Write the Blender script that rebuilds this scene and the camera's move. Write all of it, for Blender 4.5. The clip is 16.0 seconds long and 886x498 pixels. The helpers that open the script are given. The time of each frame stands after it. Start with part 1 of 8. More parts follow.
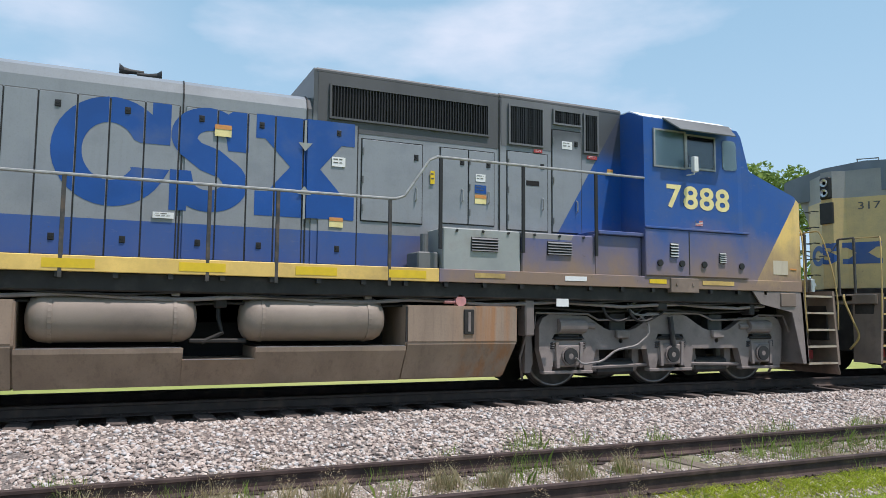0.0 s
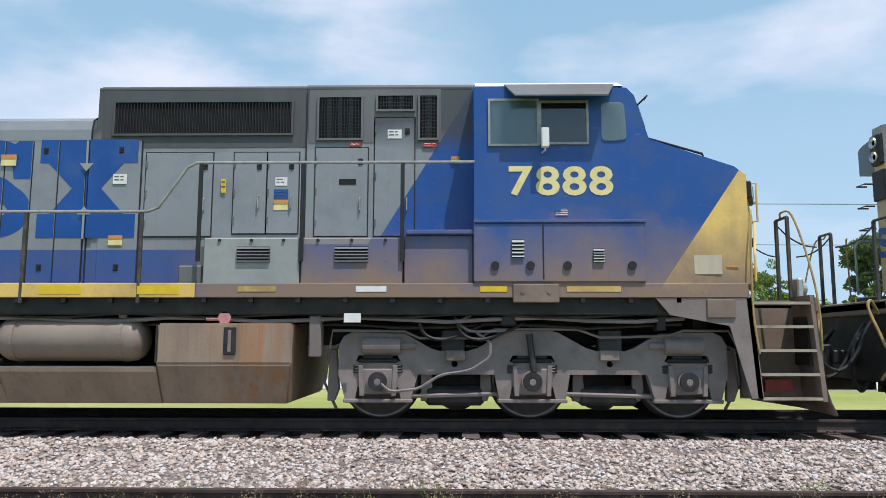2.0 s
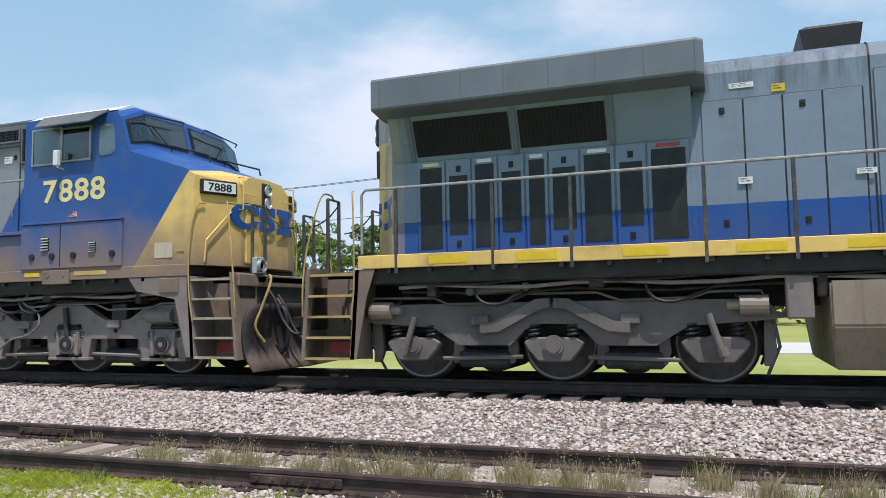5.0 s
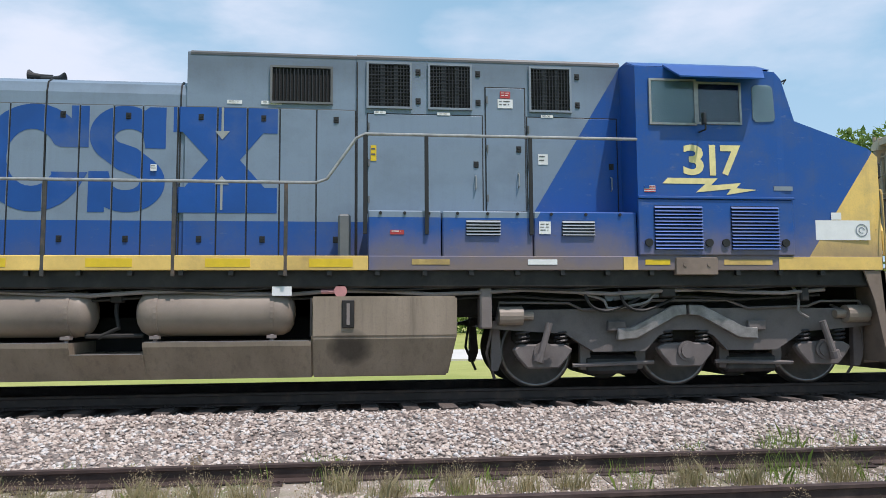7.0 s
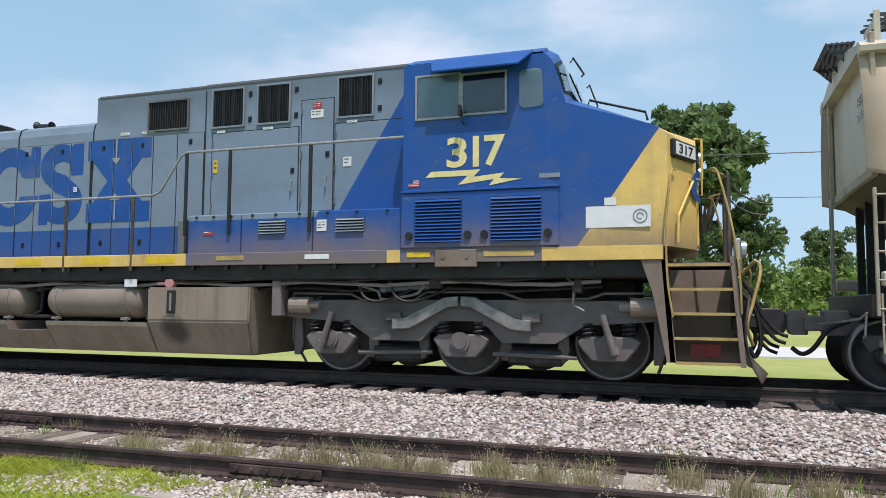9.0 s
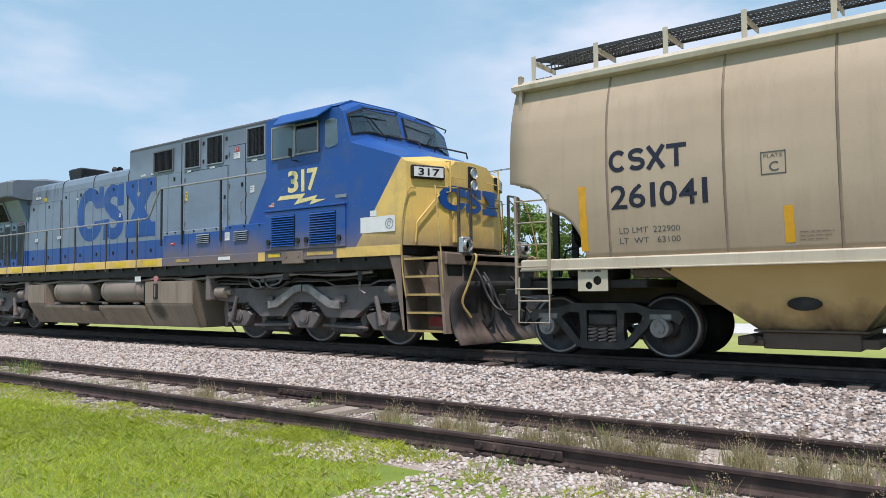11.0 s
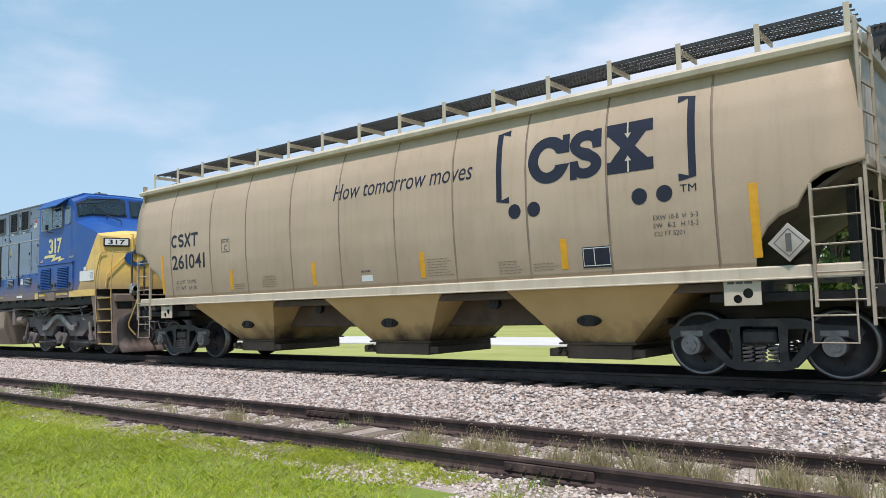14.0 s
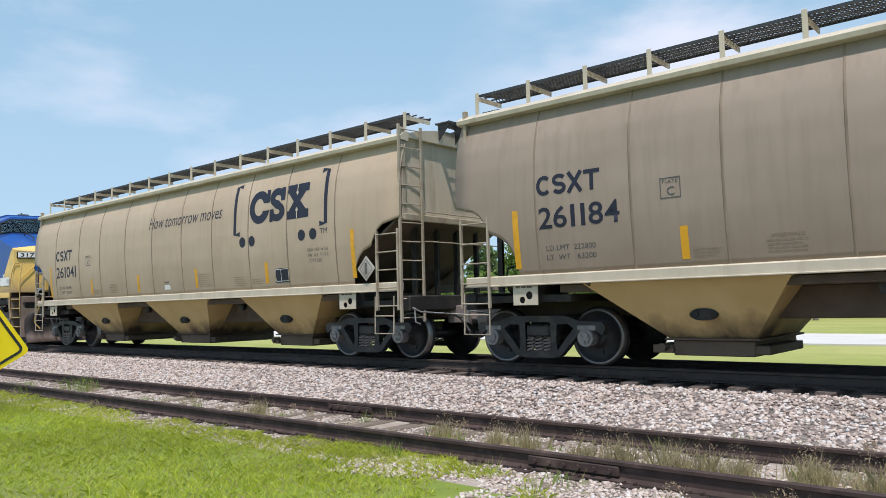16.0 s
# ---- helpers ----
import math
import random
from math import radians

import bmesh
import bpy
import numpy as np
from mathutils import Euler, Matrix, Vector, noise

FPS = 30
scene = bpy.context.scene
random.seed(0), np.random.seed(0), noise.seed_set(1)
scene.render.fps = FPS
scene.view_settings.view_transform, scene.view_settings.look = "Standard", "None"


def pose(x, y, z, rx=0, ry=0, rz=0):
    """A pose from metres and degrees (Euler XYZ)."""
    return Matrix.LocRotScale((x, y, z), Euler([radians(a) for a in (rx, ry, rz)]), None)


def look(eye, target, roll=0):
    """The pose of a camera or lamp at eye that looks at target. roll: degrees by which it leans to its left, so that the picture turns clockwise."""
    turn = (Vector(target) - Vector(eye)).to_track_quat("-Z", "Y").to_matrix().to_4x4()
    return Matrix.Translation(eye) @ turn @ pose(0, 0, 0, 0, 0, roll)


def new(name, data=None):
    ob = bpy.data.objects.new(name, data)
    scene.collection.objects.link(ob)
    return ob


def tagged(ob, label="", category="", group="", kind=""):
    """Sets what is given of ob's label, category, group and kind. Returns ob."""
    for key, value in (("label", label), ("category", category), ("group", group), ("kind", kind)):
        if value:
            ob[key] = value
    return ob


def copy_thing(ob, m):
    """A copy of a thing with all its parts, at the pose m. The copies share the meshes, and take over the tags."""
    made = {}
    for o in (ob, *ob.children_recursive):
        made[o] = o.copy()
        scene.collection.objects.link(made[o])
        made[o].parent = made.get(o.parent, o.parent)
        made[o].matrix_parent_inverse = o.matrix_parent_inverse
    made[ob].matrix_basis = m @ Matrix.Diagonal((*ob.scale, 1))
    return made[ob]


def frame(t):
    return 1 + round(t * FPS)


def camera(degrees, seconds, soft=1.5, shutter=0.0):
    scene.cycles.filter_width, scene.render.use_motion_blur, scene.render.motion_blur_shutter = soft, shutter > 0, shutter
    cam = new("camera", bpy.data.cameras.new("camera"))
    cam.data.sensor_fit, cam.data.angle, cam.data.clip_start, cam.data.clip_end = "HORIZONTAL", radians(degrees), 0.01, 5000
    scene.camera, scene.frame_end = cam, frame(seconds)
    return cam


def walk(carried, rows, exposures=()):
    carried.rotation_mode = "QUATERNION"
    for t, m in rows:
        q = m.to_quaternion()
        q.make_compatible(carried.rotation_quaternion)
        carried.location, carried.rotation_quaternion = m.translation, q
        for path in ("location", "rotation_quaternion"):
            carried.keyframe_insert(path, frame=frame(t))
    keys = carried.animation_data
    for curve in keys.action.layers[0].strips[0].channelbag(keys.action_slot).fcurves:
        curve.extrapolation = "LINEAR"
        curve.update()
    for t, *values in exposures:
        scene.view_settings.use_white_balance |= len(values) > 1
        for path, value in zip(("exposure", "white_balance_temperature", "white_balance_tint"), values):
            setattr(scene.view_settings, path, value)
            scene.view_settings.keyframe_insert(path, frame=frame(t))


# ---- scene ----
# ---- camera and its path ----
cam = camera(61.39, 16.0, soft=0.5)
EYE_Z = 1.043
PATH = [
    (0.0, pose(0.003, 0.009, EYE_Z + 0.105, 95.09, -0.50, -24.13)),
    (0.5, pose(-0.004, 0.030, EYE_Z + 0.057, 94.93, -0.02, -21.62)),
    (1.0, pose(-0.012, 0.001, EYE_Z + 0.028, 95.44, 0.01, -15.36)),
    (1.5, pose(-0.015, 0.008, EYE_Z + 0.020, 96.16, 0.05, -7.62)),
    (2.0, pose(-0.025, 0.008, EYE_Z + 0.007, 97.10, -0.08, 1.02)),
    (2.5, pose(-0.029, 0.037, EYE_Z + -0.010, 96.48, 0.13, 10.12)),
    (3.0, pose(-0.031, 0.011, EYE_Z + -0.011, 95.82, 0.36, 18.63)),
    (3.2, pose(-0.024, 0.014, EYE_Z + -0.021, 95.30, 0.35, 21.37)),
    (4.2, pose(-0.030, 0.030, EYE_Z + 0.000, 95.00, 0.70, 27.00)),
    (5.3, pose(-0.025, 0.059, EYE_Z + -0.004, 94.70, 1.03, 15.31)),
    (5.5, pose(-0.037, 0.046, EYE_Z + -0.007, 94.97, 1.08, 11.25)),
    (6.0, pose(-0.050, 0.060, EYE_Z + -0.038, 94.86, 1.02, -0.53)),
    (6.5, pose(-0.046, 0.005, EYE_Z + -0.012, 94.94, 0.41, -4.96)),
    (7.0, pose(0.007, -0.007, EYE_Z + 0.021, 94.91, 0.38, -6.47)),
    (7.5, pose(-0.008, -0.018, EYE_Z + 0.026, 95.60, 0.11, -5.64)),
    (8.0, pose(-0.024, -0.025, EYE_Z + 0.025, 95.75, -0.03, 1.03)),
    (8.2, pose(-0.025, -0.044, EYE_Z + 0.018, 95.42, -0.02, 4.74)),
    (10.3, pose(0.039, -0.010, EYE_Z + -0.026, 93.47, 0.39, 34.44)),
    (10.5, pose(0.030, -0.033, EYE_Z + -0.020, 93.50, 0.80, 35.51)),
    (11.0, pose(0.044, -0.028, EYE_Z + -0.023, 93.14, 0.61, 37.18)),
    (11.5, pose(0.040, -0.032, EYE_Z + -0.010, 93.82, 1.10, 37.30)),
    (12.0, pose(0.031, -0.022, EYE_Z + -0.005, 94.72, 1.59, 37.22)),
    (12.5, pose(0.029, -0.027, EYE_Z + -0.020, 94.53, 1.60, 39.20)),
    (13.0, pose(0.015, -0.026, EYE_Z + -0.007, 94.10, 1.91, 41.06)),
    (13.5, pose(0.024, -0.001, EYE_Z + -0.014, 94.41, 1.65, 38.87)),
    (14.0, pose(0.022, -0.018, EYE_Z + -0.012, 94.59, 1.45, 39.12)),
    (14.5, pose(0.017, -0.034, EYE_Z + -0.020, 94.69, 0.99, 38.15)),
    (15.0, pose(0.025, -0.032, EYE_Z + -0.022, 94.92, 1.05, 38.13)),
    (15.5, pose(0.032, -0.041, EYE_Z + -0.023, 94.77, 1.08, 38.07)),
    (16.0, pose(-0.013, -0.054, EYE_Z + -0.017, 94.24, 1.45, 40.52)),
]
walk(cam, PATH, [(0.0, 0.0, 6500, 19), (16.0, 0.0, 6500, 19)])

# how far the train has run along the track, seconds and metres
RUN = [
    (0.0, 55.210),
    (0.5, 53.282),
    (1.0, 51.350),
    (1.5, 49.409),
    (2.0, 47.461),
    (2.5, 45.503),
    (3.0, 43.541),
    (3.2, 42.758),
    (5.3, 34.611),
    (5.5, 33.842),
    (6.0, 31.930),
    (6.5, 30.006),
    (7.0, 28.065),
    (7.5, 26.131),
    (8.0, 24.193),
    (8.2, 23.412),
    (10.3, 15.193),
    (10.5, 14.411),
    (11.0, 12.462),
    (11.5, 10.494),
    (12.0, 8.545),
    (12.5, 6.596),
    (13.0, 4.628),
    (13.5, 2.691),
    (14.0, 0.730),
    (14.5, -1.209),
    (15.0, -3.137),
    (15.5, -5.063),
    (16.0, -7.037),
]
TRACK_Y = 11.30
LOCO_A, LOCO_B, HOPPER_A, HOPPER_B = -53.70, -30.71, -10.30, 7.22
# ---- sky, sun, exposure ----
SUN_EL, SUN_AZ = 67.0, 146.0     # degrees; azimuth clockwise from +y, the far side of the track
world = bpy.data.worlds.new("sky")
scene.world = world
world.use_nodes = True
wn, wl = world.node_tree.nodes, world.node_tree.links
wn.clear()
w_out = wn.new("ShaderNodeOutputWorld")
w_bg = wn.new("ShaderNodeBackground")
w_sky = wn.new("ShaderNodeTexSky")
w_sky.sky_type = "NISHITA"
w_sky.sun_disc = False
w_sky.sun_elevation, w_sky.sun_rotation = radians(SUN_EL), radians(SUN_AZ)
w_sky.air_density, w_sky.dust_density, w_sky.ozone_density = 1.0, 1.5, 1.2
w_co = wn.new("ShaderNodeTexCoord")
w_map = wn.new("ShaderNodeMapping")
w_map.inputs["Scale"].default_value = (1.6, 1.6, 4.2)
w_map.inputs["Location"].default_value = (0.35, 0.2, 0.5)
w_noise = wn.new("ShaderNodeTexNoise")
w_noise.inputs["Scale"].default_value = 1.7
w_noise.inputs["Detail"].default_value = 7
w_noise.inputs["Roughness"].default_value = 0.52
w_ramp = wn.new("ShaderNodeValToRGB")
w_ramp.color_ramp.elements[0].position, w_ramp.color_ramp.elements[0].color = 0.54, (0, 0, 0, 1)
w_ramp.color_ramp.elements[1].position, w_ramp.color_ramp.elements[1].color = 0.74, (0.8, 0.8, 0.8, 1)
w_haze = wn.new("ShaderNodeMix")
w_haze.data_type = "RGBA"
w_haze.inputs[0].default_value = 0.6
w_haze.inputs[7].default_value = (4.3, 8.0, 10.3, 1)
w_mix = wn.new("ShaderNodeMix")
w_mix.data_type = "RGBA"
w_mix.inputs[7].default_value = (7.9, 9.0, 10.2, 1)
wl.new(w_co.outputs["Generated"], w_map.inputs["Vector"])
wl.new(w_map.outputs["Vector"], w_noise.inputs["Vector"])
wl.new(w_noise.outputs["Fac"], w_ramp.inputs["Fac"])
wl.new(w_sky.outputs["Color"], w_haze.inputs[6])
w_sep = wn.new("ShaderNodeSeparateXYZ")
w_low = wn.new("ShaderNodeMapRange")
w_low.interpolation_type = "SMOOTHSTEP"
w_low.inputs["From Min"].default_value, w_low.inputs["From Max"].default_value = 0.50, 0.0
w_low.inputs["To Max"].default_value = 0.6
w_milk = wn.new("ShaderNodeMix")
w_milk.data_type = "RGBA"
w_milk.inputs[7].default_value = (5.6, 8.1, 9.9, 1)
wl.new(w_co.outputs["Generated"], w_sep.inputs[0])
wl.new(w_sep.outputs["Z"], w_low.inputs["Value"])
wl.new(w_low.outputs[0], w_milk.inputs[0])
wl.new(w_haze.outputs[2], w_milk.inputs[6])
wl.new(w_milk.outputs[2], w_mix.inputs[6])
w_dot = wn.new("ShaderNodeVectorMath")
w_dot.operation = "DOT_PRODUCT"
_ca, _ce = radians(-18.0), radians(17.0)
w_dot.inputs[1].default_value = (math.sin(_ca) * math.cos(_ce), math.cos(_ca) * math.cos(_ce), math.sin(_ce))
w_bank = wn.new("ShaderNodeMapRange")
w_bank.interpolation_type = "SMOOTHSTEP"
w_bank.inputs["From Min"].default_value, w_bank.inputs["From Max"].default_value = 0.925, 0.995
w_rag = wn.new("ShaderNodeMapRange")
w_rag.interpolation_type = "SMOOTHSTEP"
w_rag.inputs["From Min"].default_value, w_rag.inputs["From Max"].default_value = 0.34, 0.60
w_pile = wn.new("ShaderNodeMath")
w_pile.operation = "MULTIPLY"
w_most = wn.new("ShaderNodeMath")
w_most.operation = "MAXIMUM"
wl.new(w_co.outputs["Generated"], w_dot.inputs[0])
wl.new(w_dot.outputs["Value"], w_bank.inputs["Value"])
wl.new(w_noise.outputs["Fac"], w_rag.inputs["Value"])
wl.new(w_bank.outputs[0], w_pile.inputs[0])
wl.new(w_rag.outputs[0], w_pile.inputs[1])
wl.new(w_pile.outputs[0], w_most.inputs[0])
wl.new(w_ramp.outputs["Color"], w_most.inputs[1])
wl.new(w_most.outputs[0], w_mix.inputs[0])
wl.new(w_mix.outputs[2], w_bg.inputs["Color"])
w_bg.inputs["Strength"].default_value = 0.096
wl.new(w_bg.outputs["Background"], w_out.inputs["Surface"])

sun = new("sun", bpy.data.lights.new("sun", "SUN"))
sun.data.energy, sun.data.angle, sun.data.color = 4.15, radians(0.53), (1.0, 0.95, 0.87)
_el, _az = radians(SUN_EL), radians(SUN_AZ)
sun.matrix_world = look((40 * math.sin(_az) * math.cos(_el), 40 * math.cos(_az) * math.cos(_el), 40 * math.sin(_el)), (0, 0, 0))


# ---- materials ----
class Nodes:
    """A small writer of node trees."""
    def __init__(self, name):
        self.m = bpy.data.materials.new(name)
        self.m.use_nodes = True
        self.t = self.m.node_tree
        self.t.nodes.clear()
        self.out = self.t.nodes.new("ShaderNodeOutputMaterial")
        self.b = self.t.nodes.new("ShaderNodeBsdfPrincipled")
        self.t.links.new(self.b.outputs[0], self.out.inputs[0])
        self.co = self.t.nodes.new("ShaderNodeTexCoord").outputs["Object"]

    def link(self, a, b):
        self.t.links.new(a, b)

    def put(self, socket, v):
        if isinstance(v, bpy.types.NodeSocket):
            self.link(v, socket)
        elif isinstance(v, tuple) and len(v) == 3 and socket.type == "RGBA":
            socket.default_value = (*v, 1)
        else:
            socket.default_value = v

    def math(self, op, a, b=0.0, clamp=False):
        n = self.t.nodes.new("ShaderNodeMath")
        n.operation, n.use_clamp = op, clamp
        self.put(n.inputs[0], a)
        self.put(n.inputs[1], b)
        return n.outputs[0]

    def mix(self, f, a, b):
        n = self.t.nodes.new("ShaderNodeMix")
        n.data_type = "RGBA"
        self.put(n.inputs[0], f)
        self.put(n.inputs[6], a)
        self.put(n.inputs[7], b)
        return n.outputs[2]

    def noise(self, scale, detail=4.0, stretch=(1, 1, 1), rough=0.55, vec=None):
        m = self.t.nodes.new("ShaderNodeMapping")
        m.inputs["Scale"].default_value = stretch
        self.link(vec or self.co, m.inputs["Vector"])
        n = self.t.nodes.new("ShaderNodeTexNoise")
        n.inputs["Scale"].default_value, n.inputs["Detail"].default_value, n.inputs["Roughness"].default_value = scale, detail, rough
        self.link(m.outputs[0], n.inputs["Vector"])
        return n.outputs["Fac"]

    def ramp(self, f, lo, hi):
        n = self.t.nodes.new("ShaderNodeMapRange")
        self.put(n.inputs["Value"], f)
        n.inputs["From Min"].default_value, n.inputs["From Max"].default_value = lo, hi
        return n.outputs[0]

    def xyz(self):
        n = self.t.nodes.new("ShaderNodeSeparateXYZ")
        self.link(self.co, n.inputs[0])
        return n.outputs

    def bump(self, h, strength, dist=0.01):
        n = self.t.nodes.new("ShaderNodeBump")
        n.inputs["Strength"].default_value, n.inputs["Distance"].default_value = strength, dist
        self.link(h, n.inputs["Height"])
        self.link(n.outputs[0], self.b.inputs["Normal"])

    def done(self, color, rough=0.5, metal=0.0, spec=0.5):
        self.put(self.b.inputs["Base Color"], color)
        self.put(self.b.inputs["Roughness"], rough)
        self.put(self.b.inputs["Metallic"], metal)
        self.b.inputs["Specular IOR Level"].default_value = spec
        return self.m


def plain(name, color, rough=0.5, metal=0.0, var=0.25, scale=6.0, dirt=None, dirt_amount=0.0, bump=0.1, fine=60.0, stretch=(1, 1, 1)):
    """Colour that varies at two scales, with patches of dirt."""
    n = Nodes(name)
    a = n.noise(scale, 4, stretch)
    b = n.noise(fine, 2)
    dark = tuple(c * (1 - var) for c in color)
    light = tuple(min(1, c * (1 + var * 0.6)) for c in color)
    col = n.mix(n.ramp(a, 0.3, 0.7), dark, light)
    col = n.mix(n.math("MULTIPLY", n.ramp(b, 0.45, 0.75), 0.35), col, tuple(c * (1 - var) for c in color))
    if dirt:
        d = n.ramp(n.noise(scale * 0.5, 6, stretch, 0.65), 0.62 - dirt_amount * 0.4, 0.85 - dirt_amount * 0.35)
        col = n.mix(n.math("MULTIPLY", d, 0.85), col, dirt)
    if bump:
        n.bump(n.math("ADD", b, n.math("MULTIPLY", a, 0.6)), bump, 0.01)
    return n.done(col, rough, metal)


GREY_PAINT, BLUE_PAINT, YELLOW_PAINT = (0.222, 0.262, 0.312), (0.005, 0.076, 0.32), (0.79, 0.54, 0.155)


def livery(name, grey, dust_color, dust_top, dust_amount, fade, soot, soot_z, soot_x=-20.0):
    """Grey hood, blue band and cab, yellow nose and end, with streaks and road dust along the sill."""
    n = Nodes(name)
    x, y, z = n.xyz()
    band = n.math("LESS_THAN", z, 2.33)
    diag = n.math("GREATER_THAN", n.math("SUBTRACT", n.math("MULTIPLY", n.math("SUBTRACT", x, 5.16), 2.10), n.math("MULTIPLY", n.math("SUBTRACT", z, 2.52), 1.28)), 0.0)
    nose = n.math("GREATER_THAN", n.math("SUBTRACT", n.math("MULTIPLY", n.math("SUBTRACT", x, 8.93), 1.54), n.math("MULTIPLY", n.math("SUBTRACT", z, 1.83), 1.07)), 0.0)
    rear = n.math("MULTIPLY", n.math("LESS_THAN", x, -9.69), n.math("LESS_THAN", z, 3.75))
    blue = n.math("MAXIMUM", band, diag)
    yellow = n.math("MAXIMUM", nose, rear)
    col = n.mix(blue, grey, BLUE_PAINT)
    col = n.mix(yellow, col, YELLOW_PAINT)
    col = n.mix(n.math("MULTIPLY", n.math("LESS_THAN", x, -9.5), 0.5), col, (0.40, 0.33, 0.235))
    faded = n.ramp(n.noise(0.9, 5, (1, 1, 0.5)), 0.35, 0.75)
    col = n.mix(n.math("MULTIPLY", faded, fade), col, (0.30, 0.31, 0.32))
    streak = n.ramp(n.noise(3.0, 5, (4, 4, 0.22), 0.65), 0.52, 0.80)
    col = n.mix(n.math("MULTIPLY", streak, 0.13), col, (0.085, 0.08, 0.075))
    # Faint grime mottling, with the hood's cloudy reflections painted into the colour.
    cloudy = n.ramp(n.noise(1.7, 5, (1, 1, 1.3), 0.6), 0.48, 0.66)
    col = n.mix(n.math("MULTIPLY", cloudy, 0.22), col, (0.10, 0.115, 0.14))
    scuff = n.ramp(n.noise(7.0, 6, (0.6, 0.6, 1.6), 0.75), 0.60, 0.70)
    col = n.mix(n.math("MULTIPLY", scuff, 0.16), col, (0.33, 0.30, 0.27))
    grime = n.math("MULTIPLY", n.ramp(n.math("ADD", z, n.math("MULTIPLY", n.noise(1.3, 5), 0.5)), soot_z, soot_z + 0.35), n.math("MULTIPLY", n.math("LESS_THAN", x, 6.44), n.math("GREATER_THAN", x, soot_x)))
    col = n.mix(n.math("MULTIPLY", grime, soot), col, (0.055, 0.058, 0.062))
    smear = n.math("MULTIPLY", n.ramp(n.noise(2.4, 6, (3, 3, 0.3), 0.7), 0.40, 0.66), n.math("MULTIPLY", n.math("LESS_THAN", x, -3.24), n.math("MULTIPLY", n.ramp(z, 3.62, 3.90), n.math("GREATER_THAN", x, -5.36))))
    col = n.mix(n.math("MULTIPLY", smear, 0.7), col, (0.045, 0.047, 0.052))
    # road dust, thick along the sill and broken up by noise
    height = n.ramp(z, dust_top, 1.62)
    patch = n.noise(1.5, 6, (1, 1, 0.7), 0.65)
    dust = n.math("MULTIPLY", n.ramp(n.math("ADD", n.math("MULTIPLY", height, 0.62), n.math("MULTIPLY", patch, 0.6)), 0.42, 0.88), dust_amount, clamp=True)
    ahead = n.ramp(x, 2.2, 3.0)
    dust = n.math("MULTIPLY", dust, n.math("ADD", n.math("MULTIPLY", ahead, 0.82), 0.18))
    col = n.mix(dust, col, dust_color)
    chips = n.math("MULTIPLY", n.ramp(n.noise(16, 6, (1, 1, 0.8), 0.7), 0.64, 0.70), n.ramp(z, 3.1, 1.9))
    col = n.mix(n.math("MULTIPLY", chips, 0.6), col, (0.11, 0.075, 0.055))
    fine = n.noise(45, 3)
    col = n.mix(n.math("MULTIPLY", n.ramp(fine, 0.5, 0.8), 0.18), col, (0.12, 0.11, 0.10))
    n.bump(n.noise(1.6, 3), 0.10, 0.05)
    return n.done(col, n.math("ADD", n.math("MULTIPLY", dust, 0.35), 0.36), 0.0, 0.45)


M = {}
M["livery_a"] = livery("paint_blue_grey_worn", (0.255, 0.278, 0.305), (0.25, 0.175, 0.13), 3.0, 1.0, 0.11, 0.88, 3.98, 0.97)
M["livery_b"] = livery("paint_blue_grey", (0.195, 0.258, 0.335), (0.21, 0.16, 0.125), 2.45, 0.9, 0.03, 0.35, 4.40)
M["blue"] = plain("blue_paint", BLUE_PAINT, 0.4, var=0.22, scale=1.2, dirt=(0.10, 0.12, 0.17), dirt_amount=0.25, bump=0.03)
M["grey"] = plain("grey_paint", GREY_PAINT, 0.45, var=0.15, scale=1.4, dirt=(0.13, 0.125, 0.12), dirt_amount=0.3, bump=0.03, stretch=(2, 2, 0.4))
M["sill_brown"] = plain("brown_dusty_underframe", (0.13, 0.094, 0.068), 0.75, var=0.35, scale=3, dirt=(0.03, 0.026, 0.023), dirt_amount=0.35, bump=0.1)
M["charcoal"] = plain("charcoal_sooty_paint", (0.088, 0.092, 0.10), 0.55, var=0.25, scale=1.6, dirt=(0.05, 0.05, 0.052), dirt_amount=0.35, bump=0.05, stretch=(2, 2, 0.5))
M["soot_grey"] = plain("soot_dulled_grey_paint", (0.145, 0.152, 0.165), 0.55, var=0.22, scale=1.6, dirt=(0.07, 0.068, 0.068), dirt_amount=0.35, bump=0.05, stretch=(2, 2, 0.5))
M["grey_dark"] = plain("sooty_grey_paint", (0.15, 0.16, 0.165), 0.6, var=0.3, scale=2, dirt=(0.06, 0.058, 0.055), dirt_amount=0.4, bump=0.05)
M["grey_light"] = plain("primer_grey_paint", (0.31, 0.335, 0.33), 0.5, var=0.15, scale=2, dirt=(0.17, 0.13, 0.10), dirt_amount=0.2, bump=0.04)
M["yellow"] = plain("yellow_paint", YELLOW_PAINT, 0.45, var=0.18, scale=3, dirt=(0.30, 0.20, 0.09), dirt_amount=0.3, bump=0.04)
M["bright_yellow"] = plain("yellow_reflector", (0.72, 0.50, 0.02), 0.4, var=0.1, scale=8, bump=0)
M["orange_yellow"] = plain("amber_reflector_tape", (0.72, 0.36, 0.02), 0.35, var=0.12, scale=8, bump=0)
M["number_yellow"] = plain("pale_yellow_numerals", (0.78, 0.68, 0.32), 0.5, var=0.15, scale=6, bump=0)
M["white"] = plain("white_paint", (0.75, 0.76, 0.76), 0.5, var=0.10, scale=5, bump=0.02)
M["roof_white"] = plain("white_cab_roof", (0.78, 0.79, 0.80), 0.5, var=0.10, scale=2, bump=0.02)
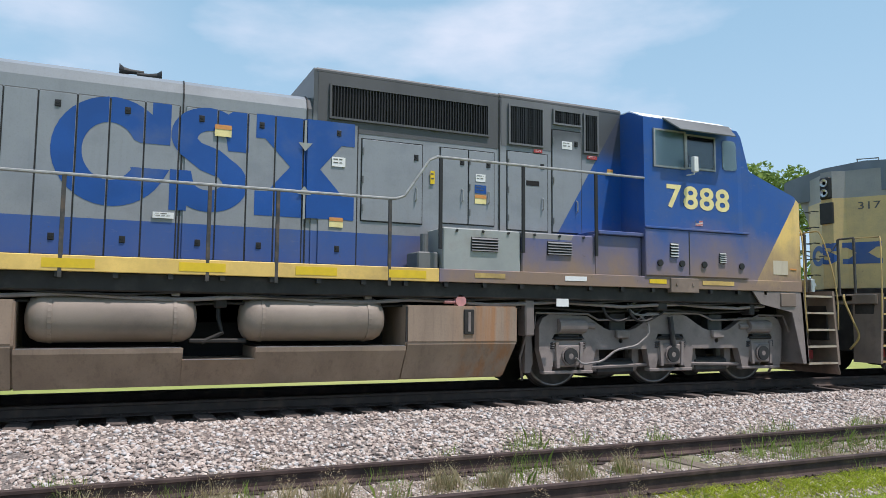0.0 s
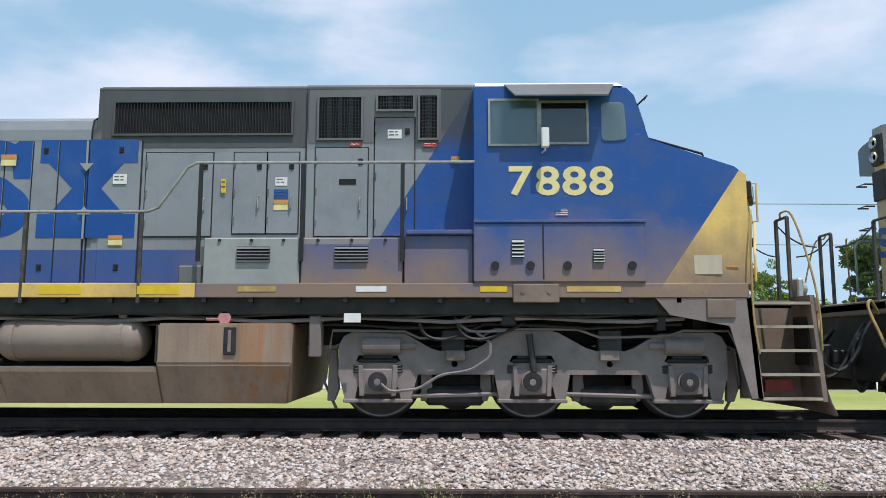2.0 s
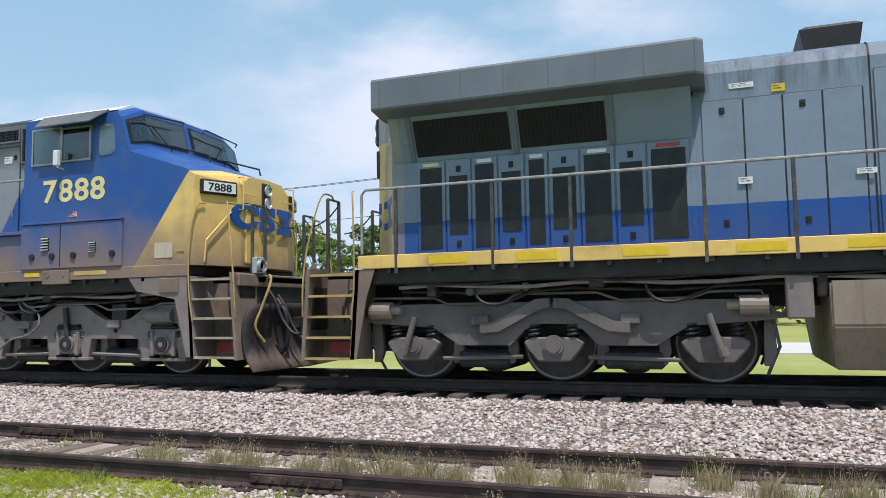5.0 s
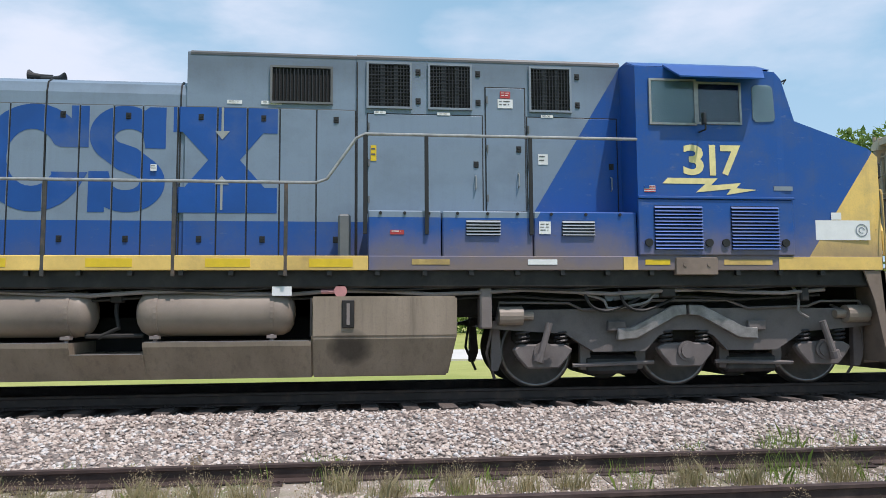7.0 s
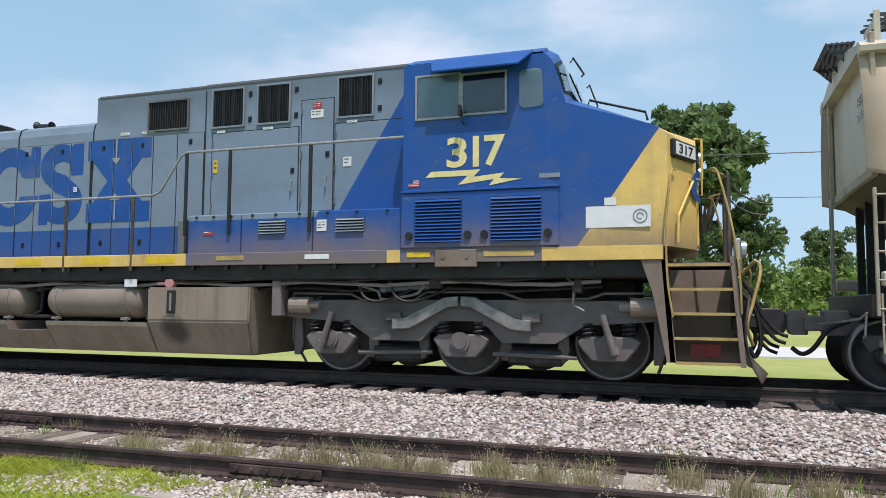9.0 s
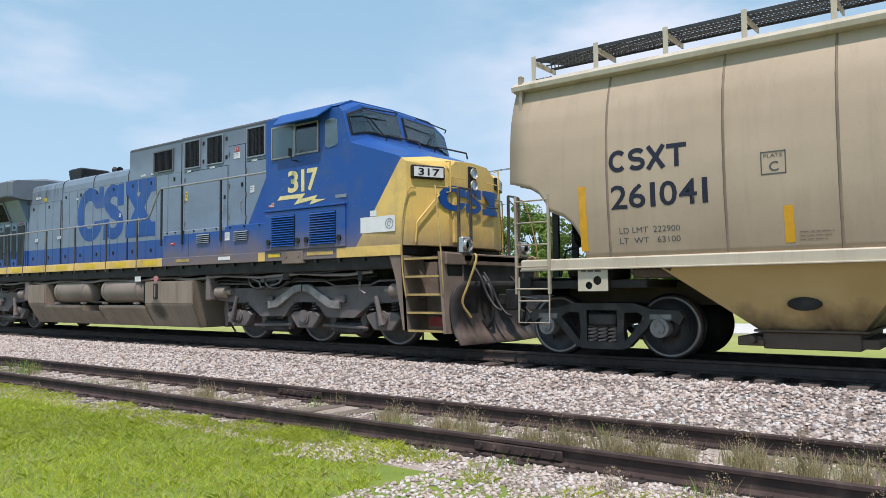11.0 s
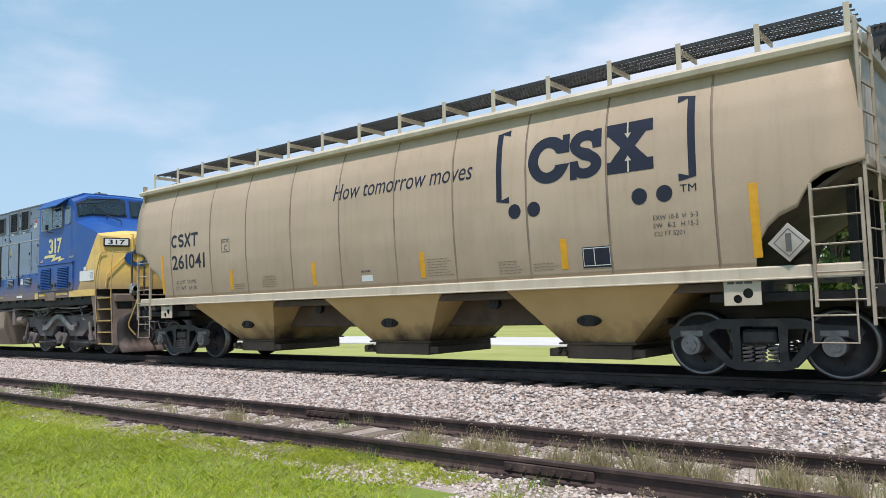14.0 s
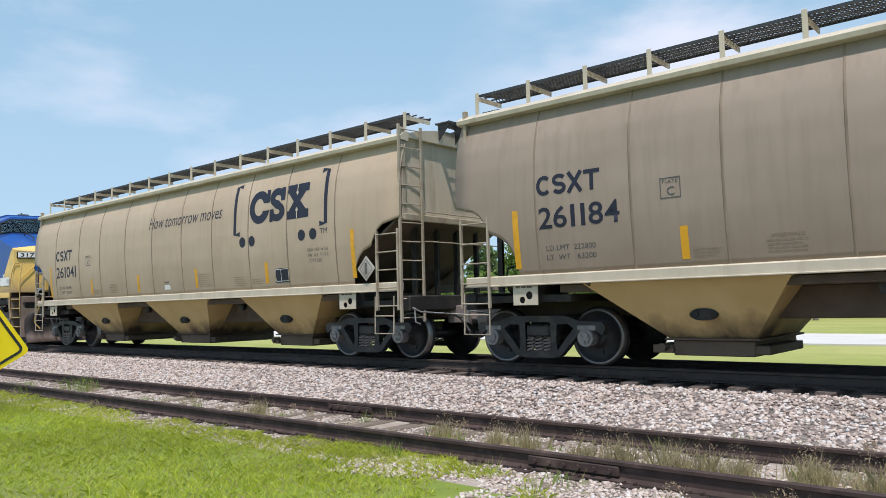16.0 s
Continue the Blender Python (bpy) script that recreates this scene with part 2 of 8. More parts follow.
M["red"] = plain("red_paint", (0.45, 0.05, 0.05), 0.5, var=0.25, scale=9, bump=0.02)
M["faded_red"] = plain("faded_red_knob", (0.55, 0.25, 0.25), 0.6, var=0.2, scale=12, bump=0.02)
M["label_text"] = plain("dark_print", (0.10, 0.10, 0.10), 0.6, var=0.2, bump=0)
M["orange"] = plain("orange_label", (0.62, 0.27, 0.08), 0.5, var=0.15, scale=9, bump=0)
M["black"] = plain("black_steel", (0.014, 0.014, 0.015), 0.55, var=0.4, scale=6, bump=0.06)
M["grille"] = plain("dark_grille", (0.022, 0.024, 0.027), 0.5, 0.2, var=0.4, scale=6, bump=0.03)
# Sheet colour for openings: the shade of their depth is painted near-black.
M["recess"] = plain("painted_recess_shade", (0.006, 0.006, 0.007), 0.8, var=0.3, bump=0)
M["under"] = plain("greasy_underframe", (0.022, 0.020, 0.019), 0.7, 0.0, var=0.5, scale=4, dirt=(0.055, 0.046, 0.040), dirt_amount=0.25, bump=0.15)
M["truck"] = plain("dusty_cast_steel", (0.245, 0.208, 0.195), 0.78, var=0.32, scale=3, dirt=(0.09, 0.078, 0.072), dirt_amount=0.28, bump=0.2)
M["truck_b"] = plain("oily_dusty_cast_steel", (0.165, 0.143, 0.138), 0.72, var=0.35, scale=3, dirt=(0.05, 0.044, 0.042), dirt_amount=0.35, bump=0.2)
M["truck_dark"] = plain("oily_cast_steel", (0.035, 0.034, 0.036), 0.5, 0.2, var=0.4, scale=4, dirt=(0.10, 0.085, 0.07), dirt_amount=0.25, bump=0.2)
n_ = Nodes("scraped_plough_steel")
c_ = n_.mix(n_.ramp(n_.noise(2.0, 5), 0.35, 0.7), (0.022, 0.021, 0.022), (0.06, 0.052, 0.05))
c_ = n_.mix(n_.math("MULTIPLY", n_.ramp(n_.math("ADD", n_.xyz()[2], n_.math("MULTIPLY", n_.noise(2.6, 6, (1, 2, 0.7), 0.65), 0.7)), 0.80, 0.45), 0.8), c_, (0.27, 0.20, 0.165))
n_.bump(n_.noise(14, 4), 0.15, 0.02)
M["plough"] = n_.done(c_, 0.55, 0.1, 0.4)
M["worn_metal"] = plain("scraped_metal", (0.27, 0.255, 0.25), 0.5, 0.3, var=0.4, scale=7, bump=0.2)
M["wheel"] = plain("rolled_steel_wheel", (0.105, 0.094, 0.088), 0.6, 0.2, var=0.4, scale=5, dirt=(0.10, 0.08, 0.06), dirt_amount=0.25, bump=0.08)
M["wheel_dark"] = plain("dark_oily_wheel", (0.030, 0.030, 0.034), 0.5, 0.2, var=0.4, scale=5, dirt=(0.09, 0.075, 0.06), dirt_amount=0.2, bump=0.08)
M["wing"] = plain("sooty_blue_grey_paint", (0.148, 0.178, 0.212), 0.55, var=0.22, scale=1.6, dirt=(0.078, 0.083, 0.09), dirt_amount=0.35, bump=0.05, stretch=(1, 1, 0.5))
M["wheel_rim"] = plain("bright_wheel_rim", (0.22, 0.21, 0.21), 0.35, 0.9, var=0.2, scale=9, bump=0.05)
n_ = Nodes("oil_stained_fuel_tank")
tx_, ty_, tz_ = n_.xyz()
c_ = n_.mix(n_.ramp(n_.noise(1.4, 5, (2, 2, 0.5)), 0.3, 0.7), (0.23, 0.185, 0.14), (0.33, 0.265, 0.205))
c_ = n_.mix(n_.math("MULTIPLY", n_.ramp(n_.noise(3.0, 5, (4, 4, 0.25), 0.65), 0.5, 0.8), 0.5), c_, (0.10, 0.08, 0.065))
ex_ = n_.math("DIVIDE", n_.math("SUBTRACT", tx_, 2.55), 0.34)
ez_ = n_.math("DIVIDE", n_.math("SUBTRACT", tz_, 0.62), 0.26)
spot_ = n_.math("ADD", n_.math("ADD", n_.math("MULTIPLY", ex_, ex_), n_.math("MULTIPLY", ez_, ez_)), n_.math("MULTIPLY", n_.noise(5, 4), 0.8))
c_ = n_.mix(n_.math("MULTIPLY", n_.ramp(spot_, 1.35, 0.6), 0.8), c_, (0.035, 0.03, 0.027))
c_ = n_.mix(n_.math("MULTIPLY", n_.ramp(n_.noise(50, 3), 0.5, 0.75), 0.25), c_, (0.14, 0.11, 0.09))
n_.bump(n_.noise(20, 4), 0.08, 0.02)
M["tank_b"] = n_.done(c_, 0.65, 0, 0.35)
n_ = Nodes("rust_streaked_fuel_tank")
tx_, ty_, tz_ = n_.xyz()
c_ = n_.mix(n_.ramp(n_.noise(1.4, 5, (2, 2, 0.5)), 0.3, 0.7), (0.25, 0.185, 0.14), (0.37, 0.275, 0.205))
c_ = n_.mix(n_.math("MULTIPLY", n_.math("MULTIPLY", n_.ramp(n_.noise(2.2, 5, (3, 3, 0.2), 0.6), 0.42, 0.66), n_.ramp(tx_, 2.9, 3.5)), 0.75), c_, (0.36, 0.16, 0.06))
c_ = n_.mix(n_.math("MULTIPLY", n_.ramp(n_.noise(3.0, 5, (4, 4, 0.25), 0.65), 0.52, 0.8), 0.5), c_, (0.11, 0.08, 0.06))
c_ = n_.mix(n_.math("MULTIPLY", n_.ramp(n_.noise(50, 3), 0.5, 0.75), 0.25), c_, (0.14, 0.11, 0.09))
n_.bump(n_.noise(20, 4), 0.08, 0.02)
M["tank_a"] = n_.done(c_, 0.68, 0, 0.35)
M["hose_grey"] = plain("dusty_grey_hose", (0.22, 0.205, 0.20), 0.6, var=0.3, scale=9, bump=0.05)
M["reservoir"] = plain("tan_dusty_reservoir", (0.27, 0.22, 0.18), 0.55, var=0.2, scale=2.2, dirt=(0.12, 0.095, 0.08), dirt_amount=0.3, bump=0.06)
M["rail_metal"] = plain("handrail_steel", (0.36, 0.36, 0.35), 0.4, 0.3, var=0.3, scale=9, bump=0.05)
M["post"] = plain("dirty_handrail_post", (0.062, 0.060, 0.058), 0.6, 0.1, var=0.35, scale=9, dirt=(0.16, 0.10, 0.06), dirt_amount=0.3, bump=0.1)
M["step"] = plain("brown_dusty_step", (0.23, 0.175, 0.14), 0.75, var=0.3, scale=4, dirt=(0.09, 0.075, 0.065), dirt_amount=0.3, bump=0.12)
M["yellow_edge"] = plain("worn_yellow_edge", (0.48, 0.34, 0.12), 0.6, var=0.3, scale=9, dirt=(0.12, 0.09, 0.06), dirt_amount=0.4, bump=0.05)
M["chrome"] = plain("bright_metal", (0.55, 0.55, 0.55), 0.3, 0.8, var=0.15, scale=9, bump=0.02)
M["rubber"] = plain("black_rubber_hose", (0.012, 0.012, 0.013), 0.6, var=0.3, scale=9, bump=0.05)
M["lamp_glass"] = plain("clear_headlight_glass", (0.55, 0.56, 0.58), 0.15, 0.5, var=0.1, bump=0)
n_ = Nodes("tinted_cab_glass")
# Near-black card in front of the solid cab; the unlit interior is painted on.
n2_ = Nodes("unlit_cabin_card")
M["cabin_dark"] = n2_.done(n2_.mix(n2_.noise(1.2, 2), (0.010, 0.014, 0.018), (0.03, 0.04, 0.05)), 0.08, 0.0, 0.5)
# Bright sky showing through the corner window, painted on a card.
M["cabin_sky"] = plain("painted_corner_sky", (0.36, 0.45, 0.52), 0.5, var=0.3, scale=2.5, bump=0)
# Sky reflection in the side pane, painted on the card behind the glass.
M["cabin_pale"] = plain("painted_sky_reflection", (0.24, 0.33, 0.39), 0.5, var=0.2, scale=1.5, bump=0)
n_.b.inputs["Transmission Weight"].default_value = 1.0
M["glass"] = n_.done(n_.mix(n_.noise(1.2, 2), (0.70, 0.80, 0.82), (0.80, 0.88, 0.90)), 0.03, 0.0, 0.7)
n_ = Nodes("hopper_paint")
hx_, hy_, hz_ = n_.xyz()
c_ = n_.mix(n_.ramp(n_.noise(0.5, 4), 0.35, 0.65), (0.455, 0.352, 0.252), (0.515, 0.408, 0.30))
c_ = n_.mix(n_.math("MULTIPLY", n_.ramp(n_.noise(2.6, 6, (3, 3, 0.16), 0.6), 0.50, 0.80), 0.24), c_, (0.25, 0.19, 0.14))
c_ = n_.mix(n_.math("MULTIPLY", n_.ramp(n_.noise(0.8, 5, (1, 1, 0.8)), 0.56, 0.78), 0.35), c_, (0.30, 0.235, 0.17))
c_ = n_.mix(n_.math("MULTIPLY", n_.ramp(n_.noise(26, 3), 0.55, 0.8), 0.15), c_, (0.20, 0.16, 0.12))
c_ = n_.mix(n_.math("MULTIPLY", n_.ramp(n_.math("ADD", n_.xyz()[2], n_.math("MULTIPLY", n_.noise(1.1, 6, (1, 1, 0.6), 0.65), 1.3)), 3.15, 2.2), 0.40), c_, (0.235, 0.175, 0.125))
n_.bump(n_.noise(0.9, 2), 0.25, 0.05)
M["hopper"] = n_.done(c_, 0.5, 0, 0.4)
n_ = Nodes("hopper_paint_dull")
c_ = n_.mix(n_.ramp(n_.noise(0.5, 4), 0.35, 0.65), (0.305, 0.24, 0.19), (0.352, 0.281, 0.224))
c_ = n_.mix(n_.math("MULTIPLY", n_.ramp(n_.noise(2.6, 6, (3, 3, 0.16), 0.6), 0.48, 0.78), 0.5), c_, (0.21, 0.165, 0.125))
c_ = n_.mix(n_.math("MULTIPLY", n_.ramp(n_.noise(0.8, 5, (1, 1, 0.8)), 0.52, 0.75), 0.4), c_, (0.25, 0.19, 0.14))
c_ = n_.mix(n_.math("MULTIPLY", n_.ramp(n_.math("ADD", n_.xyz()[2], n_.math("MULTIPLY", n_.noise(1.1, 6, (1, 1, 0.6), 0.65), 1.3)), 3.15, 2.2), 0.55), c_, (0.235, 0.175, 0.125))
n_.bump(n_.noise(0.9, 2), 0.25, 0.05)
M["hopper_dull"] = n_.done(c_, 0.55, 0, 0.4)
n_ = Nodes("hopper_funnel_paint")
c_ = n_.mix(n_.ramp(n_.noise(1.0, 4), 0.35, 0.65), (0.52, 0.36, 0.15), (0.60, 0.43, 0.20))
fz_ = n_.xyz()[2]
# Darker towards the foot: spill stains, plus the inward slope's shade painted in.
c_ = n_.mix(n_.ramp(n_.math("SUBTRACT", n_.math("MULTIPLY", n_.noise(1.3, 6, (1, 1, 0.6), 0.6), 0.6), n_.math("MULTIPLY", n_.math("SUBTRACT", fz_, 0.75), 0.50)), 0.30, 0.50), c_, (0.075, 0.048, 0.032))
M["funnel"] = n_.done(c_, 0.6, 0, 0.35)
M["hopper_light"] = plain("pale_beige_paint", (0.54, 0.48, 0.375), 0.5, var=0.12, scale=3, dirt=(0.30, 0.23, 0.16), dirt_amount=0.25, bump=0.03, stretch=(2, 2, 0.3))
M["ladder"] = plain("beige_rusty_ladder", (0.40, 0.35, 0.27), 0.6, var=0.2, scale=6, dirt=(0.16, 0.10, 0.06), dirt_amount=0.35, bump=0.05)
M["placard"] = plain("soiled_white_placard", (0.50, 0.47, 0.42), 0.6, var=0.25, scale=6, dirt=(0.22, 0.18, 0.14), dirt_amount=0.5, bump=0.03)
M["seam"] = plain("weld_seam", (0.27, 0.205, 0.15), 0.55, var=0.3, scale=4, dirt=(0.13, 0.10, 0.075), dirt_amount=0.45, bump=0.08)
M["navy"] = plain("navy_lettering", (0.013, 0.015, 0.034), 0.5, var=0.2, scale=4, bump=0)
M["print_brown"] = plain("brown_small_print", (0.24, 0.165, 0.115), 0.6, var=0.2, bump=0)
M["galvanised"] = plain("galvanised_grating", (0.055, 0.058, 0.062), 0.5, 0.4, var=0.3, scale=5, bump=0.05)


# ---- mesh helpers ----
def finish(name, bm, mat, parent=None, smooth=False):
    me = bpy.data.meshes.new(name)
    bmesh.ops.recalc_face_normals(bm, faces=bm.faces)
    bm.to_mesh(me)
    bm.free()
    if smooth:
        for p in me.polygons:
            p.use_smooth = True
    for m in (mat if isinstance(mat, (list, tuple)) else (mat,)):
        me.materials.append(m)
    ob = new(name, me)
    if parent is not None:
        ob.parent = parent
    return ob


def part(name, bm, mat, parent, label="", smooth=False):
    ob = finish(name, bm, M[mat] if isinstance(mat, str) else mat, parent, smooth)
    return tagged(ob, label) if label else ob


def thing(name, label, category, group="", kind="", at=(0, 0, 0)):
    ob = new(name)
    ob.location = at
    return tagged(ob, label, category, group, kind)


def box(bm, x0, x1, y0, y1, z0, z1, bevel=0.0):
    vs = [bm.verts.new((x, y, z)) for x in (x0, x1) for y in (y0, y1) for z in (z0, z1)]
    fs = [bm.faces.new([vs[i] for i in q]) for q in ((0, 1, 3, 2), (4, 6, 7, 5), (0, 4, 5, 1), (2, 3, 7, 6), (0, 2, 6, 4), (1, 5, 7, 3))]
    if bevel:
        bmesh.ops.bevel(bm, geom=list({e for f in fs for e in f.edges}), offset=bevel, segments=1, affect="EDGES")
    return bm


def prism(bm, pts, y0, y1, bevel=0.0):
    """An outline in x and z, drawn out from y0 to y1."""
    a = [bm.verts.new((x, y0, z)) for x, z in pts]
    b = [bm.verts.new((x, y1, z)) for x, z in pts]
    fs = [bm.faces.new(a), bm.faces.new(b[::-1])]
    k = len(pts)
    for i in range(k):
        fs.append(bm.faces.new((a[i], b[i], b[(i + 1) % k], a[(i + 1) % k])))
    if bevel:
        bmesh.ops.bevel(bm, geom=list({e for f in fs for e in f.edges}), offset=bevel, segments=1, affect="EDGES")
    return bm


def loft(bm, loops, close=True):
    """Joins outlines of equally many points, and closes both ends."""
    rings = [[bm.verts.new(p) for p in lp] for lp in loops]
    k = len(rings[0])
    for a, b in zip(rings, rings[1:]):
        for i in range(k):
            bm.faces.new((a[i], a[(i + 1) % k], b[(i + 1) % k], b[i]))
    if close:
        bm.faces.new(rings[0][::-1])
        bm.faces.new(rings[-1])
    return bm


def rod(bm, p, q, r, n=8, r2=None, caps=True):
    p, q = Vector(p), Vector(q)
    d = (q - p).normalized()
    u = d.orthogonal().normalized()
    v = d.cross(u)
    loops = []
    for c, rr in ((p, r), (q, r if r2 is None else r2)):
        loops.append([c + (u * math.cos(2 * math.pi * i / n) + v * math.sin(2 * math.pi * i / n)) * rr for i in range(n)])
    return loft(bm, loops, caps)


def tube(bm, pts, r, n=6, curved=False):
    pts = [Vector(p) for p in pts]
    if curved:
        ends, line = [pts[0] * 2 - pts[1]] + pts + [pts[-1] * 2 - pts[-2]], []
        for p, a, b, q in zip(ends, ends[1:], ends[2:], ends[3:]):
            for t in (0.0, 0.2, 0.4, 0.6, 0.8):
                line.append(a + (b - p) * (t / 2) + (p * 2 - a * 5 + b * 4 - q) * (t * t / 2) + (a * 3 - p - b * 3 + q) * (t ** 3 / 2))
        pts = line + [pts[-1]]
    loops = []
    for i, p in enumerate(pts):
        d = (pts[min(i + 1, len(pts) - 1)] - pts[max(i - 1, 0)]).normalized()
        u = d.cross(Vector((0.13, 0.9, 0.31))).normalized()
        v = d.cross(u)
        loops.append([p + (u * math.cos(2 * math.pi * k / n) + v * math.sin(2 * math.pi * k / n)) * r for k in range(n)])
    return loft(bm, loops)


def lathe(bm, prof, axis="y", n=24, at=(0, 0, 0)):
    """Turns (along, radius) pairs round an axis through at."""
    loops = []
    for a, r in prof:
        lp = []
        for i in range(n):
            c, s = math.cos(2 * math.pi * i / n) * r, math.sin(2 * math.pi * i / n) * r
            p = {"y": (c, a, s), "x": (a, c, s), "z": (c, s, a)}[axis]
            lp.append((p[0] + at[0], p[1] + at[1], p[2] + at[2]))
        loops.append(lp)
    return loft(bm, loops)


def arc(cx, cz, rx, rz, a0, a1, n=16):
    return [(cx + rx * math.cos(radians(a0 + (a1 - a0) * i / n)), cz + rz * math.sin(radians(a0 + (a1 - a0) * i / n))) for i in range(n + 1)]


def band(bm, pts, w, y=0.0):
    """A flat stroke of width w along points in x and z, facing -y."""
    k = len(pts)
    left, right = [], []
    for i, (x, z) in enumerate(pts):
        a, b = pts[max(i - 1, 0)], pts[min(i + 1, k - 1)]
        dx, dz = b[0] - a[0], b[1] - a[1]
        ln = math.hypot(dx, dz)
        nx, nz = -dz / ln * w / 2, dx / ln * w / 2
        left.append(bm.verts.new((x + nx, y, z + nz)))
        right.append(bm.verts.new((x - nx, y, z - nz)))
    for i in range(k - 1):
        bm.faces.new((left[i], right[i], right[i + 1], left[i + 1]))


def quad(bm, x0, x1, z0, z1, y=0.0):
    bm.faces.new([bm.verts.new(p) for p in ((x0, y, z0), (x1, y, z0), (x1, y, z1), (x0, y, z1))])


def disc(bm, x, z, r, y=0.0, n=20):
    bm.faces.new([bm.verts.new((x + r * math.cos(2 * math.pi * i / n), y, z + r * math.sin(2 * math.pi * i / n))) for i in range(n)])


def conform(bm, side, step=0.12):
    """Lays flat shapes onto a side whose y is side(z)."""
    zs = [v.co.z for v in bm.verts]
    z = math.floor(min(zs) / step) * step + step
    while z < max(zs):
        bmesh.ops.bisect_plane(bm, geom=list(bm.verts) + list(bm.edges) + list(bm.faces), plane_co=(0, 0, z), plane_no=(0, 0, 1))
        z += step
    for v in bm.verts:
        v.co.y += side(v.co.z)
    return bm


def cut_at(bm, xs):
    """Cuts flat shapes along upright lines, so that they can bend there."""
    for x in xs:
        bmesh.ops.bisect_plane(bm, geom=list(bm.verts) + list(bm.edges) + list(bm.faces), plane_co=(x, 0, 0), plane_no=(1, 0, 0))
    return bm


def groove(bm, xs, half=0.014, deep=0.024):
    """Presses flat shapes into the upright joints between doors."""
    for x in xs:
        cut_at(bm, (x - half, x - half * 0.85, x + half * 0.85, x + half))
    for v in bm.verts:
        if any(abs(v.co.x - x) < half * 0.9 for x in xs):
            v.co.y += deep
    return bm


def letters(body, x0, x1, z0, z1, y=0.0, slant=0.0, bold=0.0):
    """Words in the built-in font, fitted into x0..x1 and z0..z1, facing -y, as a bmesh."""
    cu = bpy.data.curves.new("words", "FONT")
    cu.body, cu.resolution_u, cu.shear, cu.offset = body, 3, slant, bold
    tmp = bpy.data.objects.new("words", cu)
    scene.collection.objects.link(tmp)
    me = bpy.data.meshes.new_from_object(tmp.evaluated_get(bpy.context.evaluated_depsgraph_get()))
    bm = bmesh.new()
    bm.from_mesh(me)
    bpy.data.objects.remove(tmp)
    bpy.data.curves.remove(cu)
    bpy.data.meshes.remove(me)
    xs, ys = [v.co.x for v in bm.verts], [v.co.y for v in bm.verts]
    sx, sz = (x1 - x0) / (max(xs) - min(xs)), (z1 - z0) / (max(ys) - min(ys))
    mx, mz = min(xs), min(ys)
    for v in bm.verts:
        v.co = ((v.co.x - mx) * sx + x0, y, (v.co.y - mz) * sz + z0)
    return bm


def emblem(piece, x0, z0, w, h):
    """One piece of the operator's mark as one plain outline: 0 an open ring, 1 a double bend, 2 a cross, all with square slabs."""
    if piece == 0:
        xa, u = x0, w * 0.357
        pts = [(1, 0.37)] + arc(0.5, 0.5, 0.5, 0.5, 330, 48, 30) + [(0.835, 0.99), (1, 0.99), (1, 0.60), (0.74, 0.60)] + arc(0.48, 0.5, 0.23, 0.265, 28, 325, 22) + [(0.66, 0.37)]
    elif piece == 1:
        xa, u = x0 + w * 0.359, w * 0.256
        pts = ([(0.78, 0.99), (1, 0.99), (1, 0.60), (0.73, 0.60)] + arc(0.52, 0.695, 0.19, 0.085, 0, 180, 10) + [(0.38, 0.655), (0.62, 0.60)] + arc(0.50, 0.28, 0.50, 0.28, 55, -125, 18)
               + [(0.22, 0.0), (0, 0.0), (0, 0.38), (0.26, 0.38)] + arc(0.48, 0.29, 0.19, 0.085, 180, 360, 10) + [(0.62, 0.335), (0.38, 0.395)] + arc(0.47, 0.72, 0.47, 0.28, 235, 58, 18))
    else:
        xa, u = x0 + w * 0.640, w * 0.360
        pts = [(0, 1), (1, 1), (1, 0.76), (0.86, 0.76), (0.64, 0.50), (0.88, 0.24), (1, 0.24), (1, 0), (0, 0), (0, 0.24), (0.12, 0.24), (0.34, 0.50), (0.09, 0.76), (0, 0.76)]
    bm = bmesh.new()
    f = bm.faces.new([bm.verts.new((xa + p * u, 0, z0 + q * h)) for p, q in pts])
    f.normal_update()
    if f.normal.y > 0:
        f.normal_flip()
    bmesh.ops.triangulate(bm, faces=[f])
    return bm


EMBLEM = ("emblem_ring", "emblem_bend", "emblem_cross")


def mark(x0, x1, z0, z1, t):
    """The car owner's initials as plain strokes: arc, double bend, cross, post with a bar."""
    bm = bmesh.new()
    w, h, zc = (x1 - x0) / 4.0, z1 - z0, (z0 + z1) / 2
    band(bm, arc(x0 + w * 0.45, zc, w * 0.40, h / 2 - t / 2, 45, 315, 16), t)
    sx, q = x0 + w * 1.45, h / 4 - t / 4
    band(bm, arc(sx, zc + q, w * 0.34, q, 25, 270, 12) + arc(sx, zc - q, w * 0.34, q, 90, -155, 12)[1:], t)
    band(bm, [(x0 + w * 2.05, z1), (x0 + w * 2.85, z0)], t)
    band(bm, [(x0 + w * 2.85, z1), (x0 + w * 2.05, z0)], t, -0.001)
    quad(bm, x0 + w * 3.0, x1, z1 - t, z1)
    quad(bm, x0 + w * 3.5 - t / 2, x0 + w * 3.5 + t / 2, z0, z1 - t)
    return bm


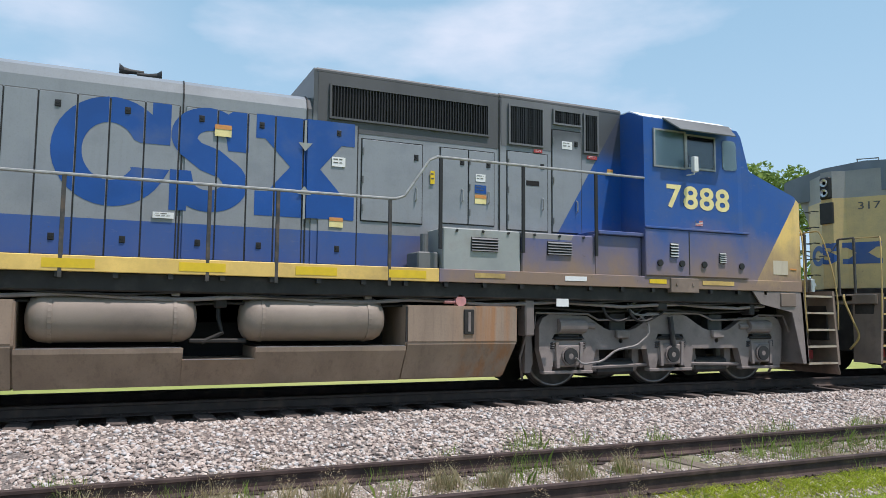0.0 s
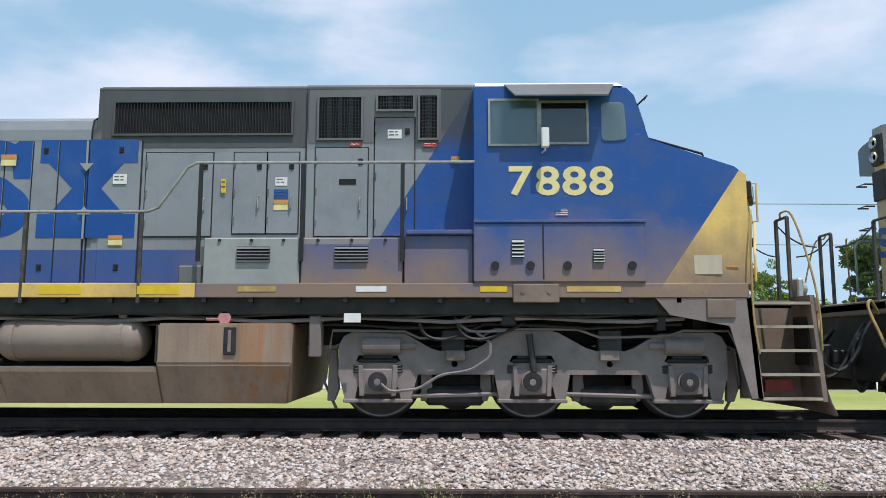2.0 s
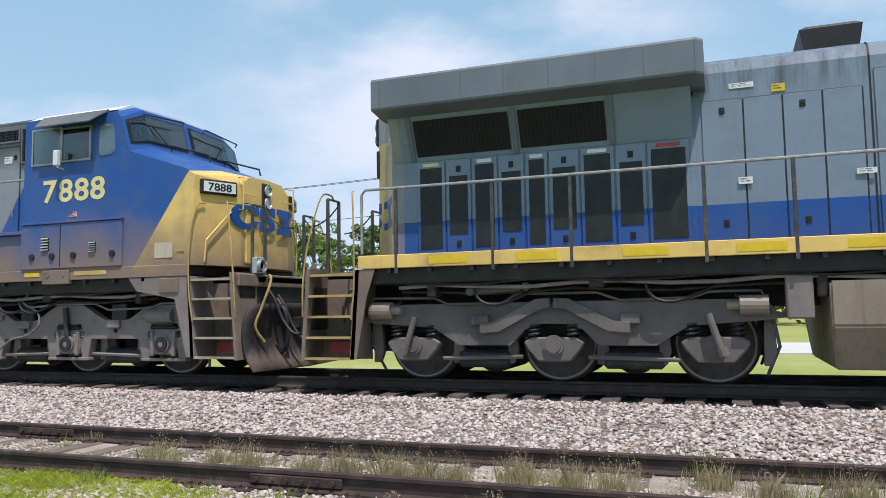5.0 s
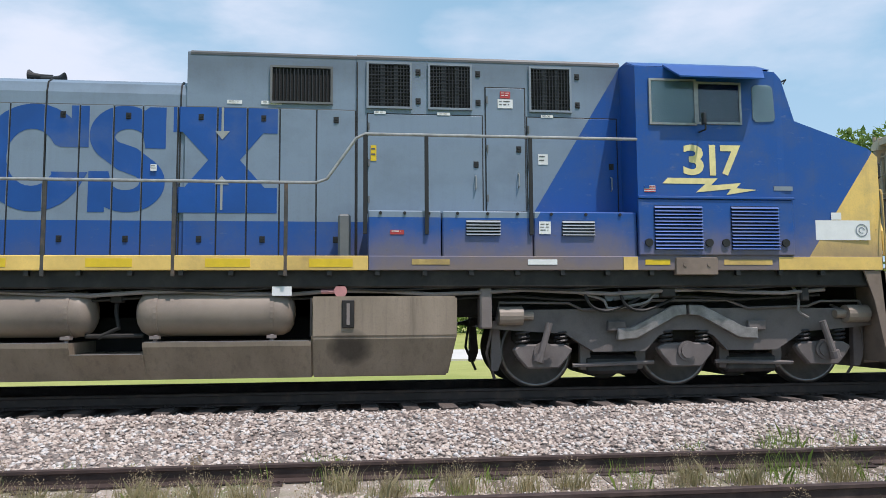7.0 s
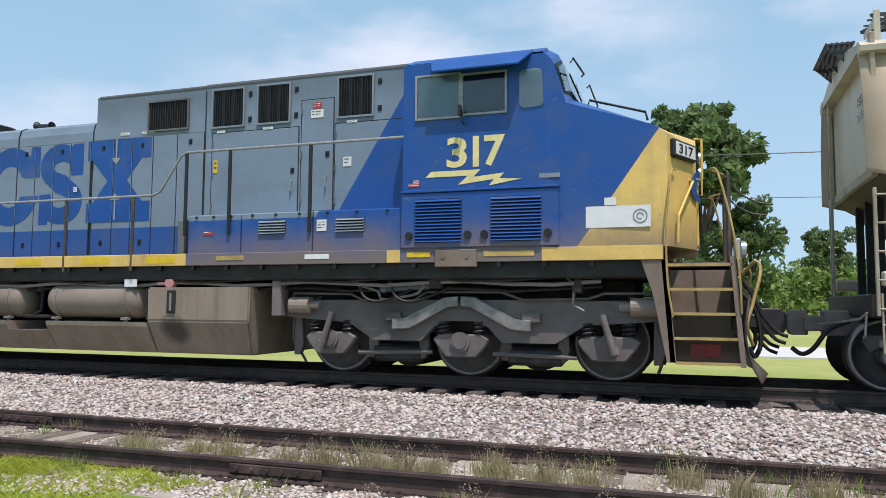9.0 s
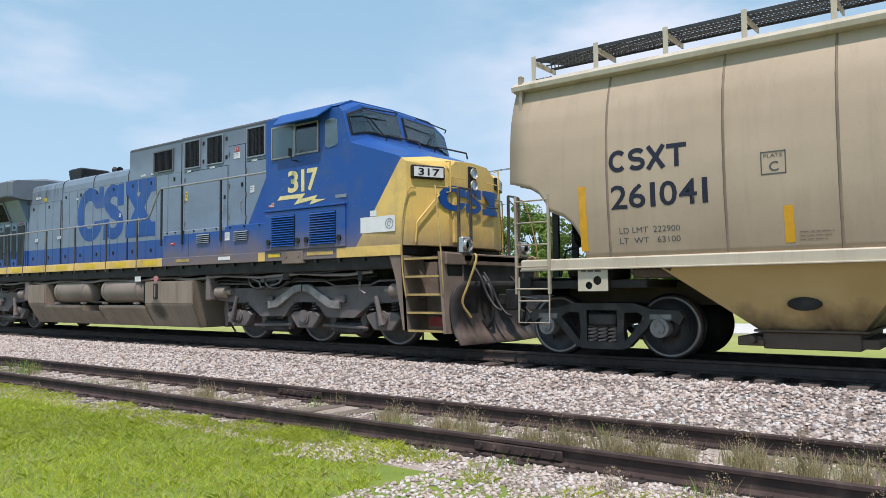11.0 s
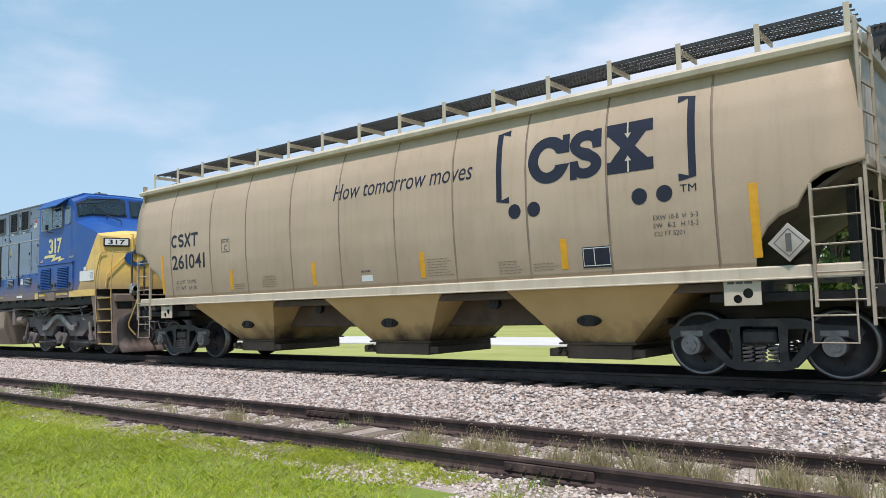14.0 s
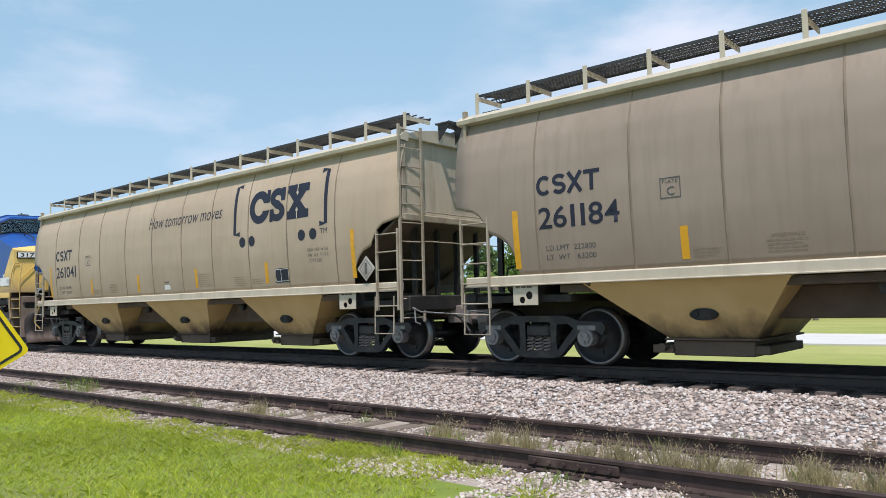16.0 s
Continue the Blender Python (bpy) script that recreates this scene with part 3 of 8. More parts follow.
def digits(body, x0, x1, z0, z1, y, bold):
    """A number in the built-in font, figure by figure, with a narrow 1."""
    wide = [0.62 if c == "1" else 1.0 for c in body]
    unit, x, bm = (x1 - x0) / (sum(wide) + 0.10 * (len(body) - 1)), x0, bmesh.new()
    for c, w in zip(body, wide):
        lead = 0.18 * unit if c == "1" else 0.0
        one, me = letters(c, x + lead, x + lead + (0.30 if c == "1" else w) * unit, z0, z1, y, bold=bold), bpy.data.meshes.new("figure")
        one.to_mesh(me)
        one.free()
        bm.from_mesh(me)
        bpy.data.meshes.remove(me)
        x += (w + 0.10) * unit
    return bm


def print_lines(x0, x1, z1, rows, pitch, h, seed=0):
    """Small print that cannot be read: bars of its size."""
    bm, rnd = bmesh.new(), random.Random(seed)
    for i in range(rows):
        z = z1 - i * pitch
        x, end = x0, x0 + (x1 - x0) * rnd.uniform(0.75, 1.0)
        while x < end:
            w = rnd.uniform(0.04, 0.10) * max(1, h * 30)
            quad(bm, x, min(x + w, end), z - h, z)
            x += w + 0.02
    return bm


def card(x0, x1, z0, z1, y, d=0.004):
    return box(bmesh.new(), x0, x1, y - d, y, z0, z1)


# ---- ground, tracks ----
GROUND_Z = -0.52
n_ = Nodes("lawn_and_field")
g1 = n_.ramp(n_.noise(0.18, 5), 0.35, 0.68)
g2 = n_.ramp(n_.noise(2.2, 5, rough=0.65), 0.35, 0.7)
c_ = n_.mix(g1, (0.155, 0.225, 0.035), (0.24, 0.285, 0.06))
c_ = n_.mix(n_.math("MULTIPLY", g2, 0.6), c_, (0.12, 0.18, 0.035))
c_ = n_.mix(n_.math("MULTIPLY", n_.ramp(n_.noise(0.7, 6, rough=0.7), 0.54, 0.70), 0.6), c_, (0.17, 0.17, 0.10))
n_.bump(n_.noise(30, 4), 0.6, 0.03)
M["lawn"] = n_.done(c_, 0.9, 0, 0.2)
n_ = Nodes("mown_field")
c_ = n_.mix(n_.ramp(n_.noise(0.12, 5, (1, 2.5, 1)), 0.35, 0.68), (0.27, 0.31, 0.085), (0.38, 0.38, 0.14))
c_ = n_.mix(n_.math("MULTIPLY", n_.ramp(n_.noise(1.4, 6, rough=0.7), 0.45, 0.72), 0.45), c_, (0.20, 0.24, 0.06))
n_.bump(n_.noise(18, 4), 0.5, 0.03)
M["field"] = n_.done(c_, 0.9, 0, 0.2)
n_ = Nodes("ballast_bed")
# Dark base tones paint the shade of crevices between the loose stones.
c_ = n_.mix(n_.ramp(n_.noise(24, 4, rough=0.7), 0.35, 0.65), (0.09, 0.075, 0.07), (0.30, 0.265, 0.245))
c_ = n_.mix(n_.math("MULTIPLY", n_.ramp(n_.noise(0.6, 4), 0.5, 0.7), 0.35), c_, (0.27, 0.20, 0.17))
n_.bump(n_.noise(26, 4), 1.0, 0.03)
M["bed"] = n_.done(c_, 0.95, 0, 0.2)
n_ = Nodes("dirt_between_rails")
c_ = n_.mix(n_.ramp(n_.noise(1.6, 5, rough=0.65), 0.35, 0.68), (0.24, 0.20, 0.165), (0.40, 0.345, 0.295))
c_ = n_.mix(n_.math("MULTIPLY", n_.ramp(n_.noise(30, 4, rough=0.7), 0.5, 0.7), 0.6), c_, (0.44, 0.39, 0.35))
c_ = n_.mix(n_.math("MULTIPLY", n_.ramp(n_.noise(0.55, 5, rough=0.6), 0.52, 0.66), 0.7), c_, (0.12, 0.15, 0.045))
n_.bump(n_.noise(28, 4), 0.9, 0.025)
M["dirt"] = n_.done(c_, 0.95, 0, 0.2)
n_ = Nodes("crushed_stone")
geo_ = n_.t.nodes.new("ShaderNodeNewGeometry")
hue_ = n_.t.nodes.new("ShaderNodeValToRGB")
el_ = hue_.color_ramp.elements
el_[0].position, el_[0].color = 0.0, (0.25, 0.20, 0.18, 1)
el_[1].position, el_[1].color = 1.0, (0.62, 0.57, 0.53, 1)
for p_, k_ in ((0.25, (0.41, 0.335, 0.295, 1)), (0.5, (0.51, 0.425, 0.37, 1)), (0.72, (0.57, 0.49, 0.435, 1)), (0.85, (0.55, 0.535, 0.53, 1))):
    e_ = el_.new(p_)
    e_.color = k_
n_.link(geo_.outputs["Random Per Island"], hue_.inputs["Fac"])
c_ = n_.mix(n_.math("MULTIPLY", n_.ramp(n_.noise(40, 3), 0.45, 0.75), 0.35), hue_.outputs["Color"], (0.28, 0.235, 0.22))
n_.bump(n_.noise(80, 3), 0.4, 0.005)
M["stone"] = n_.done(c_, 0.9, 0, 0.25)
M["tie"] = plain("weathered_grey_sleeper", (0.19, 0.152, 0.12), 0.9, var=0.5, scale=5, dirt=(0.09, 0.07, 0.06), dirt_amount=0.3, bump=0.5, stretch=(4, 0.6, 4))
M["tie_dark"] = plain("creosoted_sleeper", (0.115, 0.092, 0.082), 0.85, var=0.4, scale=5, dirt=(0.13, 0.10, 0.085), dirt_amount=0.25, bump=0.5, stretch=(4, 0.6, 4))
M["rail_rust"] = plain("rusty_rail_steel", (0.052, 0.032, 0.028), 0.8, var=0.35, scale=5, dirt=(0.11, 0.075, 0.062), dirt_amount=0.3, bump=0.2)
M["rail_main"] = plain("dark_rail_steel", (0.050, 0.038, 0.034), 0.75, var=0.35, scale=5, dirt=(0.11, 0.07, 0.05), dirt_amount=0.2, bump=0.15)
M["rail_top"] = plain("polished_rail_head", (0.30, 0.29, 0.29), 0.3, 0.9, var=0.15, scale=9, bump=0.02)
M["concrete"] = plain("pale_concrete_road", (0.58, 0.57, 0.54), 0.9, var=0.10, scale=0.6, dirt=(0.42, 0.40, 0.36), dirt_amount=0.25, bump=0.1)

SIDE_Y, SIDE_Z = 6.57, -0.34        # middle and rail top of the siding
def bank(y):
    """Height of the ground across the tracks."""
    pts = [(-400, GROUND_Z - 0.03), (2, GROUND_Z - 0.03), (4.6, GROUND_Z), (5.1, -0.525), (5.4, -0.53), (7.45, -0.53), (7.75, -0.45), (9.35, -0.215), (10.0, -0.215), (10.3, -0.25), (12.5, -0.25), (13.4, -0.215), (15.4, -0.48), (17, -0.52), (60, -0.55), (900, -0.6)]
    for (a, za), (b, zb) in zip(pts, pts[1:]):
        if y <= b:
            return za + (zb - za) * (y - a) / (b - a)
    return pts[-1][1]


bm = bmesh.new()
gx = [-900, -300, -120, -60] + [-40 + i * 2.0 for i in range(36)] + [45, 60, 120, 300, 900]
gy = [-300, -60, -20, -5, 0, 2, 3, 4, 4.6, 5.0, 5.3, 6, 7, 7.5, 7.75, 8.2, 8.8, 9.35, 10, 10.3, 11.3, 12.5, 13.4, 14, 15.4, 17, 19, 22, 26, 30, 40, 60, 120, 300, 900]
grid = [[bm.verts.new((x, y, bank(y) + (0.015 * noise.noise(Vector((x * 0.8, y * 0.8, 0))) if 3 < y < 20 else 0))) for y in gy] for x in gx]
for i in range(len(gx) - 1):
    for j in range(len(gy) - 1):
        f = bm.faces.new((grid[i][j], grid[i + 1][j], grid[i + 1][j + 1], grid[i][j + 1]))
        ym = (gy[j] + gy[j + 1]) / 2
        f.material_index = 2 if 5.0 < ym < 7.5 else 1 if 7.5 < ym < 15.4 else 3 if ym > 15.4 else 0
        f.smooth = True
ground = finish("ground", bm, [M["lawn"], M["bed"], M["dirt"], M["field"]])
tagged(ground, "flat green lawn and field with a grey stone railway bed", "ground", kind="structure")

bm = bmesh.new()
box(bm, -400, 400, 25.0, 31.5, -0.62, -0.47)
road = tagged(finish("road", bm, M["concrete"]), "pale concrete road across the field behind the track", "road", kind="structure")


def scatter_stones(spots, name, label, seed):
    """Loose stones on the given (x0, x1, y0, y1, count, size) stretches, as one mesh."""
    rs = np.random.RandomState(seed)
    octa = np.array([[1, 0, 0], [-1, 0, 0], [0, 1, 0], [0, -1, 0], [0, 0, 1], [0, 0, -1]], float)
    tri = np.array([[0, 2, 4], [2, 1, 4], [1, 3, 4], [3, 0, 4], [2, 0, 5], [1, 2, 5], [3, 1, 5], [0, 3, 5]])
    verts, faces, base = [], [], 0
    for x0, x1, y0, y1, count, size, edge in spots:
        x, y = rs.uniform(x0, x1, count), rs.uniform(y0, y1, count)
        if edge < 0:          # an uneven oval patch
            keep = np.array([((a - (x0 + x1) / 2) / (x1 - x0) * 2) ** 2 + ((b - (y0 + y1) / 2) / (y1 - y0) * 2) ** 2 + 0.7 * noise.noise(Vector((a * 0.8, b * 0.8, 1.7))) < 0.9 for a, b in zip(x, y)])
            x, y = x[keep], y[keep]
            count = len(x)
        elif edge:
            keep = np.array([noise.noise(Vector((a * 0.9, b * 0.9, 3.1))) > edge - 0.5 for a, b in zip(x, y)])
            x, y = x[keep], y[keep]
            count = len(x)
        z = np.array([bank(b) for b in y])
        s = size * rs.uniform(0.55, 1.25, (count, 1, 1)) * rs.uniform(0.65, 1.2, (count, 1, 3))
        q = rs.normal(size=(count, 4))
        q /= np.linalg.norm(q, axis=1, keepdims=True)
        a, b, c, d = q.T
        R = np.stack([1 - 2 * (c * c + d * d), 2 * (b * c - a * d), 2 * (b * d + a * c), 2 * (b * c + a * d), 1 - 2 * (b * b + d * d), 2 * (c * d - a * b), 2 * (b * d - a * c), 2 * (c * d + a * b), 1 - 2 * (b * b + c * c)], 1).reshape(-1, 3, 3)
        pts = (octa[None] * rs.uniform(0.75, 1.2, (count, 6, 1)) * s) @ R.transpose(0, 2, 1)
        pts *= np.array([1.12, 1.12, 0.78])
        pts += np.stack([x, y, z + size * rs.uniform(-0.1, 0.50, count)], 1)[:, None]
        verts.append(pts.reshape(-1, 3))
        faces.append((tri[None] + (np.arange(count) * 6)[:, None, None] + base).reshape(-1, 3))
        base += count * 6
    me = bpy.data.meshes.new(name)
    me.from_pydata(np.concatenate(verts).tolist(), [], np.concatenate(faces).tolist())
    me.polygons.foreach_set("use_smooth", rs.rand(len(me.polygons) // 8).repeat(8) < 0.55)
    me.materials.append(M["stone"])
    return tagged(new(name, me), label, "ballast", kind="stuff")


scatter_stones([(-30, 16, 7.62, 9.0, 30000, 0.034, 0), (-30, 16, 8.9, 9.90, 14500, 0.034, 0), (-30, 16, 9.9, 10.4, 1100, 0.024, 0), (-55, -30, 7.6, 10.1, 7000, 0.045, 0), (16, 30, 7.6, 10.1, 6000, 0.045, 0)],
               "ballast", "pinkish grey crushed stone ballast sloping beside the track", 3)
scatter_stones([(-30, 14, 5.0, 7.7, 42000, 0.021, 0.18), (-5.6, 5.6, 2.6, 6.7, 28000, 0.026, -1)],
               "gravel", "loose pale gravel between and beside the old siding rails", 4)


def rail_mesh(name, x0, x1):
    prof = [(-0.07, -0.17), (0.07, -0.17), (0.07, -0.158), (0.012, -0.135), (0.012, -0.045), (0.036, -0.034), (0.036, -0.006), (0.028, 0.0), (-0.028, 0.0), (-0.036, -0.006), (-0.036, -0.034), (-0.012, -0.045), (-0.012, -0.135), (-0.07, -0.158)]
    bm = bmesh.new()
    loft(bm, [[(x0, y, z) for y, z in prof], [(x1, y, z) for y, z in prof]])
    for f in bm.faces:
        if len(f.verts) == 4 and f.normal.length and abs(f.calc_center_median().z) < 0.0005:
            f.material_index = 1
    me = bpy.data.meshes.new(name)
    bmesh.ops.recalc_face_normals(bm, faces=bm.faces)
    bm.to_mesh(me)
    bm.free()
    return me


def tie_mesh(seed, length=2.6):
    rnd = random.Random(seed)
    bm = box(bmesh.new(), -0.115, 0.115, -length / 2, length / 2, -0.17, 0, 0.012)
    for v in bm.verts:
        v.co += Vector((rnd.uniform(-0.012, 0.012), rnd.uniform(-0.05, 0.05), rnd.uniform(-0.012, 0.008)))
    me = bpy.data.meshes.new("tie")
    bm.to_mesh(me)
    bm.free()
    return me


def track(label, yc, zc, x0, x1, rail_mat, top_mat, tie_mat, seed, tilt):
    ob = thing("railway_track", label, "track", kind="structure", at=(0, yc, zc))
    me = rail_mesh("rail", x0, x1)
    me.materials.append(M[rail_mat])
    me.materials.append(M[top_mat])
    for sgn in (-1, 1):
        r = new("rail", me)
        r.parent, r.location = ob, (0, sgn * 0.7535, 0)
    rnd = random.Random(seed)
    ties = [tie_mesh(seed + i) for i in range(5)]
    for t in ties:
        t.materials.append(M[tie_mat])
    plate = box(bmesh.new(), -0.09, 0.09, -0.17, 0.17, -0.178, -0.166, 0.004)
    x = x0 + 0.3
    pm = bpy.data.meshes.new("tie_plate")
    for sx in (-0.05, 0.05):
        for sy in (-0.085, 0.085):
            box(plate, sx - 0.012, sx + 0.012, sy - 0.014, sy + 0.014, -0.17, -0.14)
    plate.to_mesh(pm)
    plate.free()
    pm.materials.append(M[rail_mat])
    while x < x1:
        t = new("tie", ties[rnd.randrange(5)])
        t.parent, t.location = ob, (x, rnd.uniform(-0.06, 0.06), -0.176 + rnd.uniform(-0.012, 0.004))
        t.rotation_euler = (0, 0, radians(rnd.uniform(-tilt, tilt)))
        if -20 < x < 14:
            for sgn in (-1, 1):
                p = new("tie_plate", pm)
                p.parent, p.location = ob, (x, sgn * 0.7535, 0)
        x += 0.54 + rnd.uniform(-0.03, 0.03)
    return ob


main_line = track("main railway line of dark steel rails on creosoted sleepers", TRACK_Y, 0.0, -70, 50, "rail_main", "rail_top", "tie_dark", 11, 1.0)
siding = track("rusty weed-grown siding with weathered grey sleepers", SIDE_Y, SIDE_Z, -70, 50, "rail_rust", "rail_rust", "tie", 37, 4.0)
for jx, jy in ((-3.55, -0.7535), (-8.1, 0.7535)):
    bm = box(bmesh.new(), jx - 0.46, jx + 0.46, jy - 0.045, jy - 0.014, -0.13, -0.045, 0.008)
    for k in range(6):
        rod(bm, (jx - 0.38 + k * 0.152, jy - 0.075, -0.088), (jx - 0.38 + k * 0.152, jy - 0.04, -0.088), 0.022, 6)
    part("joint_bar", bm, "rail_rust", siding, "bolted rusty joint bar")


# ---- rolling stock: shared running gear ----
VEHICLES, WHEELSETS = [], []


def wheelset(parent, x, r, width_mat="wheel"):
    """An axle with two wheels, turning on its own axis."""
    bm = bmesh.new()
    for s in (-1, 1):
        lathe(bm, [(s * 0.665, 0.02), (s * 0.665, r + 0.028), (s * 0.690, r + 0.026), (s * 0.705, r), (s * 0.80, r - 0.006), (s * 0.805, r - 0.055), (s * 0.775, r - 0.075), (s * 0.755, r * 0.45), (s * 0.80, 0.15), (s * 0.85, 0.13), (s * 0.85, 0.02)], "y", 40)
    rod(bm, (0, -1.02, 0), (0, 1.02, 0), 0.085, 12)
    for k in range(3):
        a = k * 2.1
        rod(bm, (math.cos(a) * r * 0.55, -0.79, math.sin(a) * r * 0.55), (math.cos(a) * r * 0.55, -0.76, math.sin(a) * r * 0.55), 0.03, 8)
    for f in bm.faces:
        c = f.calc_center_median()
        rr = math.hypot(c.x, c.z)
        if rr > r - 0.05 and abs(c.y) > 0.70:
            f.material_index = 1
    ob = finish("wheelset", bm, [M[width_mat], M["wheel_rim"]], parent)
    for p in ob.data.polygons:
        p.use_smooth = len(p.vertices) == 4
    ob.location = (x, 0, r)
    WHEELSETS.append((ob, x, r))
    return ob


def coil(bm, x, y, z0, z1, r, turns=4.5, wire=0.016):
    k = int(turns * 10)
    tube(bm, [(x + r * math.cos(i * 0.628), y + r * math.sin(i * 0.628), z0 + (z1 - z0) * i / k) for i in range(k + 1)], wire, 5)


def outline_with_holes(bm, outer, holes, y0, y1):
    """A cast plate: an outline in x and z with holes, drawn out from y0 to y1."""
    flat = bmesh.new()
    es = []
    for lp in [outer] + holes:
        vs = [flat.verts.new((x, y0, z)) for x, z in lp]
        es += [flat.edges.new((vs[i], vs[(i + 1) % len(vs)])) for i in range(len(vs))]
    bmesh.ops.triangle_fill(flat, use_beauty=True, use_dissolve=False, edges=es)
    ext = bmesh.ops.extrude_face_region(flat, geom=list(flat.faces))
    for v in ext["geom"]:
        if isinstance(v, bmesh.types.BMVert):
            v.co.y = y1
    me = bpy.data.meshes.new("tmp")
    flat.to_mesh(me)
    flat.free()
    bm.from_mesh(me)
    bpy.data.meshes.remove(me)


def freight_truck(car, xc):
    """Three-piece truck: cast side frames with windows, spring nests, bolster, bearing caps."""
    tr = new("truck")
    tr.parent = car
    tr.location = (xc, 0, 0)
    for s in (-1, 1):
        bm = bmesh.new()
        outer = [(-1.22, 0.62), (-1.16, 0.70), (-0.75, 0.72), (-0.5, 0.80), (0.5, 0.80), (0.75, 0.72), (1.16, 0.70), (1.22, 0.62), (1.16, 0.50), (1.02, 0.58), (0.78, 0.58), (0.70, 0.46),
                 (0.42, 0.17), (0.30, 0.13), (-0.30, 0.13), (-0.42, 0.17), (-0.70, 0.46), (-0.78, 0.58), (-1.02, 0.58), (-1.16, 0.50)]
        mid = [(-0.24, 0.24), (0.24, 0.24), (0.24, 0.70), (-0.24, 0.70)]
        lw = [(-0.66, 0.60), (-0.36, 0.25), (-0.34, 0.40), (-0.36, 0.66), (-0.56, 0.67)]
        rw = [(-x, z) for x, z in lw][::-1]
        outline_with_holes(bm, outer, [mid, lw, rw], s * 1.02, s * 1.15)
        part("side_frame", bm, "truck_dark", tr, "dark cast steel side frame with triangular windows")
        bm = bmesh.new()
        for k in (-0.16, 0.0, 0.16):
            coil(bm, k, s * 1.10, 0.22, 0.46, 0.062)
        part("spring", bm, "truck", tr, "nest of coil springs")
        for a in (-0.89, 0.89):
            bm = bmesh.new()
            rod(bm, (a, s * 1.02, 0.457), (a, s * 1.20, 0.457), 0.135, 16)
            rod(bm, (a, s * 1.20, 0.457), (a, s * 1.225, 0.457), 0.085, 12)
            for k in range(3):
                an = k * 2.094 + 0.5
                rod(bm, (a + 0.055 * math.cos(an), s * 1.22, 0.457 + 0.055 * math.sin(an)), (a + 0.055 * math.cos(an), s * 1.245, 0.457 + 0.055 * math.sin(an)), 0.018, 6)
            box(bm, a - 0.17, a + 0.17, s * 1.03 if s > 0 else -1.16, 1.16 if s > 0 else -1.03, 0.56, 0.66, 0.02)
            part("bearing_cap", bm, "worn_metal" if s < 0 else "truck_dark", tr, "grey roller bearing end cap")
    bm = box(bmesh.new(), -0.22, 0.22, -1.16, 1.16, 0.47, 0.66, 0.03)
    box(bm, -0.3, 0.3, -0.4, 0.4, 0.62, 0.80, 0.03)
    part("bolster", bm, "truck_dark", tr)
    bm = bmesh.new()
    for a in (-0.42, 0.42):
        box(bm, a - 0.05, a + 0.05, -0.85, 0.85, 0.36, 0.48, 0.015)
    part("brake_beam", bm, "truck_dark", tr)
    for a in (-0.89, 0.89):
        wheelset(tr, a, 0.457, "wheel_dark")
    return tr


# ---- covered hoppers ----
def hopper_half(z):
    """Half width of the car at height z; the sides bulge."""
    pts = [(1.40, 1.555), (1.75, 1.60), (2.2, 1.642), (2.7, 1.66), (3.2, 1.645), (3.55, 1.60), (3.80, 1.53), (4.0, 1.455), (4.12, 1.40)]
    for (a, wa), (b, wb) in zip(pts, pts[1:]):
        if z <= b:
            return wa + (wb - wa) * max(0, (z - a) / (b - a))
    return pts[-1][1]


def side_y(z):
    return -hopper_half(z) - 0.011


CUT_SHIFT = -0.09
CUT = [(0, 1.44), (6.84, 1.44), (6.86, 1.60), (6.92, 1.78), (7.02, 1.94), (7.16, 2.06), (7.38, 2.15), (7.46, 2.30), (7.56, 2.44), (7.70, 2.53), (8.05, 2.62)]
SEAMS = (-6.55, -4.95, -3.64, -2.17, -0.75, 0.67, 2.0, 3.44, 4.8, 6.31)


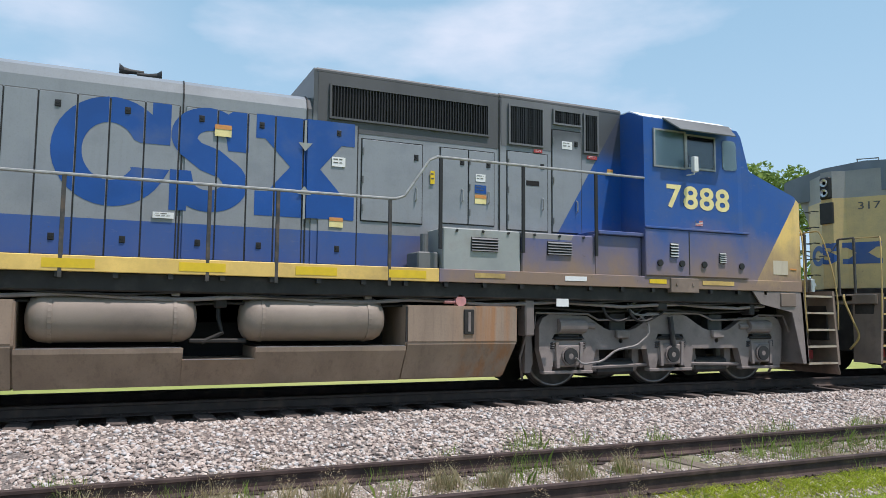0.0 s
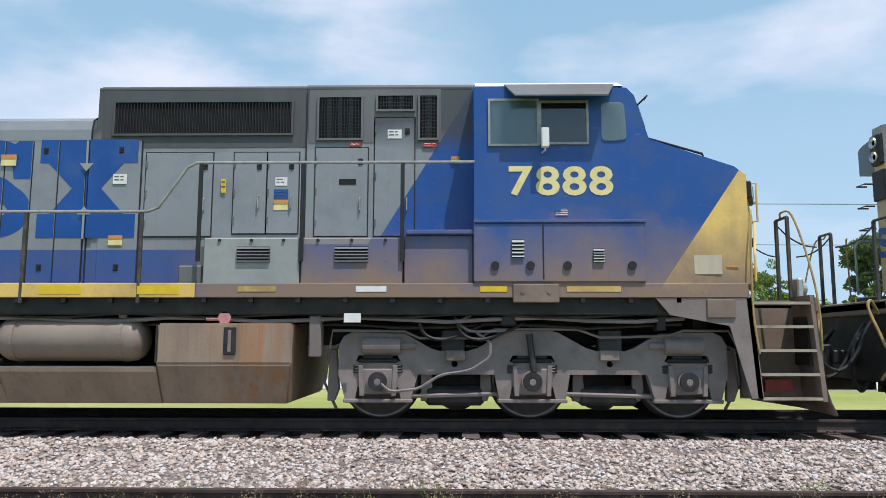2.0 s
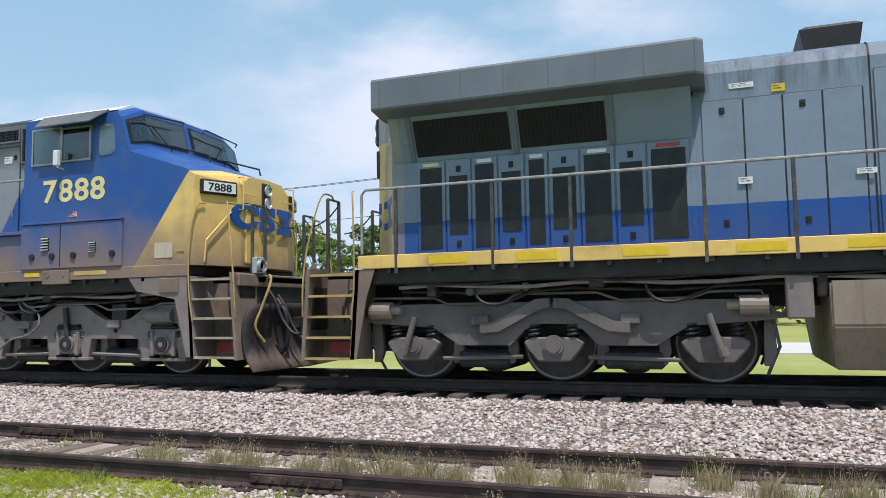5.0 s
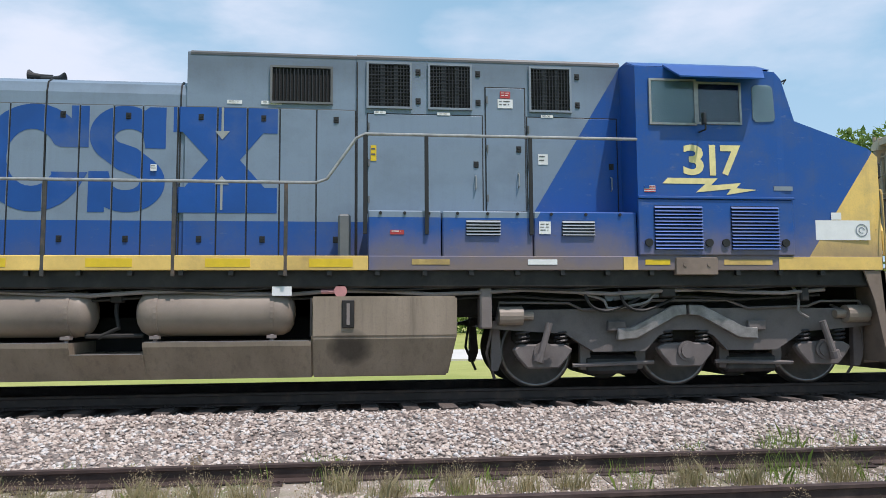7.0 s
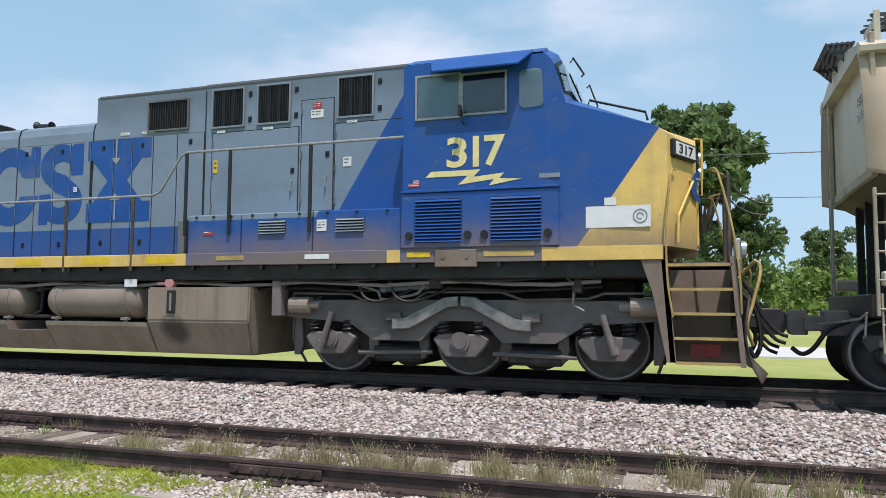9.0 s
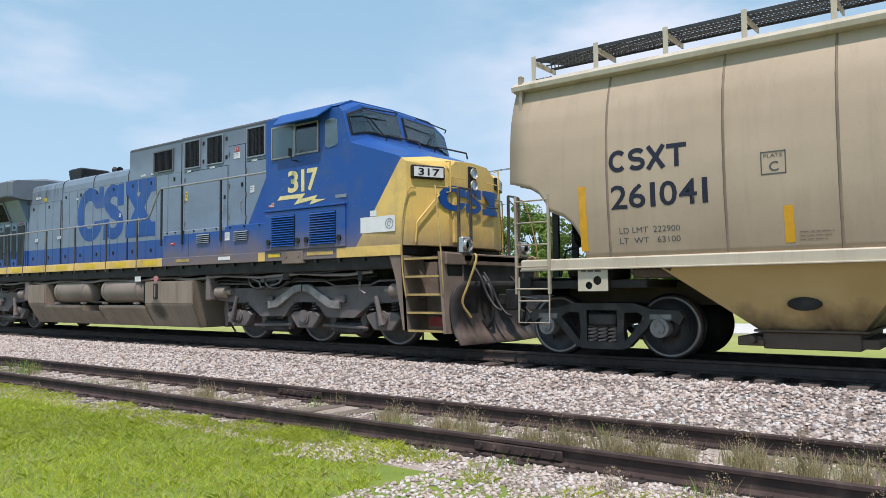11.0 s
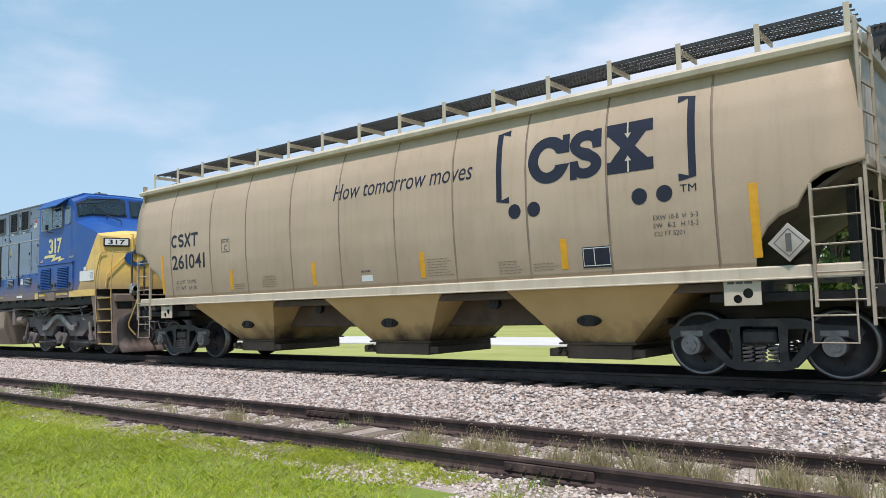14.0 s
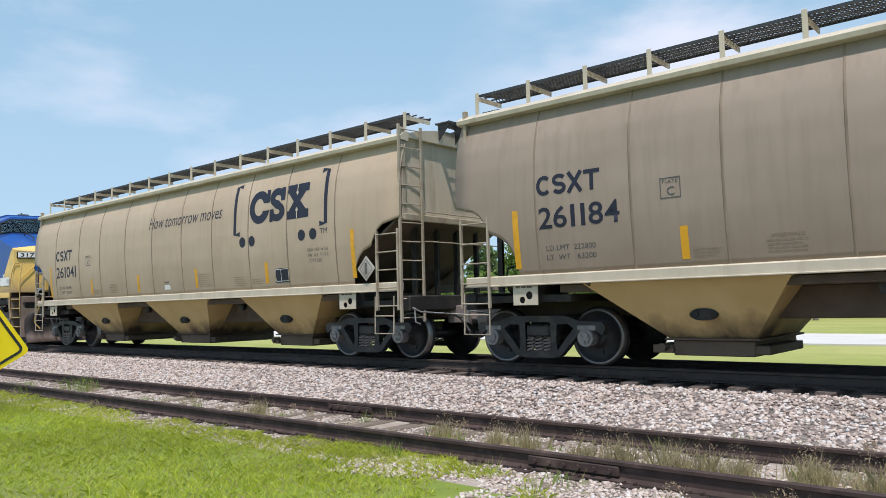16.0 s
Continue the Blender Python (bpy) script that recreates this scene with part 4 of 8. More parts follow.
def hopper_car(center, label, paint, number, load, weight, far):
    car = thing("hopper_car", label, "hopper car", "covered hopper cars of the train", at=(center, TRACK_Y, 0))
    VEHICLES.append((car, center))
    # side sheets with rounded cut-outs over the end platforms
    xs = sorted({s * x + CUT_SHIFT for x, _ in CUT for s in (-1, 1)} | {-5.5, -4, -2.5, -1, 1, 2.5, 4, 5.5})
    def low(x):
        for (a, za), (b, zb) in zip(CUT, CUT[1:]):
            if abs(x - CUT_SHIFT) <= b:
                return za + (zb - za) * (abs(x - CUT_SHIFT) - a) / (b - a)
        return CUT[-1][1]
    for s in (-1, 1):
        bm = bmesh.new()
        cols = []
        for x in xs:
            z0 = low(x)
            zs = [z0 + (4.12 - z0) * k / 30 for k in range(31)]
            cols.append([bm.verts.new((8.05 if x > 7.9 else x, s * hopper_half(z), z)) for z in zs])
        for a, b in zip(cols, cols[1:]):
            for k in range(30):
                bm.faces.new((a[k], b[k], b[k + 1], a[k + 1]))
        ob = part("side_sheet", bm, paint, car, smooth=True)
        md = ob.modifiers.new("thick", "SOLIDIFY")
        md.thickness, md.offset = 0.014, 0
    # weld seams
    for i, x in enumerate(SEAMS):
        bm = bmesh.new()
        zs = [1.44 + (4.10 - 1.44) * k / 14 for k in range(15)]
        loft(bm, [[(x - 0.02, -hopper_half(z) - 0.006, z), (x - 0.007, -hopper_half(z) - 0.018, z), (x + 0.007, -hopper_half(z) - 0.018, z), (x + 0.02, -hopper_half(z) - 0.006, z)] for z in zs])
        part("seam", bm, "seam", car)
    # roof and eaves
    bm = bmesh.new()
    prof = [(-1.40, 4.12), (-1.36, 4.21), (-0.9, 4.32), (-0.4, 4.40), (0.4, 4.40), (0.9, 4.32), (1.36, 4.21), (1.40, 4.12)]
    loft(bm, [[(x, y, z) for y, z in prof] for x in (-8.13, -4, 0, 4, 8.05)])
    part("roof", bm, "hopper_light", car, "pale beige curved roof sheet")
    for s in (-1, 1):
        bm = bmesh.new()
        pr = [(1.385, 4.04), (1.58, 4.065), (1.592, 4.13), (1.55, 4.16), (1.48, 4.21), (1.36, 4.225)]
        loft(bm, [[(x, s * y, z) for y, z in pr] for x in (-8.14, 8.06)])
        part("eave", bm, "hopper_light", car, "pale rolled eave beam")
        bm = box(bmesh.new(), -8.0, 8.0, min(s * 1.50, s * 1.625), max(s * 1.50, s * 1.625), 1.285, 1.455, 0.02)
        box(bm, -8.0, 8.0, min(s * 1.56, s * 1.65), max(s * 1.56, s * 1.65), 1.285, 1.31, 0.006)
        part("side_sill", bm, "hopper_light", car, "pale beige side sill beam")
    # running boards of expanded metal
    for s in (-1, 1):
        bm = bmesh.new()
        y0, y1 = 0.62, 1.22
        for k in range(4):
            y = y0 + (y1 - y0) * k / 3
            box(bm, -7.95, 7.95, s * y - 0.007, s * y + 0.007, 4.585 if k in (0, 3) else 4.607, 4.63)
        k = -7.95
        while k < 7.64:
            for a, b in ((0, 0.30), (0.30, 0)):
                rod(bm, (k + a, s * y0, 4.615), (k + b, s * y1, 4.615), 0.011, 4, caps=False)
            k += 0.062
        part("running_board", bm, "galvanised", car, "dark expanded metal running board")
        for k in range(16):
            x = -7.9 + k * 15.8 / 15
            bm = bmesh.new()
            box(bm, x - 0.035, x + 0.035, s * 1.30 - 0.012, s * 1.30 + 0.012, 4.21, 4.645, 0.004)
            prism(bm, [(x - 0.012, 4.51), (x + 0.012, 4.51), (x + 0.012, 4.585), (x - 0.012, 4.585)], min(s * 0.6, s * 1.29), max(s * 0.6, s * 1.29))
            part("bracket", bm, "hopper_light", car)
    for e in (-1, 1):
        bm = bmesh.new()
        for k in range(6):
            x = e * (8.02 + k * 0.065)
            box(bm, x - 0.008, x + 0.008, -0.55, 0.55, 4.49, 4.53)
        for k in range(17):
            y = -0.55 + k * 0.068
            box(bm, min(e * 8.0, e * 8.36), max(e * 8.0, e * 8.36), y - 0.005, y + 0.005, 4.495, 4.52)
        for y in (-0.5, 0.0, 0.5):
            prism(bm, [(e * 8.04, 4.18), (e * 8.34, 4.48), (e * 8.34, 4.50), (e * 8.04, 4.50)], y - 0.012, y + 0.012)
        part("end_running_board", bm, "galvanised", car, "dark grating platform over the car end")
    # roof hatches
    for k in range(6):
        x = -6.5 + k * 2.6
        bm = box(bmesh.new(), x - 0.9, x + 0.9, -0.28, 0.28, 4.40, 4.48, 0.03)
        part("hatch", bm, "hopper_light", car)
    # end walls and slope sheets
    for e in (-1, 1):
        bm = bmesh.new()
        zs = [2.62, 2.9, 3.2, 3.6, 3.9, 4.00, 4.12]
        a = [bm.verts.new((e * 7.97, -hopper_half(z) + 0.02, z)) for z in zs]
        b = [bm.verts.new((e * 7.97, hopper_half(z) - 0.02, z)) for z in zs]
        t1, t2 = bm.verts.new((e * 7.97, -0.4, 4.38)), bm.verts.new((e * 7.97, 0.4, 4.38))
        for k in range(len(zs) - 1):
            bm.faces.new((a[k], b[k], b[k + 1], a[k + 1]))
        bm.faces.new((a[-1], b[-1], t2, t1))
        ob = part("end_wall", bm, "hopper_light", car, "pale end sheet with grey stains")
        ob.modifiers.new("thick", "SOLIDIFY").thickness = 0.03
        bm = bmesh.new()
        for y in (-1.5, 1.5):
            box(bm, min(e * 7.98, e * 8.04), max(e * 7.98, e * 8.04), y - 0.05, y + 0.05, 2.6, 4.3, 0.01)
        box(bm, min(e * 7.98, e * 8.06), max(e * 7.98, e * 8.06), -1.52, 1.52, 2.58, 2.70, 0.01)
        part("end_post", bm, "ladder", car, "beige rust-stained corner posts")
        for w, z0, z1, y0, y1 in (("", 3.62, 3.74, 0.55, 0.95), (number, 3.42, 3.54, 0.5, 1.0)):
            bm = mark(y0, y1, z0, z1, 0.03) if not w else letters(w, y0, y1, z0, z1)
            for v in bm.verts:
                v.co = Vector((e * 8.004, v.co.x * e, v.co.z))
            part("end_lettering", bm, "navy", car)
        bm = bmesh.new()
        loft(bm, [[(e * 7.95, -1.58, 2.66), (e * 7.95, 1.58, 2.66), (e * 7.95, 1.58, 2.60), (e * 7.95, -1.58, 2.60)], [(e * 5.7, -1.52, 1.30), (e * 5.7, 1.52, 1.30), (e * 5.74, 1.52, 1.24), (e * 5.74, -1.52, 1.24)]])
        part("slope_sheet", bm, "sill_brown", car, "dark brown sloping end sheet")
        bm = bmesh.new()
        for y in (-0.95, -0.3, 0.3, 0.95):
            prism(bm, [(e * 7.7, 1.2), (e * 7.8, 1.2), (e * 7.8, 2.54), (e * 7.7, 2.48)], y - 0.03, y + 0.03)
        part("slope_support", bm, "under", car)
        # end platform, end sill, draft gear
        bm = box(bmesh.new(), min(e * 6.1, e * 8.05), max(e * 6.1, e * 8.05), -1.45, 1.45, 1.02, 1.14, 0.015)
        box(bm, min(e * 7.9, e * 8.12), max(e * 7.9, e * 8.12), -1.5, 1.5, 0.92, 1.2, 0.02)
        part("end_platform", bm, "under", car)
        bm = box(bmesh.new(), min(e * 7.9, e * 8.42), max(e * 7.9, e * 8.42), -0.2, 0.2, 0.66, 1.0, 0.02)
        box(bm, min(e * 8.4, e * 8.66), max(e * 8.4, e * 8.66), -0.11, 0.11, 0.72, 0.92, 0.02)
        prism(bm, [(e * 8.60, 0.66), (e * 8.82, 0.66), (e * 8.86, 0.72), (e * 8.86, 0.94), (e * 8.82, 1.0), (e * 8.60, 1.0)], -0.17 if e > 0 else -0.04, 0.04 if e > 0 else 0.17, 0.015)
        part("coupler", bm, "truck", car, "dusty cast knuckle coupler")
        bm = bmesh.new()
        tube(bm, [(e * 8.15, -0.35, 0.86), (e * 8.4, -0.37, 0.74), (e * 8.58, -0.36, 0.50), (e * 8.72, -0.33, 0.42), (e * 8.84, -0.30, 0.50)], 0.032, 8, curved=True)
        part("air_hose", bm, "rubber", car, "black rubber air hose")
        bm = bmesh.new()
        tube(bm, [(e * 8.14, -1.45, 0.98), (e * 8.2, -1.3, 0.90), (e * 8.32, -0.5, 0.84), (e * 8.5, -0.3, 0.82)], 0.014, 6)
        tube(bm, [(e * 8.14, -1.40, 0.98), (e * 8.16, -1.40, 0.72), (e * 8.16, -1.28, 0.68)], 0.014, 6)
        part("uncoupling_lever", bm, "rail_metal", car)
    # brake gear on one end platform
    bm = bmesh.new()
    lathe(bm, [(-7.52, 0.25), (-7.50, 0.28), (-7.48, 0.25)], "x", 20, (0, -0.6, 1.95))
    for k in range(4):
        a = k * math.pi / 2
        rod(bm, (-7.5, -0.6, 1.95), (-7.5, -0.6 + 0.26 * math.cos(a), 1.95 + 0.26 * math.sin(a)), 0.014, 5)
    part("brake_wheel", bm, "under", car, "dark hand brake wheel")
    bm = bmesh.new()
    rod(bm, (-7.35, -1.2, 1.32), (-6.9, -1.2, 1.32), 0.16, 14)
    box(bm, -7.1, -6.8, -0.7, -0.3, 1.15, 1.5, 0.03)
    rod(bm, (-7.6, -0.2, 1.3), (-7.0, -0.2, 1.3), 0.13, 12)
    tube(bm, [(-7.6, -1.1, 1.2), (-7.5, -1.1, 1.6), (-7.2, -0.9, 1.7), (-7.0, -0.6, 1.5)], 0.018, 6)
    part("air_brake_valve", bm, "under", car, "dusty air brake reservoir and valves")
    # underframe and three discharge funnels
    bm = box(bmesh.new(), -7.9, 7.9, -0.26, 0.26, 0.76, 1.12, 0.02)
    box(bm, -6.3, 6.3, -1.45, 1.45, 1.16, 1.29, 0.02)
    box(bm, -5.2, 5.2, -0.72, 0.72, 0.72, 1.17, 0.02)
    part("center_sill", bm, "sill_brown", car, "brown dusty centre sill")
    for name, t0, t1, b0, b1 in (("a", -5.88, -2.90, -4.75, -3.55), ("b", -1.35, 1.57, -0.55, 0.85), ("c", 2.92, 5.75, 3.62, 4.78)):
        bm = bmesh.new()
        loft(bm, [[(t0, -1.53, 1.30), (t1, -1.53, 1.30), (t1, 1.53, 1.30), (t0, 1.53, 1.30)], [(b0, -0.98, 0.45), (b1, -0.98, 0.45), (b1, 0.98, 0.45), (b0, 0.98, 0.45)]])
        fn = part("funnel", bm, "funnel", car, "tan discharge funnel with dark spill stains and painted-in shade")
        bm = box(bmesh.new(), b0 - 0.07, b1 + 0.07, -1.03, 1.03, 0.43, 0.46, 0.008)
        box(bm, b0 + 0.03, b1 - 0.03, -0.97, 0.97, 0.21, 0.43, 0.015)
        box(bm, b0 - 0.30, b1 + 0.16, -0.94, 0.60, 0.24, 0.36, 0.01)
        rod(bm, (b0 - 0.1, -1.08, 0.33), (b0 - 0.1, -0.9, 0.33), 0.055, 8)
        rod(bm, (b0 + 0.02, -1.05, 0.29), (b0 + 0.02, -0.9, 0.29), 0.04, 8)
        part("outlet_gate", bm, "sill_brown", fn, "dark brown sliding outlet gate")
        bm = bmesh.new()
        xm = (t0 + t1) / 2
        xq = xm if name == "b" else (b0 + b1) / 2
        prism(bm, arc(xq, 0.80, 0.20, 0.085, 0, 345, 23), -1.27, -1.18, 0.02)
        for d in (-0.09, 0.09):
            rod(bm, (xq + d, -1.29, 0.80), (xq + d, -1.26, 0.80), 0.035, 10)
        part("vibrator_bracket", bm, "under", fn)
    for x in (-1.95, 2.4):
        bm = bmesh.new()
        rod(bm, (x, -1.15, 1.10), (x, -1.05, 1.10), 0.10, 14)
        rod(bm, (x, -1.16, 1.10), (x, -1.14, 1.10), 0.05, 10)
        part("pipe_end", bm, "truck_dark", car)
    # jacking plates
    for x0, x1 in ((-7.06, -6.60), (6.34, 6.80)):
        bm = bmesh.new()
        outline_with_holes(bm, [(x0, 0.98), (x1, 0.98), (x1, 1.30), (x0, 1.30)], [arc(x0 + 0.17, 1.06, 0.055, 0.055, 0, 330, 11), arc(x1 - 0.16, 1.13, 0.065, 0.065, 0, 330, 11)], -1.60, -1.585)
        jp = part("jacking_plate", bm, "hopper_light", car, "pale plate with two round holes")
        part("small_print", conform(print_lines(x0 + 0.05, x1 - 0.05, 1.28, 1, 0.05, 0.03, 5), lambda z: -1.603), "label_text", jp)
        bm = box(bmesh.new(), x0 + 0.02, x1 - 0.02, -1.55, -1.0, 1.0, 1.28, 0.01)
        part("jacking_pad", bm, "under", car)
    # ladders and grab irons at both ends
    def ladder(xa, xb, ya, yb, z0, z1, count, name="ladder"):
        bm = bmesh.new()
        for x, y in ((xa, ya), (xb, yb)):
            box(bm, x - 0.018, x + 0.018, y - 0.028, y + 0.028, z0, z1, 0.004)
        for k in range(count):
            z = z0 + 0.08 + (z1 - z0 - 0.16) * k / (count - 1)
            rod(bm, (xa, ya - 0.02, z), (xb, yb - 0.02, z), 0.012, 6)
        part(name, bm, "ladder", car, "beige steel ladder with round rungs")
    ladder(7.44, 7.98, -1.64, -1.64, 0.94, 2.42, 5)
    ladder(8.03, 8.09, -1.62, -1.08, 0.72, 4.34, 11)
    ladder(-8.06, -7.50, -1.64, -1.64, 0.94, 2.42, 5)
    ladder(-8.09, -8.03, 1.08, 1.62, 0.72, 4.34, 11)
    for x0, x1 in ((7.38, 7.86), (-8.02, -7.50)):
        bm = bmesh.new()
        tube(bm, [(x0, -1.64, 1.2), (x0, -1.66, 0.52), (x1, -1.66, 0.52), (x1, -1.64, 1.2)], 0.014, 6)
        rod(bm, (x0, -1.655, 0.84), (x1, -1.655, 0.84), 0.011, 6)
        part("sill_step", bm, "ladder", car, "bent rod sill step")
    bm = bmesh.new()
    for z in (2.2, 2.75):
        tube(bm, [(8.08, -1.0, z), (8.14, -1.0, z), (8.14, 1.2, z), (8.08, 1.2, z)], 0.012, 6)
    part("grab_iron", bm, "ladder", car)
    # lettering
    def on_side(name, bm, mat, label="", dz=0.0):
        return part(name, conform(bm, lambda z: side_y(z) - dz), mat, car, label)
    up = 0.10 if far else 0.07
    on_side("owner_mark", mark(-6.50, -5.42, 2.55 + up, 2.86 + up, 0.062), "navy", "navy strokes of the owner's initials")
    on_side("car_number", digits(number, -6.50, -5.13, 2.04 + up, 2.37 + up, 0.0, 0.012), "navy", "navy car number " + number)
    on_side("load_limit", letters("LD LMT  " + load, -6.40, -5.55, 1.70 + up, 1.78 + up), "label_text", "black stencil LD LMT " + load)
    on_side("light_weight", letters("LT  WT   " + weight, -6.40, -5.55, 1.56 + up, 1.64 + up), "label_text", "black stencil LT WT " + weight)
    bm = bmesh.new()
    for p in (((-4.5, 2.40), (-4.22, 2.40)), ((-4.5, 2.67), (-4.22, 2.67)), ((-4.5, 2.39), (-4.5, 2.68)), ((-4.22, 2.39), (-4.22, 2.68))):
        band(bm, p, 0.014)
    on_side("plate_frame", bm, "label_text")
    on_side("plate_word", letters("PLATE", -4.47, -4.25, 2.60, 2.645), "label_text", "small stencil PLATE")
    on_side("plate_letter", letters("C", -4.41, -4.30, 2.43, 2.55, bold=0.01), "label_text", "stencil letter C")
    for x, z0, z1 in ((-6.94, 1.55, 2.47), (-4.21, 1.55, 2.0), (-1.52, 1.55, 2.0), (1.27, 1.57, 2.02), (4.04, 1.57, 2.02), (6.79, 1.57, 2.51)):
        bm = bmesh.new()
        quad(bm, x - 0.055, x + 0.055, z0, z1)
        on_side("reflector", bm, "orange_yellow", "amber reflector strip")
    on_side("warning_word", letters("WARNING", -3.10, -2.70, 1.76, 1.81), "print_brown", "brown stencil WARNING")
    for i, (x0, x1, z1, rows) in enumerate(((-3.15, -2.65, 1.73, 4), (1.38, 1.95, 1.88, 7), (-4.10, -3.72, 1.68, 3), (2.85, 3.3, 1.75, 5), (3.5, 3.95, 1.68, 3))):
        on_side("small_print", print_lines(x0, x1, z1, rows, 0.046, 0.013, i), "print_brown", "small brown print")
    on_side("small_print", print_lines(-0.22, 0.05, 1.77, 1, 0.05, 0.035, 9), "label_text")
    bm = bmesh.new()
    quad(bm, -0.22, 0.06, 1.57, 1.68)
    on_side("white_label", bm, "white", "white label with dark rim")
    bm = bmesh.new()
    quad(bm, 4.34, 4.80, 1.57, 1.87)
    on_side("dark_label", bm, "navy", "dark square label", 0.002)
    bm = bmesh.new()
    for a, b in ((4.37, 4.52), (4.55, 4.65), (4.67, 4.77)):
        quad(bm, a, b, 1.635, 1.84)
    on_side("label_lines", bm, "navy", "", 0.010)
    bm = bmesh.new()
    band(bm, [(4.36, 1.85), (4.78, 1.85), (4.78, 1.60), (4.36, 1.60), (4.36, 1.85)], 0.012)
    band(bm, [(4.535, 1.61), (4.535, 1.85)], 0.012)
    on_side("label_rim", bm, "white", "", 0.006)
    on_side("slogan", letters("How tomorrow moves", -0.90, 2.42, 3.13, 3.43, slant=0.25), "navy", "navy slanted words How tomorrow moves")
    # emblem between brackets, with pairs of dots
    for i in range(3):
        on_side(EMBLEM[i], emblem(i, 3.49, 2.87, 2.02, 0.72), "navy", "navy piece of the operator's emblem")
    xc = 3.49 + 2.02 * 0.816
    for za, zb, d in ((3.59, 3.43, 1), (2.87, 3.03, -1)):
        bm = bmesh.new()
        quad(bm, xc - 0.012, xc + 0.012, min(za, zb), max(za, zb))
        bm.faces.new([bm.verts.new((xc + q, 0, zz)) for q, zz in ((-0.05, zb), (0.05, zb), (0.0, zb - d * 0.075))])
        on_side("emblem_arrow", bm, "hopper_light", "pale arrow in the emblem", 0.006)
    for x, d in ((2.94, 1), (6.04, -1)):
        bm = bmesh.new()
        band(bm, [(x + d * 0.19, 3.78), (x, 3.78), (x, 2.70), (x + d * 0.19, 2.70)], 0.105)
        on_side("emblem_bracket", bm, "navy", "navy square bracket")
    for x in (3.22, 3.57, 5.28, 5.64):
        bm = bmesh.new()
        disc(bm, x, 2.51, 0.115)
        on_side("emblem_dot", bm, "navy", "navy round dot")
    on_side("small_letters", letters("TM", 5.86, 6.08, 2.50, 2.60), "navy")
    for z, w in ((2.16, "EXW 10-8  H  5-3"), (2.05, "EW   8-2   H 15-2"), (1.94, "CU FT 5201")):
        on_side("dimension_stencil", letters(w, 5.46, 6.08 if "CU" not in w else 5.88, z, z + 0.065), "label_text", "black stencil " + " ".join(w.split()))
    # placard holder
    bm = bmesh.new()
    box(bm, -0.17, 0.17, -0.006, 0.006, -0.17, 0.17, 0.004)
    for v in bm.verts:
        x, z = v.co.x, v.co.z
        v.co.x, v.co.z = 7.17 + (x - z) * 0.7071, 1.73 + (x + z) * 0.7071
        v.co.y += -1.66
    pl = part("placard", bm, "placard", car, "dirty white diamond placard holder")
    bm = bmesh.new()
    band(bm, [(7.17, 1.90), (7.34, 1.73), (7.17, 1.56), (7.0, 1.73), (7.17, 1.90)], 0.014)
    quad(bm, 7.135, 7.205, 1.62, 1.84)
    part("placard_print", conform(bm, lambda z: -1.669), "label_text", pl)
    freight_truck(car, -6.92)
    freight_truck(car, 6.61)
    return car


hopper_car(HOPPER_A, "beige covered hopper car with navy emblem, slogan and rooftop walkway", "hopper", "261041", "222900", "63100", 0)
hopper_car(HOPPER_B, "dusty brownish beige covered hopper car coupled behind another", "hopper_dull", "261184", "222800", "63200", 1)


